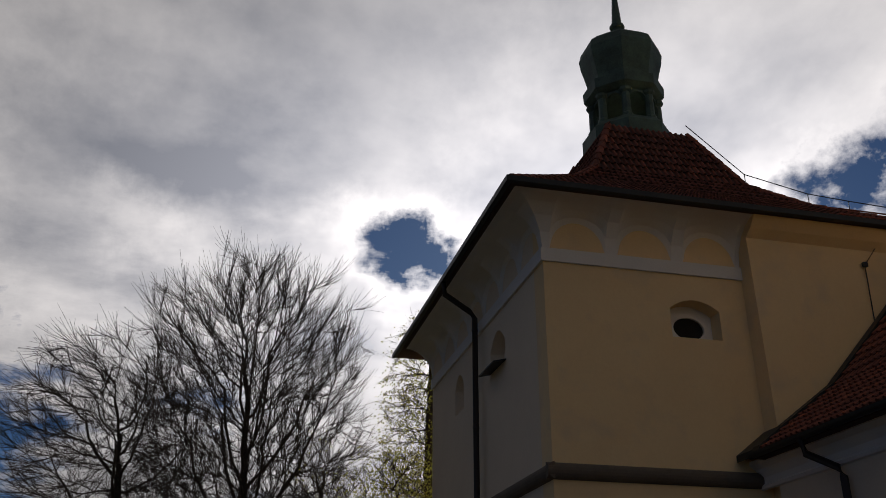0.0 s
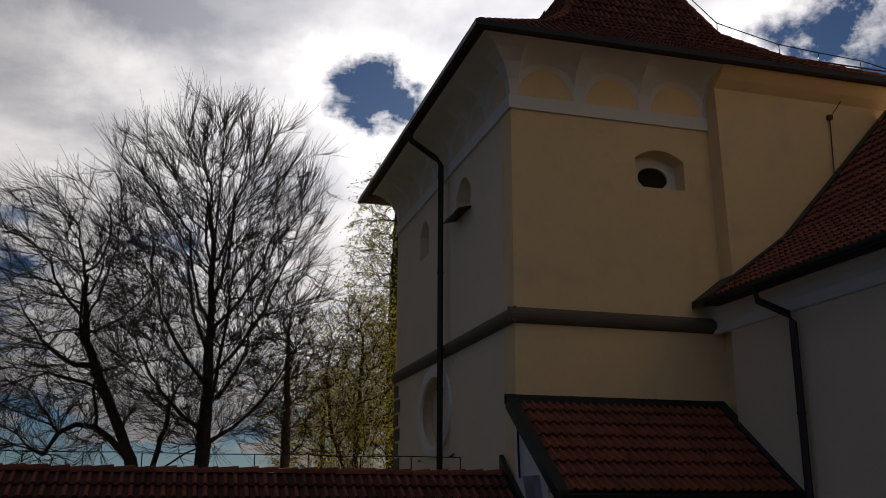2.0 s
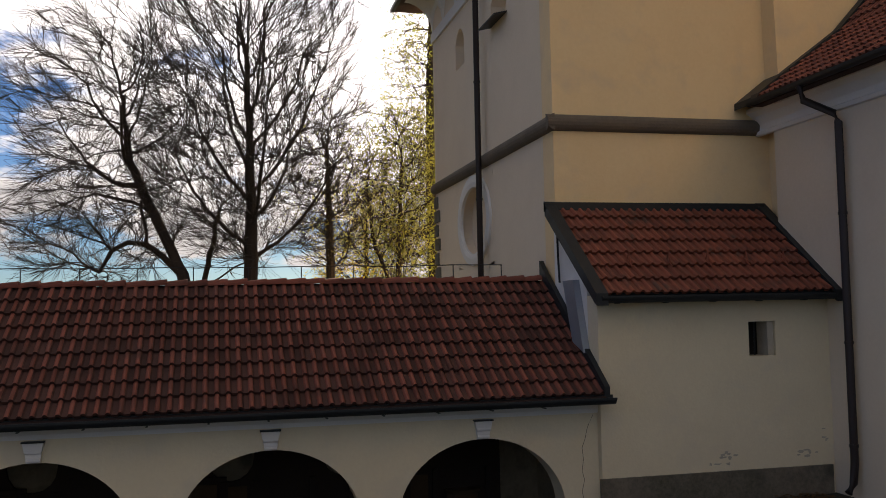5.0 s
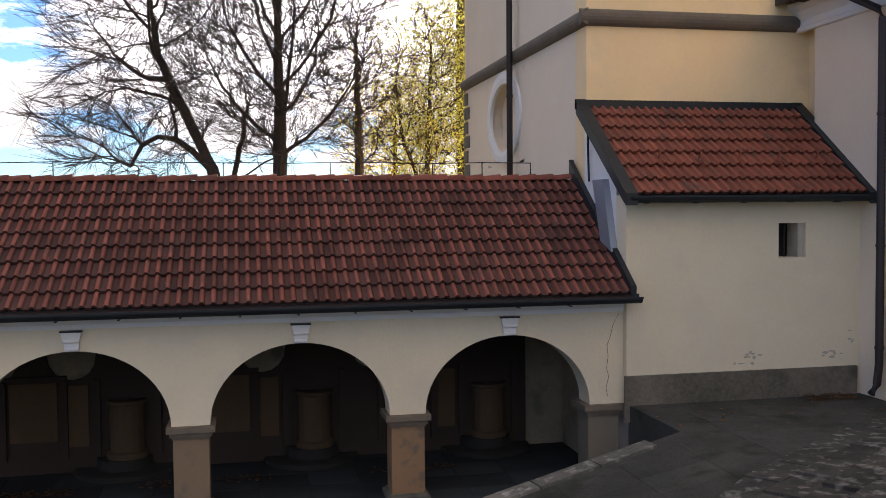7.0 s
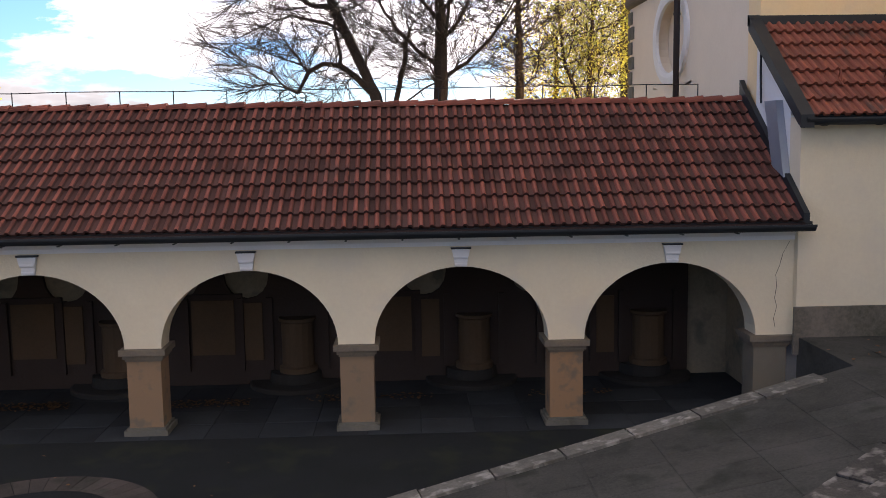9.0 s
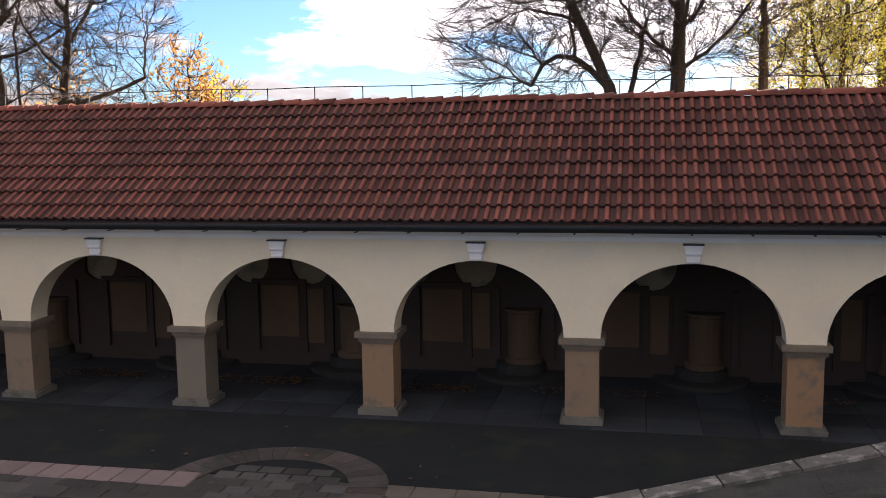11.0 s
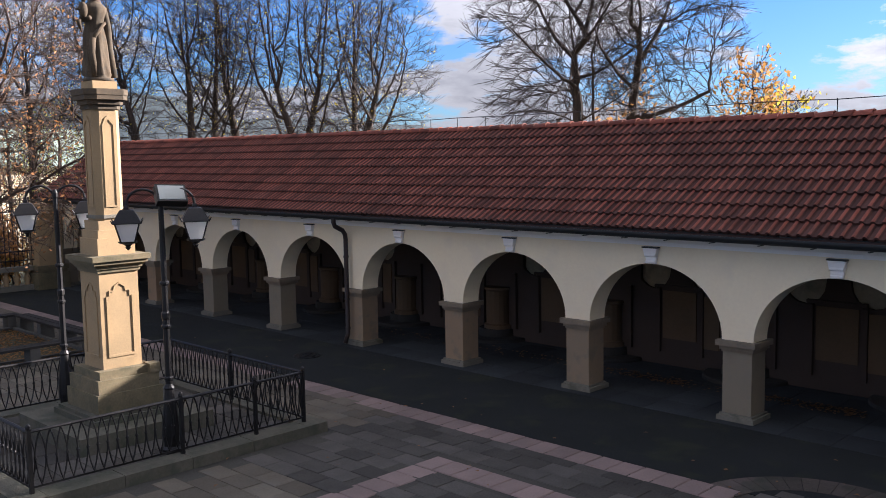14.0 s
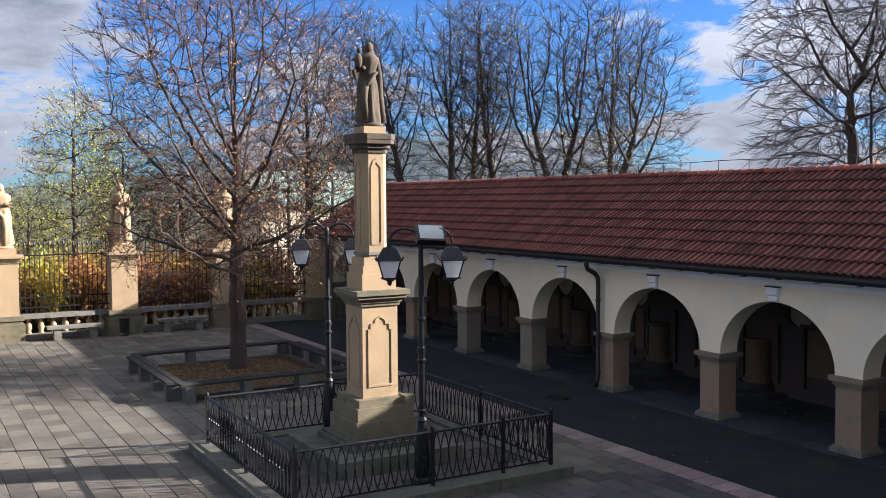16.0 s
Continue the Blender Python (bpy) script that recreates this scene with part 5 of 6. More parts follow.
def railing(name, a, b, posts, z0=0.17, top=1.10):
    """A wrought-iron railing from a to b: round top rail, flat bottom rail, crossed bars knotted where they meet, posts."""
    a, b = Vector((*a, 0)), Vector((*b, 0))
    d = b - a
    L, ang = d.length, math.degrees(math.atan2(d.y, d.x))
    t = thing(name, "black wrought-iron railing with crossed knotted bars", "railing", (a.x, a.y, 0), group="railings of the monument", rz=ang)
    bm = bmesh.new()
    tube(bm, [(0, 0, top - 0.03), (L, 0, top - 0.03)], 0.026, 8)
    part("top_rail", bm, IRON, t)
    bm = bmesh.new()
    box(bm, 0, L, -0.012, 0.012, z0 + 0.07, z0 + 0.10)
    part("bottom_rail", bm, IRON, t)
    n = round(L / 0.155)
    w = L / n
    bm = bmesh.new()
    zl, zh = z0 + 0.10, top - 0.05
    for s in (1, -1):
        pts = []
        for i in range(7):
            f = i / 6
            pts.append((s * (f - 0.5) * w * 0.98 + s * 0.018 * math.sin(2 * math.pi * f), s * 0.008, zl + (zh - zl) * f))
        tube(bm, pts, 0.0115, 5)
    lathe(bm, [(0.012, (zl + zh) / 2 - 0.035), (0.027, (zl + zh) / 2), (0.012, (zl + zh) / 2 + 0.035)], sides=6)
    unit = finish(bm, "lattice_bar", IRON)
    pieces("lattice_bar", unit, [pose(w * (i + 0.5), 0, 0) for i in range(n)], t)
    bm = bmesh.new()
    box(bm, -0.028, 0.028, -0.028, 0.028, z0 - 0.01, top)
    lathe(bm, [(0.03, top), (0.042, top + 0.02), (0.036, top + 0.06), (0.012, top + 0.085)], sides=8)
    post = finish(bm, "post", IRON)
    pieces("post", post, [pose(L * p, 0, 0) for p in posts], t)
    return t


railing("railing", (FX1, FY0), (FX1, FY1), (0.0, 0.5, 0.79))
railing("railing", (FX1, FY1), (FX0, FY1), (0.0, 0.5))
railing("railing", (FX0, FY1), (FX0, FY0), (0.0, 0.45))
railing("railing", (FX0, FY0), (FX1, FY0), (0.0, 0.5))

GLASS = let_light_through(material("frosted_lamp_glass", (0.86, 0.86, 0.85), 0.25, (0.80, 0.80, 0.79), 20, 2, 0.5, 0.0), 0.5)
FLOOD = material("floodlight_glass", (0.62, 0.70, 0.74), 0.08, (0.5, 0.58, 0.62), 20, 3, 0.5, 0.0, metal=0.7)


def street_lamp(at, rz, flood):
    t = thing("street_lamp", "black cast-iron lamp post with two hanging lanterns" + (" and a floodlight" if flood else ""), "street lamp", at, group="lamps of the monument", rz=rz)
    bm = bmesh.new()
    lathe(bm, [(0.16, 0), (0.16, 0.08), (0.12, 0.12), (0.145, 0.3), (0.14, 0.5), (0.10, 0.85), (0.085, 0.95), (0.075, 1.05), (0.09, 1.08), (0.06, 1.14)], sides=12)
    part("base", bm, IRON, t)
    bm = bmesh.new()
    lathe(bm, [(0.055, 1.1), (0.055, 2.2), (0.07, 2.22), (0.07, 2.30), (0.05, 2.33), (0.042, 4.05), (0.055, 4.08), (0.055, 4.16), (0.03, 4.22)], sides=10)
    part("pole", bm, IRON, t)
    for z in (1.2, 2.05, 2.75):
        bm = bmesh.new()
        lathe(bm, [(0.06, z), (0.078, z + 0.02), (0.078, z + 0.05), (0.06, z + 0.07)], sides=10)
        part("collar", bm, IRON, t)
    for s in (-1, 1):
        bm = bmesh.new()
        pts = [(0, 0, 3.75)] + [(s * (0.27 - 0.25 * math.cos(math.pi * i / 10)), 0, 4.05 + 0.24 * math.sin(math.pi * i / 10)) for i in range(11)] + [(s * 0.52, 0, 4.03)]
        tube(bm, pts, 0.022, 8)
        arm = part("arm", bm, IRON, t)
        lx = s * 0.52
        bm = bmesh.new()
        lathe(bm, [(0.02, 4.06), (0.05, 4.03), (0.055, 3.99), (0.15, 3.97), (0.22, 3.89), (0.285, 3.80), (0.30, 3.77), (0.28, 3.76)], lx, 0, 4, math.pi / 4)
        for q in range(4):
            w = math.pi / 4 + math.pi / 2 * q
            tube(bm, [(lx + 0.29 * math.cos(w), 0.29 * math.sin(w), 3.77), (lx + 0.34 * math.cos(w), 0.34 * math.sin(w), 3.83)], [0.018, 0.006], 5)
        lan = part("lantern", bm, IRON, t)
        bm = bmesh.new()
        lathe(bm, [(0.25, 3.76), (0.135, 3.47)], lx, 0, 4, math.pi / 4)
        part("glass", bm, GLASS, lan, "frosted white lantern glass")
        bm = bmesh.new()
        for q in range(4):
            w = math.pi / 4 + math.pi / 2 * q
            tube(bm, [(lx + 0.26 * math.cos(w), 0.26 * math.sin(w), 3.77), (lx + 0.142 * math.cos(w), 0.142 * math.sin(w), 3.46)], 0.013, 5)
        lathe(bm, [(0.15, 3.48), (0.145, 3.455), (0.07, 3.43), (0.035, 3.40), (0.045, 3.38), (0.012, 3.34)], lx, 0, 8)
        part("lantern_frame", bm, IRON, lan)
    if flood:
        bm = bmesh.new()
        box(bm, -0.24, 0.24, -0.05, 0.10, -0.165, 0.165)
        fl = part("floodlight", bm, IRON, t, "black floodlight housing", bevel=0.015)
        fl.matrix_basis = pose(0.16, -0.06, 4.20, -38, 3, 14)
        bm = bmesh.new()
        box(bm, -0.205, 0.205, -0.058, -0.05, -0.135, 0.135)
        part("floodlight_glass", bm, FLOOD, fl, "bright reflecting glass")
    return t


street_lamp((-13.72, 7.52, 0.12), 62, True)
street_lamp((-17.72, 7.55, 0.12), 66, False)


# ---- tree planter with benches ----
BX0, BX1, BY0, BY1 = -27.9, -22.7, 5.75, 10.6
WOOD = material("dark_weathered_wood", (0.026, 0.024, 0.022), 0.9, (0.042, 0.038, 0.034), 30, 2.0, 0.8, 0.3, 60, spec=0.15)
CONCRETE = material("grey_concrete", (0.095, 0.088, 0.076), 0.92, (0.07, 0.067, 0.06), 30, 1.5, 0.8, 0.3, 60)


def bench(x0, y0, x1, y1):
    a, b = Vector((x0, y0, 0)), Vector((x1, y1, 0))
    d = b - a
    L = d.length
    t = thing("bench", "dark plank bench on concrete blocks round the tree bed", "bench", (x0, y0, 0), group="benches round the tree", rz=math.degrees(math.atan2(d.y, d.x)))
    for y in (-0.20, 0.02):
        bm = bmesh.new()
        box(bm, 0.03, L - 0.03, y, y + 0.19, 0.42, 0.475)
        part("plank", bm, WOOD, t, bevel=0.008)
    n = 3
    for i in range(n + 1):
        bm = bmesh.new()
        x = 0.25 + (L - 0.5) * i / n
        box(bm, x - 0.12, x + 0.12, -0.19, 0.19, 0.0, 0.42)
        part("block", bm, CONCRETE, t, bevel=0.015)
    return t


bench(BX1, BY0, BX1, BY1)
bench(BX1 - 0.24, BY1, BX0 + 0.24, BY1)
bench(BX0, BY1, BX0, BY0)
bench(BX0 + 0.24, BY0, BX1 - 0.24, BY0)
bm = bmesh.new()
box(bm, BX0 + 0.25, BX1 - 0.25, BY0 + 0.25, BY1 - 0.25, -0.1, 0.05)
solid("tree_bed", bm, EARTH, "square bed of earth and fallen leaves under the tree", "bed", "structure")
for x0, x1, y0, y1 in ((BX0 + 0.20, BX1 - 0.20, BY0 + 0.20, BY0 + 0.30), (BX0 + 0.20, BX1 - 0.20, BY1 - 0.30, BY1 - 0.20), (BX0 + 0.20, BX0 + 0.30, BY0 + 0.30, BY1 - 0.30), (BX1 - 0.30, BX1 - 0.20, BY0 + 0.30, BY1 - 0.30)):
    bm = bmesh.new()
    box(bm, x0, x1, y0, y1, -0.08, 0.13)
    solid("bed_kerb", bm, CONCRETE, "low concrete kerb of the tree bed", "kerb", "structure", bevel=0.015)

# ---- balustrade with statues and iron fence ----
WX = -36.2
PILLARS = [14.95, 11.08, 7.20, 3.17, -0.8, -4.7]


def pillar():
    t = thing("pillar", "pale sandstone pillar of the balustrade", "pillar", group="pillars of the balustrade")
    bm = bmesh.new()
    square_stack(bm, [(0.62, 0.0, 0.62), (0.55, 0.62, 0.74), (0.60, 0.74, 0.90)])
    part("base", bm, MOSSY_SAND, t, "mossy moulded base", bevel=0.02)
    bm = bmesh.new()
    square_stack(bm, [(0.46, 0.90, 2.75)])
    part("shaft", bm, SANDSTONE, t, bevel=0.015)
    bm = bmesh.new()
    square_stack(bm, [(0.50, 2.75, 2.84), (0.57, 2.84, 2.92), (0.64, 2.92, 3.02), (0.42, 3.02, 3.25)])
    part("cap", bm, SANDSTONE, t, bevel=0.015)
    return t


first = pillar()
first.matrix_basis = pose(WX, PILLARS[0], 0)
for y in PILLARS[1:]:
    copy_thing(first, pose(WX, y, 0))
figure = statue_mesh("statue", 2.35, 0.72, 9, SANDSTONE)
for y, rz in zip(PILLARS[1:5], (80, 95, 88, 92)):
    s = tagged(new("statue", figure), "pale sandstone statue of a robed saint on a pillar", "statue", "saints of the balustrade")
    s.matrix_basis = pose(WX, y, 3.25, 0, 0, rz)


def balustrade(y0, y1):
    t = thing("balustrade", "low sandstone balustrade with turned balusters", "balustrade", (WX, y0, 0), group="balustrade bays")
    L = y1 - y0
    bm = bmesh.new()
    box(bm, -0.22, 0.22, 0, L, 0.0, 0.20)
    part("plinth", bm, GREY_STONE, t, bevel=0.015)
    bm = bmesh.new()
    box(bm, -0.22, 0.22, 0, L, 0.74, 0.90)
    part("handrail", bm, GREY_STONE, t, bevel=0.02)
    bm = bmesh.new()
    lathe(bm, [(0.10, 0.20), (0.10, 0.25), (0.07, 0.28), (0.12, 0.42), (0.11, 0.50), (0.055, 0.62), (0.09, 0.69), (0.10, 0.74)], sides=10)
    b = finish(bm, "baluster", SANDSTONE, smooth=True)
    n = int(L / 0.36)
    pieces("baluster", b, [pose(0, L * (i + 0.5) / n, 0) for i in range(n)], t)
    return t


def iron_fence(y0, y1):
    t = thing("iron_fence", "tall black iron fence with spiked bars on the balustrade", "fence", (WX, y0, 0.90), group="iron fence bays")
    L = y1 - y0
    for z in (0.20, 0.55, 2.05):
        bm = bmesh.new()
        box(bm, -0.02, 0.02, 0, L, z, z + 0.045)
        part("rail", bm, IRON, t)
    bm = bmesh.new()
    tube(bm, [(0, 0, 0), (0, 0, 2.38)], 0.016, 5)
    lathe(bm, [(0.016, 2.38), (0.034, 2.46), (0.004, 2.62)], sides=5)
    bar = finish(bm, "bar", IRON)
    n = int(L / 0.155)
    pieces("bar", bar, [pose(0, L * (i + 0.5) / n, 0) for i in range(n)], t)
    return t


for a, b in zip(PILLARS, PILLARS[1:]):
    balustrade(b + 0.58, a - 0.58)
    iron_fence(b + 0.47, a - 0.47)


def stone_bench(y):
    t = thing("stone_bench", "small stone bench before the balustrade", "bench", (WX + 0.75, y, 0), group="stone benches")
    bm = bmesh.new()
    box(bm, -0.22, 0.22, -0.95, 0.95, 0.40, 0.50)
    part("seat", bm, GREY_STONE, t, bevel=0.015)
    for yy in (-0.6, 0.6):
        bm = bmesh.new()
        box(bm, -0.16, 0.16, yy - 0.12, yy + 0.12, 0, 0.40)
        part("foot", bm, GREY_STONE, t, bevel=0.015)
    return t


for y in (5.4, 9.2):
    stone_bench(y)


def litter_bin(y):
    t = thing("litter_bin", "dark metal litter bin against a pillar base", "bin", (WX + 0.95, y, 0))
    bm = bmesh.new()
    lathe(bm, [(0.15, 0.12), (0.18, 0.62), (0.19, 0.64), (0.17, 0.64)], sides=12)
    part("drum", bm, IRON, t)
    bm = bmesh.new()
    lathe(bm, [(0.03, 0.0), (0.03, 0.14)], sides=8)
    lathe(bm, [(0.16, 0.0), (0.16, 0.03)], sides=10)
    part("foot", bm, IRON, t)
    return t


litter_bin(7.05)

# a pale house beyond the end of the arcade, and far wooded hills
house = thing("house", "pale rendered house with a weathered roof beyond the arcade", "house", (-54.5, 22.0, 0))
bm = bmesh.new()
box(bm, -3, 3, -4, 4, 0, 4.6)
part("wall", bm, ARCADE, house)
bm = bmesh.new()
prism(bm, [(-3.4, 4.5), (3.4, 4.5), (0, 6.6)], "y", -4.3, 4.3)
part("roof", bm, PALE_COPPER, house, "pale green sheet roof")
HILL = material("far_wooded_hill", (0.035, 0.05, 0.06), 1.0, (0.05, 0.065, 0.07), 0.02, 0.004, 0.8, 0.0)
bm = bmesh.new()
n = 120
top, bot = [], []
for i in range(n + 1):
    a = radians(-40 + 150 * i / n)
    h = 16 + 34 * max(0.0, noise.fractal(Vector((i * 0.09, 3.1, 0)), 1.0, 2.0, 4) + 0.45) * (0.6 + 0.5 * math.exp(-((math.degrees(a) - 62) / 22) ** 2)) + 44 * math.exp(-((math.degrees(a) - 63) / 5.5) ** 2) + 18 * math.exp(-((math.degrees(a) - 54) / 5) ** 2)
    top.append(bm.verts.new((-1100 * math.sin(a), 1100 * math.cos(a), h)))
    bot.append(bm.verts.new((-900 * math.sin(a), 900 * math.cos(a), -2)))
for i in range(n):
    bm.faces.new((bot[i], bot[i + 1], top[i + 1], top[i]))
solid("backdrop", bm, HILL, "far wooded hills on the horizon", "hills", "structure", smooth=True)

# ---- trees ----
def grow(rng, base, height, spread, trunk_r, levels=5, lean=(0, 0), fork=0.3, up=0.35, kids=(3, 4), crook=0.18, density=1.0, arch=0.0, lead=0.0):
    """Segments (p, q, r0, r1, level) of a bare tree, and the tips of its twigs."""
    segs, tips = [], []

    def limb(p, d, length, r, level):
        n = 5 if level == 0 else (4 if level < 3 else 3)
        q, pts = p.copy(), [(p.copy(), r)]
        dirn = d.normalized()
        for i in range(n):
            wob = Vector((rng.gauss(0, 1), rng.gauss(0, 1), rng.gauss(0, 0.6))) * crook * (0.22 if level == 0 else 1.0)
            pull = Vector((0, 0, up * (0.25 if level == 0 else 0.5))) - Vector((0, 0, arch * 0.3 * (level >= 2)))
            dirn = (dirn + wob + pull * 0.4).normalized()
            q = q + dirn * length / n
            rr = max(r * (1 - (0.45 if level == 0 else 0.66) * (i + 1) / n), 0.005)
            segs.append((pts[-1][0], q.copy(), pts[-1][1], rr, level))
            pts.append((q.copy(), rr))
        if level >= levels:
            tips.append((q.copy(), dirn.copy()))
            return
        count = rng.randint(*kids) + (2 if level == 0 else 0) + (1 if level >= 2 else 0)
        for k in range(int(count * density + 0.5)):
            t = fork + (1 - fork) * (k + rng.random()) / count if level == 0 else 0.25 + 0.75 * (k + rng.random()) / count
            i = min(int(t * n), n - 1)
            a = pts[i][0].lerp(pts[i + 1][0], t * n - i)
            ra = pts[i][1] * (0.62 - 0.2 * lead * (level == 0))
            side = Vector((rng.gauss(0, 1), rng.gauss(0, 1), 0)).normalized()
            ang = rng.uniform(0.45, 0.95) * (1.15 - 0.35 * t if level == 0 else 1)
            dd = (dirn * math.cos(ang) + side * math.sin(ang) * spread + Vector((0, 0, 0.15 - arch * 0.5)))
            limb(a, dd, length * rng.uniform(0.5, 0.72) * (1.0 if level else 0.95 - 0.35 * t), max(ra, 0.011), level + 1)
        # the leader goes on
        wander = 0.15 * (1 - 0.6 * lead)
        limb(q, dirn + Vector((rng.gauss(0, wander), rng.gauss(0, wander), 0.1 + 0.5 * lead)), length * (rng.uniform(0.55, 0.7) + 0.12 * lead), pts[-1][1], level + 1)

    limb(Vector(base), Vector((lean[0], lean[1], 1)), height * 0.46, trunk_r, 0)
    return segs, tips


def tube_mesh(name, segs, mat, sides_for):
    """Tapered tubes for all segments in one mesh."""
    co, faces = [], []
    for p, q, r0, r1, level in segs:
        s = sides_for(level)
        d = (q - p).normalized()
        a = d.cross(Vector((0, 0, 1)) if abs(d.z) < 0.95 else Vector((1, 0, 0))).normalized()
        b = d.cross(a)
        base = len(co)
        for c, r in ((p - d * r0 * 0.3, r0), (q, r1)):
            for k in range(s):
                w = 2 * math.pi * k / s
                co.append(c + a * (r * math.cos(w)) + b * (r * math.sin(w)))
        for k in range(s):
            faces.append((base + k, base + (k + 1) % s, base + s + (k + 1) % s, base + s + k))
    me = bpy.data.meshes.new(name)
    me.from_pydata([c[:] for c in co], [], faces)
    me.materials.append(mat)
    return me


def leaf_mesh(name, rng, tips, size, per_tip, mat, scatter=0.35):
    co, faces = [], []
    for p, d in tips:
        for _ in range(per_tip if isinstance(per_tip, int) else (1 if rng.random() < per_tip else 0)):
            c = p + Vector((rng.gauss(0, scatter), rng.gauss(0, scatter), rng.gauss(0, scatter) - 0.05))
            a = Vector((rng.gauss(0, 1), rng.gauss(0, 1), rng.gauss(0, 1))).normalized()
            b = a.cross(Vector((rng.gauss(0, 1), rng.gauss(0, 1), rng.gauss(0, 1)))).normalized()
            s = size * rng.uniform(0.6, 1.3)
            base = len(co)
            co += [c - a * s, c - b * s * 0.45 + a * 0.1 * s, c + a * s, c + b * s * 0.45 + a * 0.1 * s]
            faces.append((base, base + 1, base + 2, base + 3))
    me = bpy.data.meshes.new(name)
    me.from_pydata([c[:] for c in co], [], faces)
    me.materials.append(mat)
    return me


def leaf_material(name, a, b):
    return let_light_through(material(name, a, 0.7, b, 3, 0.8, 1.0, 0.0, island=0.35), 0.55)


LEAF_YELLOW = leaf_material("yellow_leaf", (0.55, 0.40, 0.04), (0.34, 0.30, 0.04))
LEAF_GREEN = leaf_material("yellow_green_leaf", (0.27, 0.31, 0.06), (0.42, 0.37, 0.07))
LEAF_ORANGE = leaf_material("orange_leaf", (0.44, 0.23, 0.065), (0.28, 0.14, 0.05))
LEAF_BROWN = leaf_material("brown_leaf", (0.44, 0.21, 0.075), (0.27, 0.125, 0.055))


def colonise(seed, stems, clouds, step, kill, up, crook, every, first):
    """Grow a bare tree: branches reach from the stems towards points spread through the crown, and share them out.
    stems: polylines from the ground; clouds: ellipsoids (x, y, z, radius, half height, points)."""
    rs = np.random.RandomState(seed)
    P, parent, bud, stem_n = [], [], [], 0
    for k, line in enumerate(stems):
        last = -1
        if k:
            last = min(range(len(P)), key=lambda i: (P[i][0] - line[0][0]) ** 2 + (P[i][1] - line[0][1]) ** 2 + (P[i][2] - line[0][2]) ** 2)
        for p, q in zip(line, line[1:]):
            p, q = np.array(p, float), np.array(q, float)
            n = max(2, int(np.linalg.norm(q - p) / step))
            for i in range(n):
                c = p + (q - p) * (i + (1 if k else 0)) / n + rs.normal(0, 0.02, 3) * (i > 0)
                P.append(c)
                parent.append(last)
                last = len(P) - 1
                bud.append(c[2] > first and (len(P) % every == 0 or (i == n - 1 and q is line[-1])))
        bud[-1] = True
    stem_n = len(P)
    pts = []
    for cx, cy, cz, r, h, n in clouds:
        n = int(n * 2.7)
        v = rs.normal(0, 1, (n, 3))
        v /= np.linalg.norm(v, axis=1)[:, None]
        v *= (rs.uniform(0.02, 1, (n, 1)) ** (1 / 2.6))
        lump = 1 + 0.10 * np.sin(v[:, :1] * 7 + seed) * np.cos(v[:, 2:] * 6 + seed * 2)
        pts.append(v * lump * np.array([r, r, h]) + np.array([cx, cy, cz]))
    A = np.concatenate(pts)
    P = np.array(P)
    ids = np.array([i for i in range(stem_n) if bud[i]])
    d = np.linalg.norm(A[:, None] - P[ids][None], axis=2)
    near, dist = ids[d.argmin(1)], d.min(1)
    used = {}
    for _ in range(110):
        keep = dist > kill
        A, near, dist = A[keep], near[keep], dist[keep]
        if not len(A):
            break
        dirs = A - P[near]
        dirs /= np.linalg.norm(dirs, axis=1)[:, None]
        grown, froms = [], []
        for i in np.unique(near):
            if used.get(i, 0) >= 3:
                continue
            used[i] = used.get(i, 0) + 1
            v = dirs[near == i].sum(0)
            v /= max(np.linalg.norm(v), 1e-3)
            back = P[i] - P[parent[i]] if parent[i] >= 0 else np.zeros(3)
            back = back / max(np.linalg.norm(back), 1e-3) if i >= stem_n else np.array([0, 0, 0.9])
            v = v + back * 0.8 + np.array([0, 0, up]) + rs.normal(0, crook * 0.8, 3)
            grown.append(P[i] + v / np.linalg.norm(v) * step)
            froms.append(i)
        if not grown:
            break
        base = len(P)
        G = np.array(grown)
        P = np.concatenate([P, G])
        parent += froms
        d = np.linalg.norm(A[:, None] - G[None], axis=2)
        m = d.min(1)
        better = m < dist
        near = np.where(better, base + d.argmin(1), near)
        dist = np.minimum(m, dist)
    tips = np.zeros(len(P))
    kids = np.zeros(len(P), int)
    for i in range(len(P)):
        if parent[i] >= 0:
            kids[parent[i]] += 1
    # straighten the limbs
    up_link = np.array([max(j, 0) for j in parent])
    for _ in range(7):
        ahead = np.zeros_like(P)
        np.add.at(ahead, up_link[1:], P[1:])
        ahead = np.where(kids[:, None] > 0, ahead / np.maximum(kids, 1)[:, None], P)
        Q = P * 0.4 + P[up_link] * 0.3 + ahead * 0.3
        move = (np.arange(len(P)) >= stem_n) & (kids > 0)
        P = np.where(move[:, None], Q, P)
    tips[kids == 0] = 1
    for i in range(len(P) - 1, -1, -1):
        if parent[i] >= 0:
            tips[parent[i]] += tips[i]
    return P, parent, kids, tips, stem_n, rs


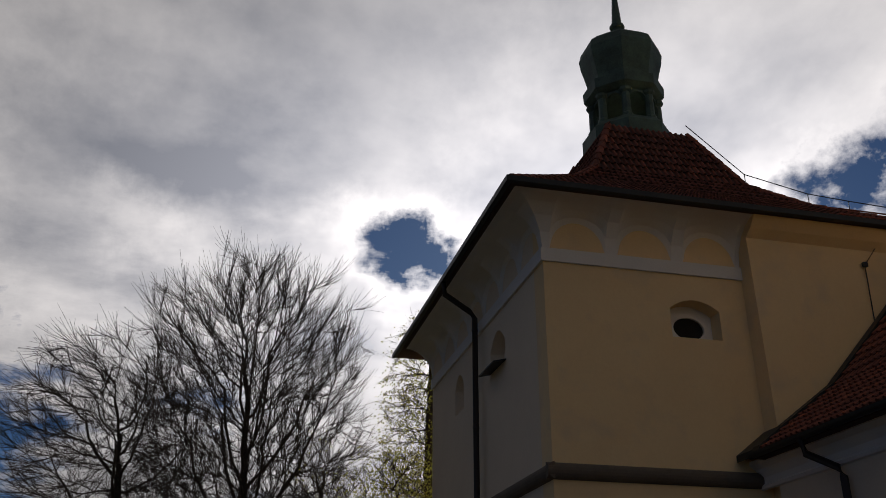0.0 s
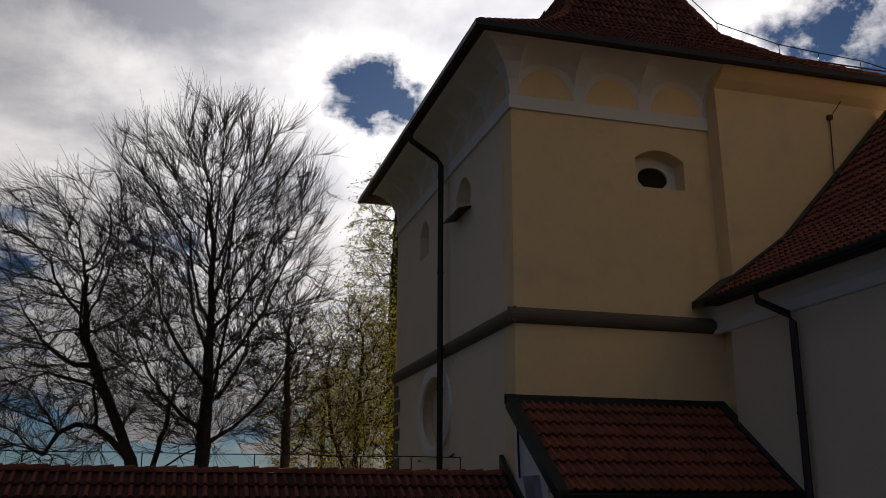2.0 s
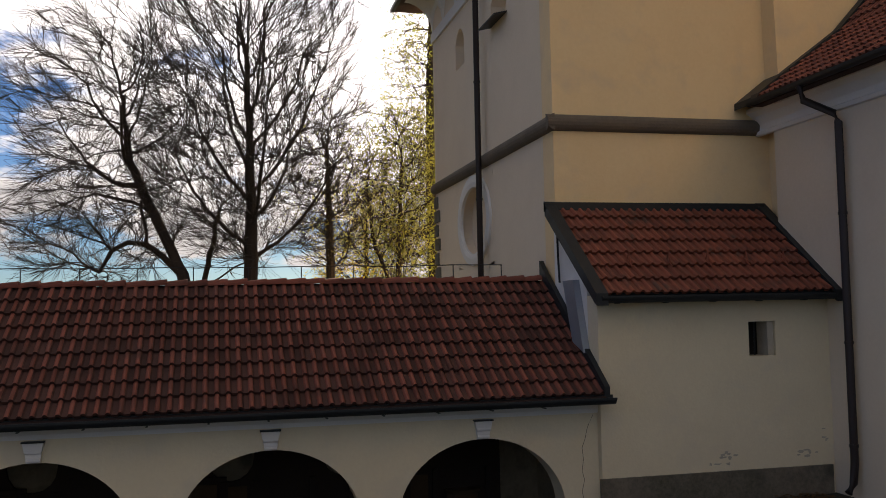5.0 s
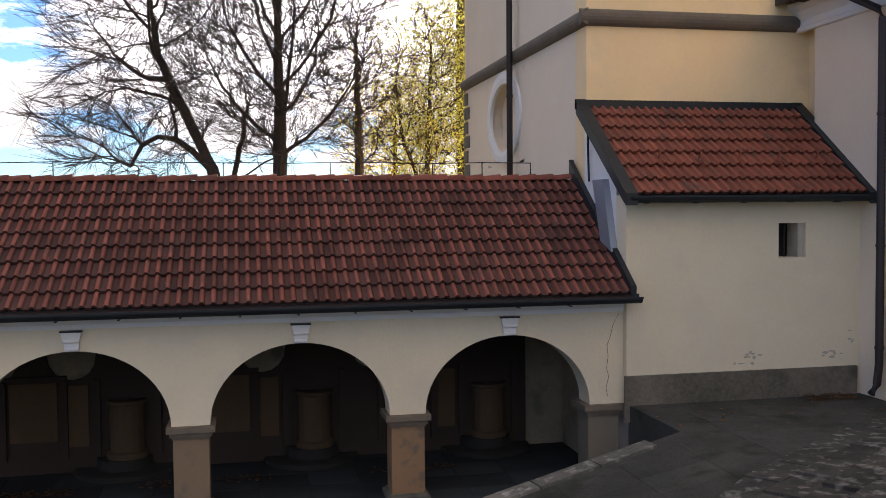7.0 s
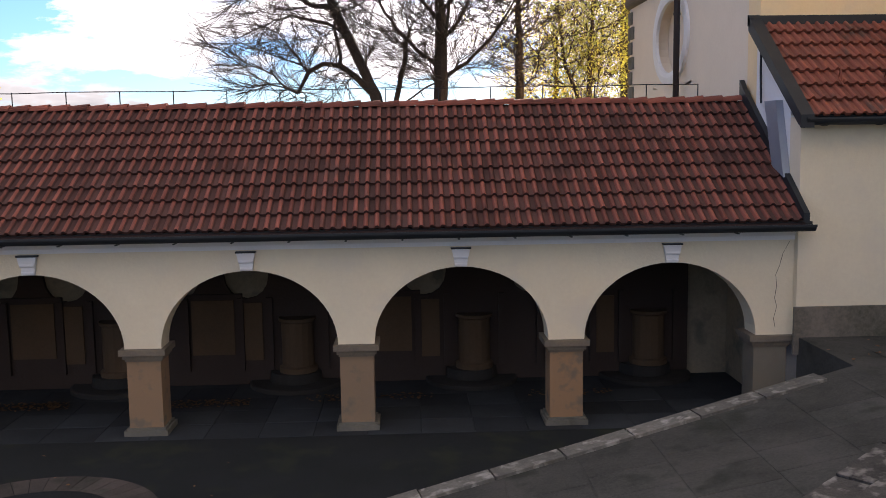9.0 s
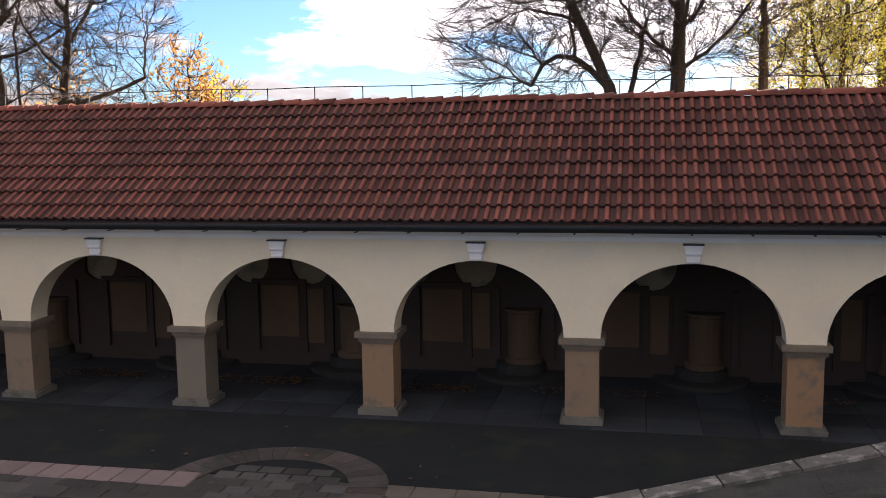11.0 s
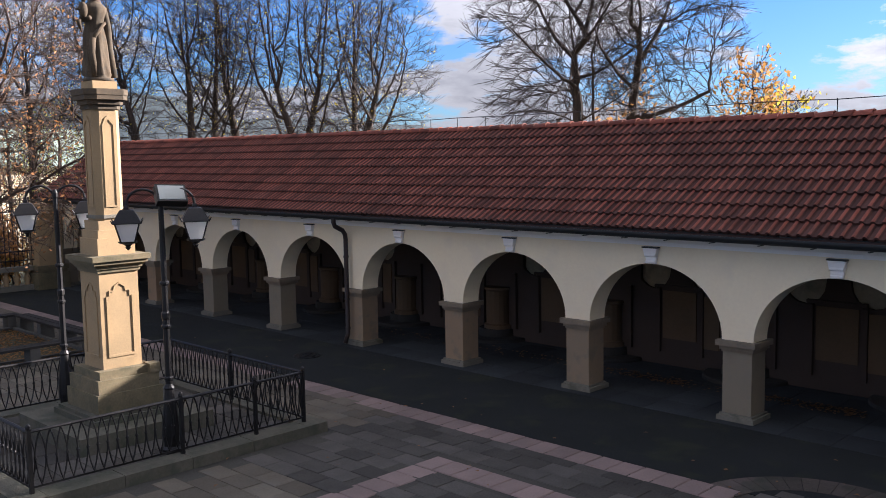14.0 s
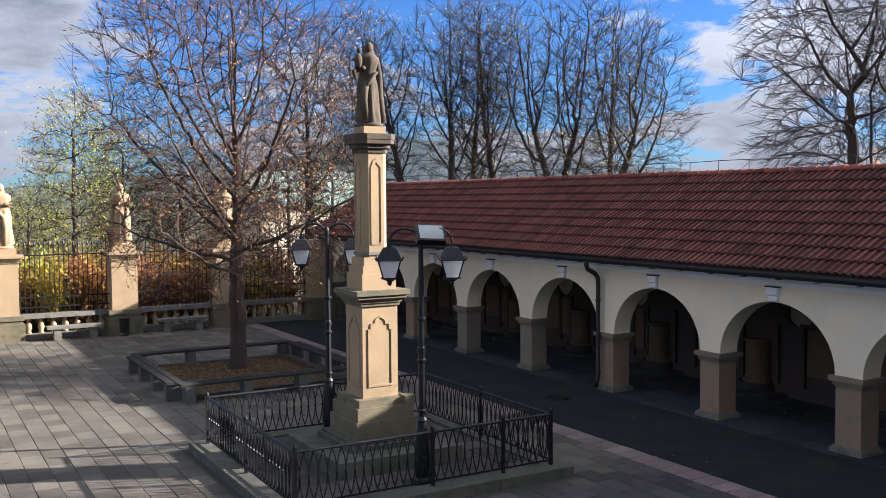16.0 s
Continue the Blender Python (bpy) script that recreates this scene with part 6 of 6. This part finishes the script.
def tree(name, label, at, stems, clouds, trunk_r, seed, step=0.28, kill=0.30, up=0.12, crook=0.22, every=4, first=3.0, twig=0.62, twigs=3,
         bark=None, leaf=None, leaf_size=0.07, per_tip=1.0, scatter=0.12, droop=0.0):
    t = thing(name, label, "tree", at)
    P, parent, kids, tips, stem_n, rs = colonise(seed, stems, clouds, step, kill, up, crook, every, first)
    total = tips.max()
    power = math.log(trunk_r / 0.0068) / math.log(total)
    rad = np.maximum(trunk_r * (tips / total) ** power, 0.0068)
    for i in range(stem_n):
        rad[i] *= 1 + 0.35 * math.exp(-max(P[i][2], 0) / 0.5)
    trunk, crown, ends = [], [], []
    for i in range(len(P)):
        j = parent[i]
        if j < 0:
            continue
        p, q = Vector(P[j]), Vector(P[i])
        r0, r1 = min(rad[j], rad[i] * 1.5), rad[i]
        (trunk if i < stem_n else crown).append((p, q, r0, r1, 0 if i < stem_n else (1 if r1 > 0.05 else (2 if r1 > 0.02 else 3))))
        if i >= stem_n and tips[i] <= 5:
            ahead = (q - p).normalized()
            for _ in range(twigs + (1 if kids[i] == 0 else 0)):
                v = (ahead + Vector(rs.normal(0, 0.27, 3)) + Vector((0, 0, up - droop))).normalized()
                a = p.lerp(q, rs.uniform(0, 1))
                length = twig * rs.uniform(0.5, 1.25)
                b = a + v * length * 0.5
                w = (v + Vector(rs.normal(0, 0.10, 3)) + Vector((0, 0, 0.20 - droop * 1.5))).normalized()
                c = b + w * length * 0.5
                crown.append((a, b, 0.0066, 0.0056, 3))
                crown.append((b, c, 0.0056, 0.0040, 3))
                ends.append((c, w))
                ends.append((b, v))
    bark = bark or BARK
    ob = new("trunk", tube_mesh("trunk", trunk, bark, lambda l: 10))
    ob.parent = t
    ob = new("crown", tube_mesh("crown", crown, bark, lambda l: 8 if l == 1 else (5 if l == 2 else 3)))
    ob.parent = t
    if leaf:
        rng = random.Random(seed)
        lv = new("leaves", leaf_mesh("leaves", rng, ends, leaf_size, per_tip, leaf, scatter))
        lv.parent = t
    return t


def limbs(seed, n, z0, z1, reach, low, high, droop=0.0, at=(0, 0)):
    """Main limbs up a trunk: the lowest long and flat, the upper ones shorter and steeper, each curving towards the light."""
    rng = random.Random(seed)
    out = []
    for i in range(n):
        f = i / max(n - 1, 1)
        w = 2.4 * i + rng.uniform(-0.4, 0.4)
        rise = radians(low + (high - low) * f + rng.uniform(-7, 7))
        step = reach * (1 - 0.45 * f) * rng.uniform(0.8, 1.1) / 4
        p = Vector((at[0], at[1], z0 + (z1 - z0) * f + rng.uniform(-0.15, 0.15)))
        line = [tuple(p)]
        for k in range(4):
            a = rise + radians(9 * k) - droop * k * (1 - f)
            w += rng.uniform(-0.22, 0.22)
            p = p + Vector((math.cos(w) * math.cos(a), math.sin(w) * math.cos(a), math.sin(a))) * step
            line.append(tuple(p))
        out.append(line)
    return out


def polar(az, r):
    a = radians(az)
    return (-r * math.sin(a), r * math.cos(a), 0)


# behind the arcade, towards the tower
tree("linden_tree", "tall bare linden with a dense fine-twigged crown behind the arcade", polar(-2.1, 30),
     [[(0, 0, 0), (0.02, 0, 8.0), (-0.05, 0, 12.0), (0.0, 0.1, 15.2)]] + limbs(3, 15, 6.6, 12.6, 4.4, 32, 68),
     [(0, 0, 13.2, 3.8, 4.4, 1700), (-0.2, 0, 9.2, 3.6, 2.4, 520), (0.0, 0, 7.2, 2.6, 1.0, 160)], 0.225, 14, up=0.42, every=4, first=6.4, crook=0.08, twigs=4, step=0.34, kill=0.40, twig=0.95)
tree("leaning_tree", "dark bare tree with a leaning trunk behind the arcade", polar(0.6, 28),
     [[(0, 0, 0), (-0.2, 0, 4.4), (-0.6, 0, 6.1), (-2.05, 0, 9.3), (-2.4, 0.1, 12.3)], [(-0.6, 0, 6.0), (-1.1, -0.1, 6.6), (-1.6, -0.2, 6.95), (-2.1, -0.25, 7.0), (-2.5, -0.3, 6.75), (-2.8, -0.3, 6.2)],
      [(-1.35, 0, 7.8), (-1.9, 0.4, 8.2), (-2.8, 0.5, 8.4)], [(-1.5, 0, 6.9), (-1.75, 0.2, 8.0), (-1.7, 0.2, 8.6)]] + limbs(9, 9, 8.2, 11.4, 3.0, 15, 60, at=(-2.1, 0.0)),
     [(-2.8, 0, 10.6, 2.6, 3.5, 1050), (-3.0, 0, 7.4, 2.6, 1.8, 560)], 0.18, 23, up=0.16, every=3, first=6.3, crook=0.15, droop=0.08, twigs=4, step=0.32, kill=0.36, twig=0.9)
tree("leaning_tree", "thin bare stem slanting between two larger trees", polar(1.0, 31),
     [[(0, 0, 0), (0.1, 0, 5.4), (0.75, 0, 8.6)], [(0.2, 0, 5.8), (1.5, 0, 6.6)]], [(0.8, 0, 8.0, 1.1, 1.4, 110)], 0.10, 37, crook=0.3, first=6.0)
tree("young_tree", "slender tree with upright twigs and hardly any leaves", polar(-6.7, 33),
     [[(0, 0, 0), (0.05, 0, 7.0), (0.0, 0, 11.6)]], [(0, 0, 9.3, 1.5, 3.2, 520)], 0.16, 5, up=0.25, every=3, first=4.5, leaf=LEAF_GREEN, leaf_size=0.055, per_tip=0.25)
tree("maple_tree", "autumn maple with yellow and green leaves", polar(-10.9, 34),
     [[(0, 0, 0), (0.0, 0, 6.0), (0.2, 0, 11.0)], [(0, 0, 5.2), (-0.9, 0, 7.5), (-1.1, 0, 9.5)]], [(0, 0, 8.9, 1.9, 3.5, 560)], 0.13, 8, up=0.25, every=3, first=4.5, leaf=LEAF_GREEN, leaf_size=0.055, per_tip=2, scatter=0.2)
tree("maple_tree", "lower autumn maple with yellow leaves", polar(-8.9, 37),
     [[(0, 0, 0), (0.0, 0, 6.0), (0.1, 0, 9.0)]], [(0, 0, 7.3, 1.8, 2.7, 420)], 0.13, 9, up=0.15, every=3, first=4.0, leaf=LEAF_YELLOW, leaf_size=0.052, per_tip=2, scatter=0.25)
tree("maple_tree", "autumn maple with yellow-green leaves beside the tower", polar(-13.2, 37),
     [[(0, 0, 0), (0.0, 0, 6.0), (0.1, 0, 11.5)]], [(0, 0, 8.9, 2.0, 3.7, 480)], 0.15, 19, up=0.15, every=3, first=4.0, leaf=LEAF_GREEN, leaf_size=0.055, per_tip=2, scatter=0.25)
tree("tall_tree", "tall tree with thin pale green foliage behind the tower", polar(-13.0, 42),
     [[(0, 0, 0), (0.0, 0, 12.0), (0.1, 0, 19.0)]], [(0, 0, 16.0, 2.2, 4.6, 520)], 0.24, 15, up=0.0, every=3, first=10.0, droop=0.1, leaf=LEAF_GREEN, leaf_size=0.07, per_tip=0.7)
# behind the middle of the arcade
for az, r, h, seed, leaf, n, text in ((26.6, 31, 7.6, 41, LEAF_ORANGE, 0.9, "orange and yellow"), (24.9, 32, 6.6, 42, LEAF_YELLOW, 0.6, "yellowish"), (33.4, 34, 7.6, 43, LEAF_ORANGE, 0.35, "brown")):
    tree("sapling", "small tree with " + text + " leaves behind the arcade", polar(az, r),
         [[(0, 0, 0), (0.1, 0, 4.5), (0, 0, h - 0.6)]], [(0, 0, h - 1.7, 1.05, 1.9, 110)], 0.06, seed, up=0.15, every=3, first=3.0, leaf=leaf, leaf_size=0.10, per_tip=n)
tree("oak_tree", "gnarled bare tree with twin stems and crooked limbs behind the arcade", polar(36.3, 32),
     [[(0.1, 0, 0), (0.0, 0, 5.0), (-0.25, 0, 7.6), (-0.7, 0.2, 10.4)], [(0.1, 0, 3.0), (0.45, 0.1, 5.6), (0.3, 0.2, 8.0), (0.9, 0.3, 10.5)]] + limbs(21, 9, 5.9, 9.6, 4.2, 12, 60, 0.05),
     [(-0.8, 0.2, 9.4, 3.2, 3.4, 900), (-1.4, 0.2, 6.5, 2.4, 0.9, 210)], 0.19, 51, up=0.12, crook=0.26, every=3, first=5.4, kill=0.32, droop=0.1)
tree("oak_tree", "gnarled bare tree with crooked limbs behind the arcade", polar(33.4, 33),
     [[(0, 0, 0), (-0.05, 0, 5.5), (0.35, 0, 8.0), (0.3, 0, 10.8)]] + limbs(22, 7, 5.8, 9.4, 3.6, 12, 60, 0.05),
     [(1.1, 0.2, 9.2, 2.8, 3.3, 720), (1.2, 0.2, 6.4, 2.0, 0.9, 160)], 0.18, 52, up=0.12, crook=0.26, every=3, first=5.4, kill=0.32, droop=0.1)
# park row beyond the far end of the arcade
ROW = ((62.4, 44, 13.6, 61, -0.9), (59.4, 45, 14.6, 62, 0), (58.1, 47, 15.0, 63, 0.3), (56.8, 46, 14.8, 64, -0.6), (53.5, 44, 14.2, 65, -1.2), (52.7, 45, 14.8, 66, 1.0), (49.9, 46, 14.2, 67, 0.1), (49.2, 44, 13.2, 68, 1.0), (65.0, 46, 14.2, 69, 0.3), (68.0, 47, 13.6, 70, 0))
for az, r, h, seed, lean in ROW:
    tree("bare_tree", "tall bare park tree with ascending limbs and a few yellow leaves", polar(az, r),
         [[(0, 0, 0), (0.05, 0, 5.5), (lean * 0.7, lean * 0.5, 9.0), (lean, lean * 0.8, h - 1.5)]] + limbs(seed, 9, 5.2, 9.6, 4.6, 42, 66, at=(lean * 0.35, lean * 0.25)),
         [(lean * 0.8, lean * 0.6, h - 4.4, 2.5, 4.4, 400), (0, 0, 6.6, 1.9, 1.6, 70)], 0.19, seed, twigs=2,
         up=0.35, crook=0.2, every=3, first=5.0, kill=0.34, leaf=LEAF_YELLOW, leaf_size=0.05, per_tip=0.09, scatter=0.2)
# courtyard linden
tree("courtyard_tree", "linden in the courtyard with spreading limbs and last brown leaves", (-26.3, 8.4, 0.05),
     [[(0, 0, 0), (0.0, 0.0, 3.0), (0.06, 0.03, 5.2), (0.0, 0.0, 10.6)]] + limbs(31, 22, 2.7, 7.4, 5.4, 14, 68, 0.05),
     [(0, 0, 7.9, 4.1, 4.4, 800), (0, 0, 4.0, 3.9, 2.0, 360)], 0.22, 78, twigs=2, twig=0.75, step=0.26, up=0.22, every=3, first=2.6, crook=0.14, droop=0.08, bark=BARK_GREY, leaf=LEAF_BROWN, leaf_size=0.055, per_tip=0.28, scatter=0.08)
for az, r, h, seed, leaf, n in ((81.2, 42, 9.6, 81, LEAF_GREEN, 0.8), (78.6, 46, 8.6, 82, LEAF_GREEN, 0.7), (75.4, 47, 8.0, 83, LEAF_YELLOW, 0.45), (72.0, 48, 8.4, 85, LEAF_BROWN, 0.35), (69.2, 50, 7.6, 86, LEAF_BROWN, 0.4), (83.6, 52, 5.6, 87, LEAF_GREEN, 0.9), (66.6, 48, 7.6, 91, LEAF_GREEN, 0.4), (86.0, 60, 5.6, 92, LEAF_YELLOW, 0.9)):
    tree("park_tree", "autumn tree thinning to green and yellow beyond the balustrade", polar(az, r),
         [[(0, 0, 0), (0, 0, 2.5), (0.1, 0, h - 1.5)]], [(0, 0, h * 0.58, 1.9, h * 0.42, 380)], 0.14, seed, up=0.1, every=3, first=1.2, leaf=leaf, leaf_size=0.06, per_tip=n if n < 0.6 else 1, scatter=0.3)


def shrub(name, label, at, height, seed, leaf):
    rng = random.Random(seed)
    t = thing(name, label, "shrub", at, group="shrubs beyond the balustrade")
    segs, tips = [], []
    for _ in range(9):
        s, tp = grow(rng, (rng.uniform(-0.5, 0.5), rng.uniform(-0.9, 0.9), 0), height * 0.9, 1.1, 0.035, levels=3, kids=(2, 3), up=0.3, fork=0.15, lean=(rng.uniform(-0.4, 0.4), rng.uniform(-0.4, 0.4)))
        segs += s
        tips += tp
    ob = new("crown", tube_mesh("crown", segs, BARK, lambda l: 4))
    ob.parent = t
    lv = new("leaves", leaf_mesh("leaves", rng, tips, 0.11, 4, leaf, 0.3))
    lv.parent = t
    return t


rng = random.Random(40)
KINDS = ((LEAF_ORANGE, "orange"), (LEAF_BROWN, "brown"), (LEAF_ORANGE, "orange"), (LEAF_YELLOW, "yellow"))
for i in range(22):
    y = 14.2 - 0.62 * i
    leaf, word = (LEAF_GREEN, "green") if y < 4.6 and i % 3 else KINDS[i % 4]
    shrub("shrub", "autumn shrub with " + word + " leaves beyond the balustrade", (-38.6 - 1.3 * (i % 3), y, 0), rng.uniform(2.3, 3.2), 90 + i, leaf)

# ---- fallen leaves ----
# tree-bed leaves: brighter orange, with the light on them put into the colour
LITTER_SUNLIT = leaf_material("sunlit_orange_leaf", (0.34, 0.17, 0.05), (0.20, 0.11, 0.045))
LITTER = leaf_material("fallen_leaf", (0.20, 0.105, 0.045), (0.11, 0.062, 0.034))


def leaf_litter(name, label, spots, seed, height, mat):
    rng = random.Random(seed)
    co, faces = [], []
    for cx, cy, rx, ry, n in spots:
        for _ in range(n):
            x, y = cx + rng.uniform(-rx, rx), cy + rng.uniform(-ry, ry)
            z = height(x) + rng.uniform(0.012, 0.04)
            s, w = rng.uniform(0.025, 0.055), rng.uniform(0, 6.28)
            c, d = math.cos(w) * s, math.sin(w) * s
            base = len(co)
            co += [(x - c, y - d, z), (x + d * 0.6, y - c * 0.6, z + rng.uniform(0, 0.02)), (x + c, y + d, z + 0.008), (x - d * 0.6, y + c * 0.6, z + rng.uniform(0, 0.02))]
            faces.append((base, base + 1, base + 2, base + 3))
    me = bpy.data.meshes.new(name)
    me.from_pydata(co, [], faces)
    me.materials.append(mat)
    return tagged(new(name, me), label, "leaves", kind="stuff")


leaf_litter("fallen_leaves", "brown fallen leaves along the foot of the niches", [(-7.5, 17.3, 1.2, 0.25, 260), (-4.0, 17.25, 1.0, 0.25, 220), (-11, 17.3, 1.0, 0.25, 160), (-0.8, 17.4, 1.2, 0.2, 110), (3.0, 17.4, 0.8, 0.2, 60), (-15, 17.3, 6, 0.3, 200)], 4, lambda x: 0.0, LITTER)
leaf_litter("fallen_leaves", "orange fallen leaves on the tree bed", [((BX0 + BX1) / 2, (BY0 + BY1) / 2, 2.6, 2.1, 5200)], 5, lambda x: 0.05, LITTER_SUNLIT)
leaf_litter("fallen_leaves", "scattered dry leaves on ramp and courtyard", [(10.2, 15.0, 0.5, 0.25, 180), (9.0, 14.4, 1.6, 0.8, 40), (7.5, 13.6, 1.0, 0.8, 14)], 6, lambda x: ramp_height(x), LITTER)
leaf_litter("fallen_leaves", "a few dry leaves blown across the courtyard", [(-12, 12, 12, 3.0, 60), (-26, 3, 9, 6, 220), (-8, 10, 8, 3, 40)], 7, lambda x: 0.0, LITTER)


# ---- paving, piece by piece ----
def slab_mesh(name, sx, sy, h, mat, bevel=0.012):
    bm = bmesh.new()
    lo = [bm.verts.new((x, y, -h)) for x, y in ((0, 0), (sx, 0), (sx, sy), (0, sy))]
    mid = [bm.verts.new((v.co.x, v.co.y, -bevel)) for v in lo]
    hi = [bm.verts.new((min(max(v.co.x, bevel), sx - bevel), min(max(v.co.y, bevel), sy - bevel), 0)) for v in lo]
    for a, b in ((lo, mid), (mid, hi)):
        for i in range(4):
            bm.faces.new((a[i], a[(i + 1) % 4], b[(i + 1) % 4], b[i]))
    bm.faces.new(hi)
    return finish(bm, name, mat)


def in_stripe(x, y):
    if 11.74 < y < 12.30 and -36 < x < -6.5:
        return True
    if math.hypot(x + 5.05, y - 11.9) < 1.75:
        return True
    return (9.98 < y < 10.56 and -10.62 < x < 2) or (-10.62 < x < -10.04 and y < 10.56)


PW, PH = 0.60, 0.40
paver_piece = slab_mesh("paver", PW - 0.009, PH - 0.009, 0.05, PAVER_PIECE_SHADED, 0.008)
near, far = [], []
for j in range(64):
    y = 12.30 - (j + 1) * PH
    if y < -13:
        break
    for i in range(70):
        x = -36.0 + i * PW + (PW / 2 if j % 2 else 0)
        cx, cy = x + PW / 2, y + PH / 2
        if x > 2.2 or in_stripe(cx, cy) or (FX0 - 0.5 < cx < FX1 + 0.5 and FY0 - 0.5 < cy < FY1 + 0.5) or (BX0 + 0.1 < cx < BX1 - 0.1 and BY0 + 0.1 < cy < BY1 - 0.1) or cx > -1.2 + 0.0 * cy:
            continue
        m = pose(x, y, random.uniform(-0.004, 0.004), random.uniform(-0.5, 0.5), random.uniform(-0.5, 0.5), random.uniform(-0.4, 0.4))
        # near pavers get the shade-darkened colour, the far field the sun-brightened one
        (near if -13.2 < cx < -5.6 and 8.2 < cy else far).append(m)
pieces("paver", paver_piece, near[:300], courtyard)
joined("paver_field", paver_piece, far + near[300:], PAVER_SUNLIT, courtyard)

pink = slab_mesh("pink_paver", 0.385, 0.53, 0.05, PINK)
spots = [pose(-16.6 + 0.40 * i, 11.76, 0.004 + random.uniform(-0.003, 0.003), 0, 0, random.uniform(-0.4, 0.4)) for i in range(26)]
spots += [pose(-36 + 0.40 * i, 11.76, 0.004) for i in range(46)]
spots += [pose(-10.6 + 0.40 * i, 10.0, 0.004 + random.uniform(-0.003, 0.003)) for i in range(22)]
spots += [pose(-10.06, 9.98 - 0.40 * (i + 1), 0.004, 0, 0, 90) for i in range(16)]
bm = bmesh.new()
w0, w1 = radians(-4.2), radians(4.2)
for r0, r1, z in ((1.14, 1.70, 0.006), ):
    pts = [(r0 * math.cos(w0 * 1.02), r0 * math.sin(w0 * 1.02)), (r1 * math.cos(w0 * 1.03), r1 * math.sin(w0 * 1.03)), (r1 * math.cos(w1 * 1.03), r1 * math.sin(w1 * 1.03)), (r0 * math.cos(w1 * 1.02), r0 * math.sin(w1 * 1.02))]
    prism(bm, pts, "z", -0.05, z)
wedge = finish(bm, "pink_paver", RING)
arc = [pose(-5.05, 11.9, 0.0, 0, 0, a) for a in range(-76, 171, 9)]
pieces("pink_paver", pink, spots, courtyard)
pieces("pink_paver", wedge, arc, courtyard)
# paving inside the ring
inner = slab_mesh("paver", 0.36, 0.26, 0.05, PAVER_PIECE_SHADED)
ring_in = []
for i in range(-3, 3):
    for j in range(-4, 4):
        x, y = i * 0.38 + (0.19 if j % 2 else 0), j * 0.275
        if math.hypot(x + 0.18, y + 0.13) < 0.95:
            ring_in.append(pose(-5.05 + x, 11.9 + y, 0.003))
pieces("paver", inner, ring_in, courtyard)
# slabs inside the railing
inside = [pose(FX0 + 0.15 + 0.55 * i, FY0 + 0.15 + 0.5 * j, 0.13) for i in range(8) for j in range(9) if not (SX - 1.5 < FX0 + 0.4 + 0.55 * i < SX + 1.4 and SY - 1.4 < FY0 + 0.4 + 0.5 * j < SY + 1.3)]
pieces("paving_slab", slab_mesh("paving_slab", 0.53, 0.48, 0.03, PAVER_PIECE_SHADED), inside, plinth)

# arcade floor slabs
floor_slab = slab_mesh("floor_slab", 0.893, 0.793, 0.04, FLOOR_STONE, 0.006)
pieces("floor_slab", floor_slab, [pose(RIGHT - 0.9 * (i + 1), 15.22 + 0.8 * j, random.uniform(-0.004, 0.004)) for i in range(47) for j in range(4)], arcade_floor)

# ramp slabs, kerb stones and cobbles
ramp_slab = slab_mesh("ramp_slab", 0.994, 0.694, 0.05, RAMP_STONE, 0.006)
tilt = -math.degrees(math.atan(0.2))
spots = []
for i in range(12):
    for j in range(12):
        x, y = -0.8 + 1.0 * i, 12.0 - 0.7 * j + (0.19 * (i + 1) if i < 8 else 3.2)
        kerb_y = 11.9 + (min(x, 6.5) + 0.9) * 0.196 if x < 6.4 else 15.25
        if y + 0.7 > kerb_y - 0.15 or x > 10.0:
            continue
        if y < 10.22 + (x - 5.22) * 0.70 - 0.9 and x > 3.4:
            continue
        spots.append(pose(x, y, ramp_height(x) + 0.004, 0, tilt if x < 5.6 else 0, random.uniform(-0.3, 0.3)))
pieces("ramp_slab", ramp_slab, spots, ramp)
bm = bmesh.new()
box(bm, 0, 0.98, -0.32, 0.0, -0.4, 0.05)
kerb_mesh = finish(bm, "kerb_stone", KERB_STONE, bevel=0.02)
ang = math.degrees(math.atan2(13.35 - 11.9, 7.4))
pieces("kerb_stone", kerb_mesh, [pose(-0.9 + 0.99 * i * 0.981, 11.92 + 0.192 * i * 0.99, ramp_height(-0.9 + 0.97 * i) - 0.0, 0, tilt, ang) for i in range(7)], ramp)
# broad worn steps beside the ramp
bm = bmesh.new()
box(bm, 0, 0.93, -0.48, 0.0, -0.22, 0.0)
bmesh.ops.subdivide_edges(bm, edges=[e for e in bm.edges if abs(e.verts[0].co.x - e.verts[1].co.x) > 0.5], cuts=5)
rng = random.Random(12)
for v in bm.verts:
    if v.co.z > -0.01:
        v.co.z += rng.uniform(-0.022, 0.004)
        v.co.y += rng.uniform(-0.018, 0.018)
step_mesh = finish(bm, "step_stone", STEP_STONE)
bearing = math.atan2(0.70, 1.0)
ux, uy = math.cos(bearing), math.sin(bearing)
spots = []
for row in range(9):
    for i in range(9):
        along = -2.6 + 0.95 * i + 0.4 * (row % 2) + random.uniform(-0.02, 0.02)
        x, y = 5.22 + along * ux + 0.50 * row * uy, 10.22 + along * uy - 0.50 * row * ux
        if 2.6 < x < 10.3 and y > 4.0:
            spots.append(pose(x, y, ramp_height(x + 0.3) + 0.03 + 0.05 * row + random.uniform(-0.005, 0.005), 0, random.uniform(-0.6, 0.6) + (tilt * 0.8 if x < 5.6 else 0), math.degrees(bearing) + random.uniform(-0.3, 0.3)))
pieces("step_stone", step_mesh, spots, ramp)
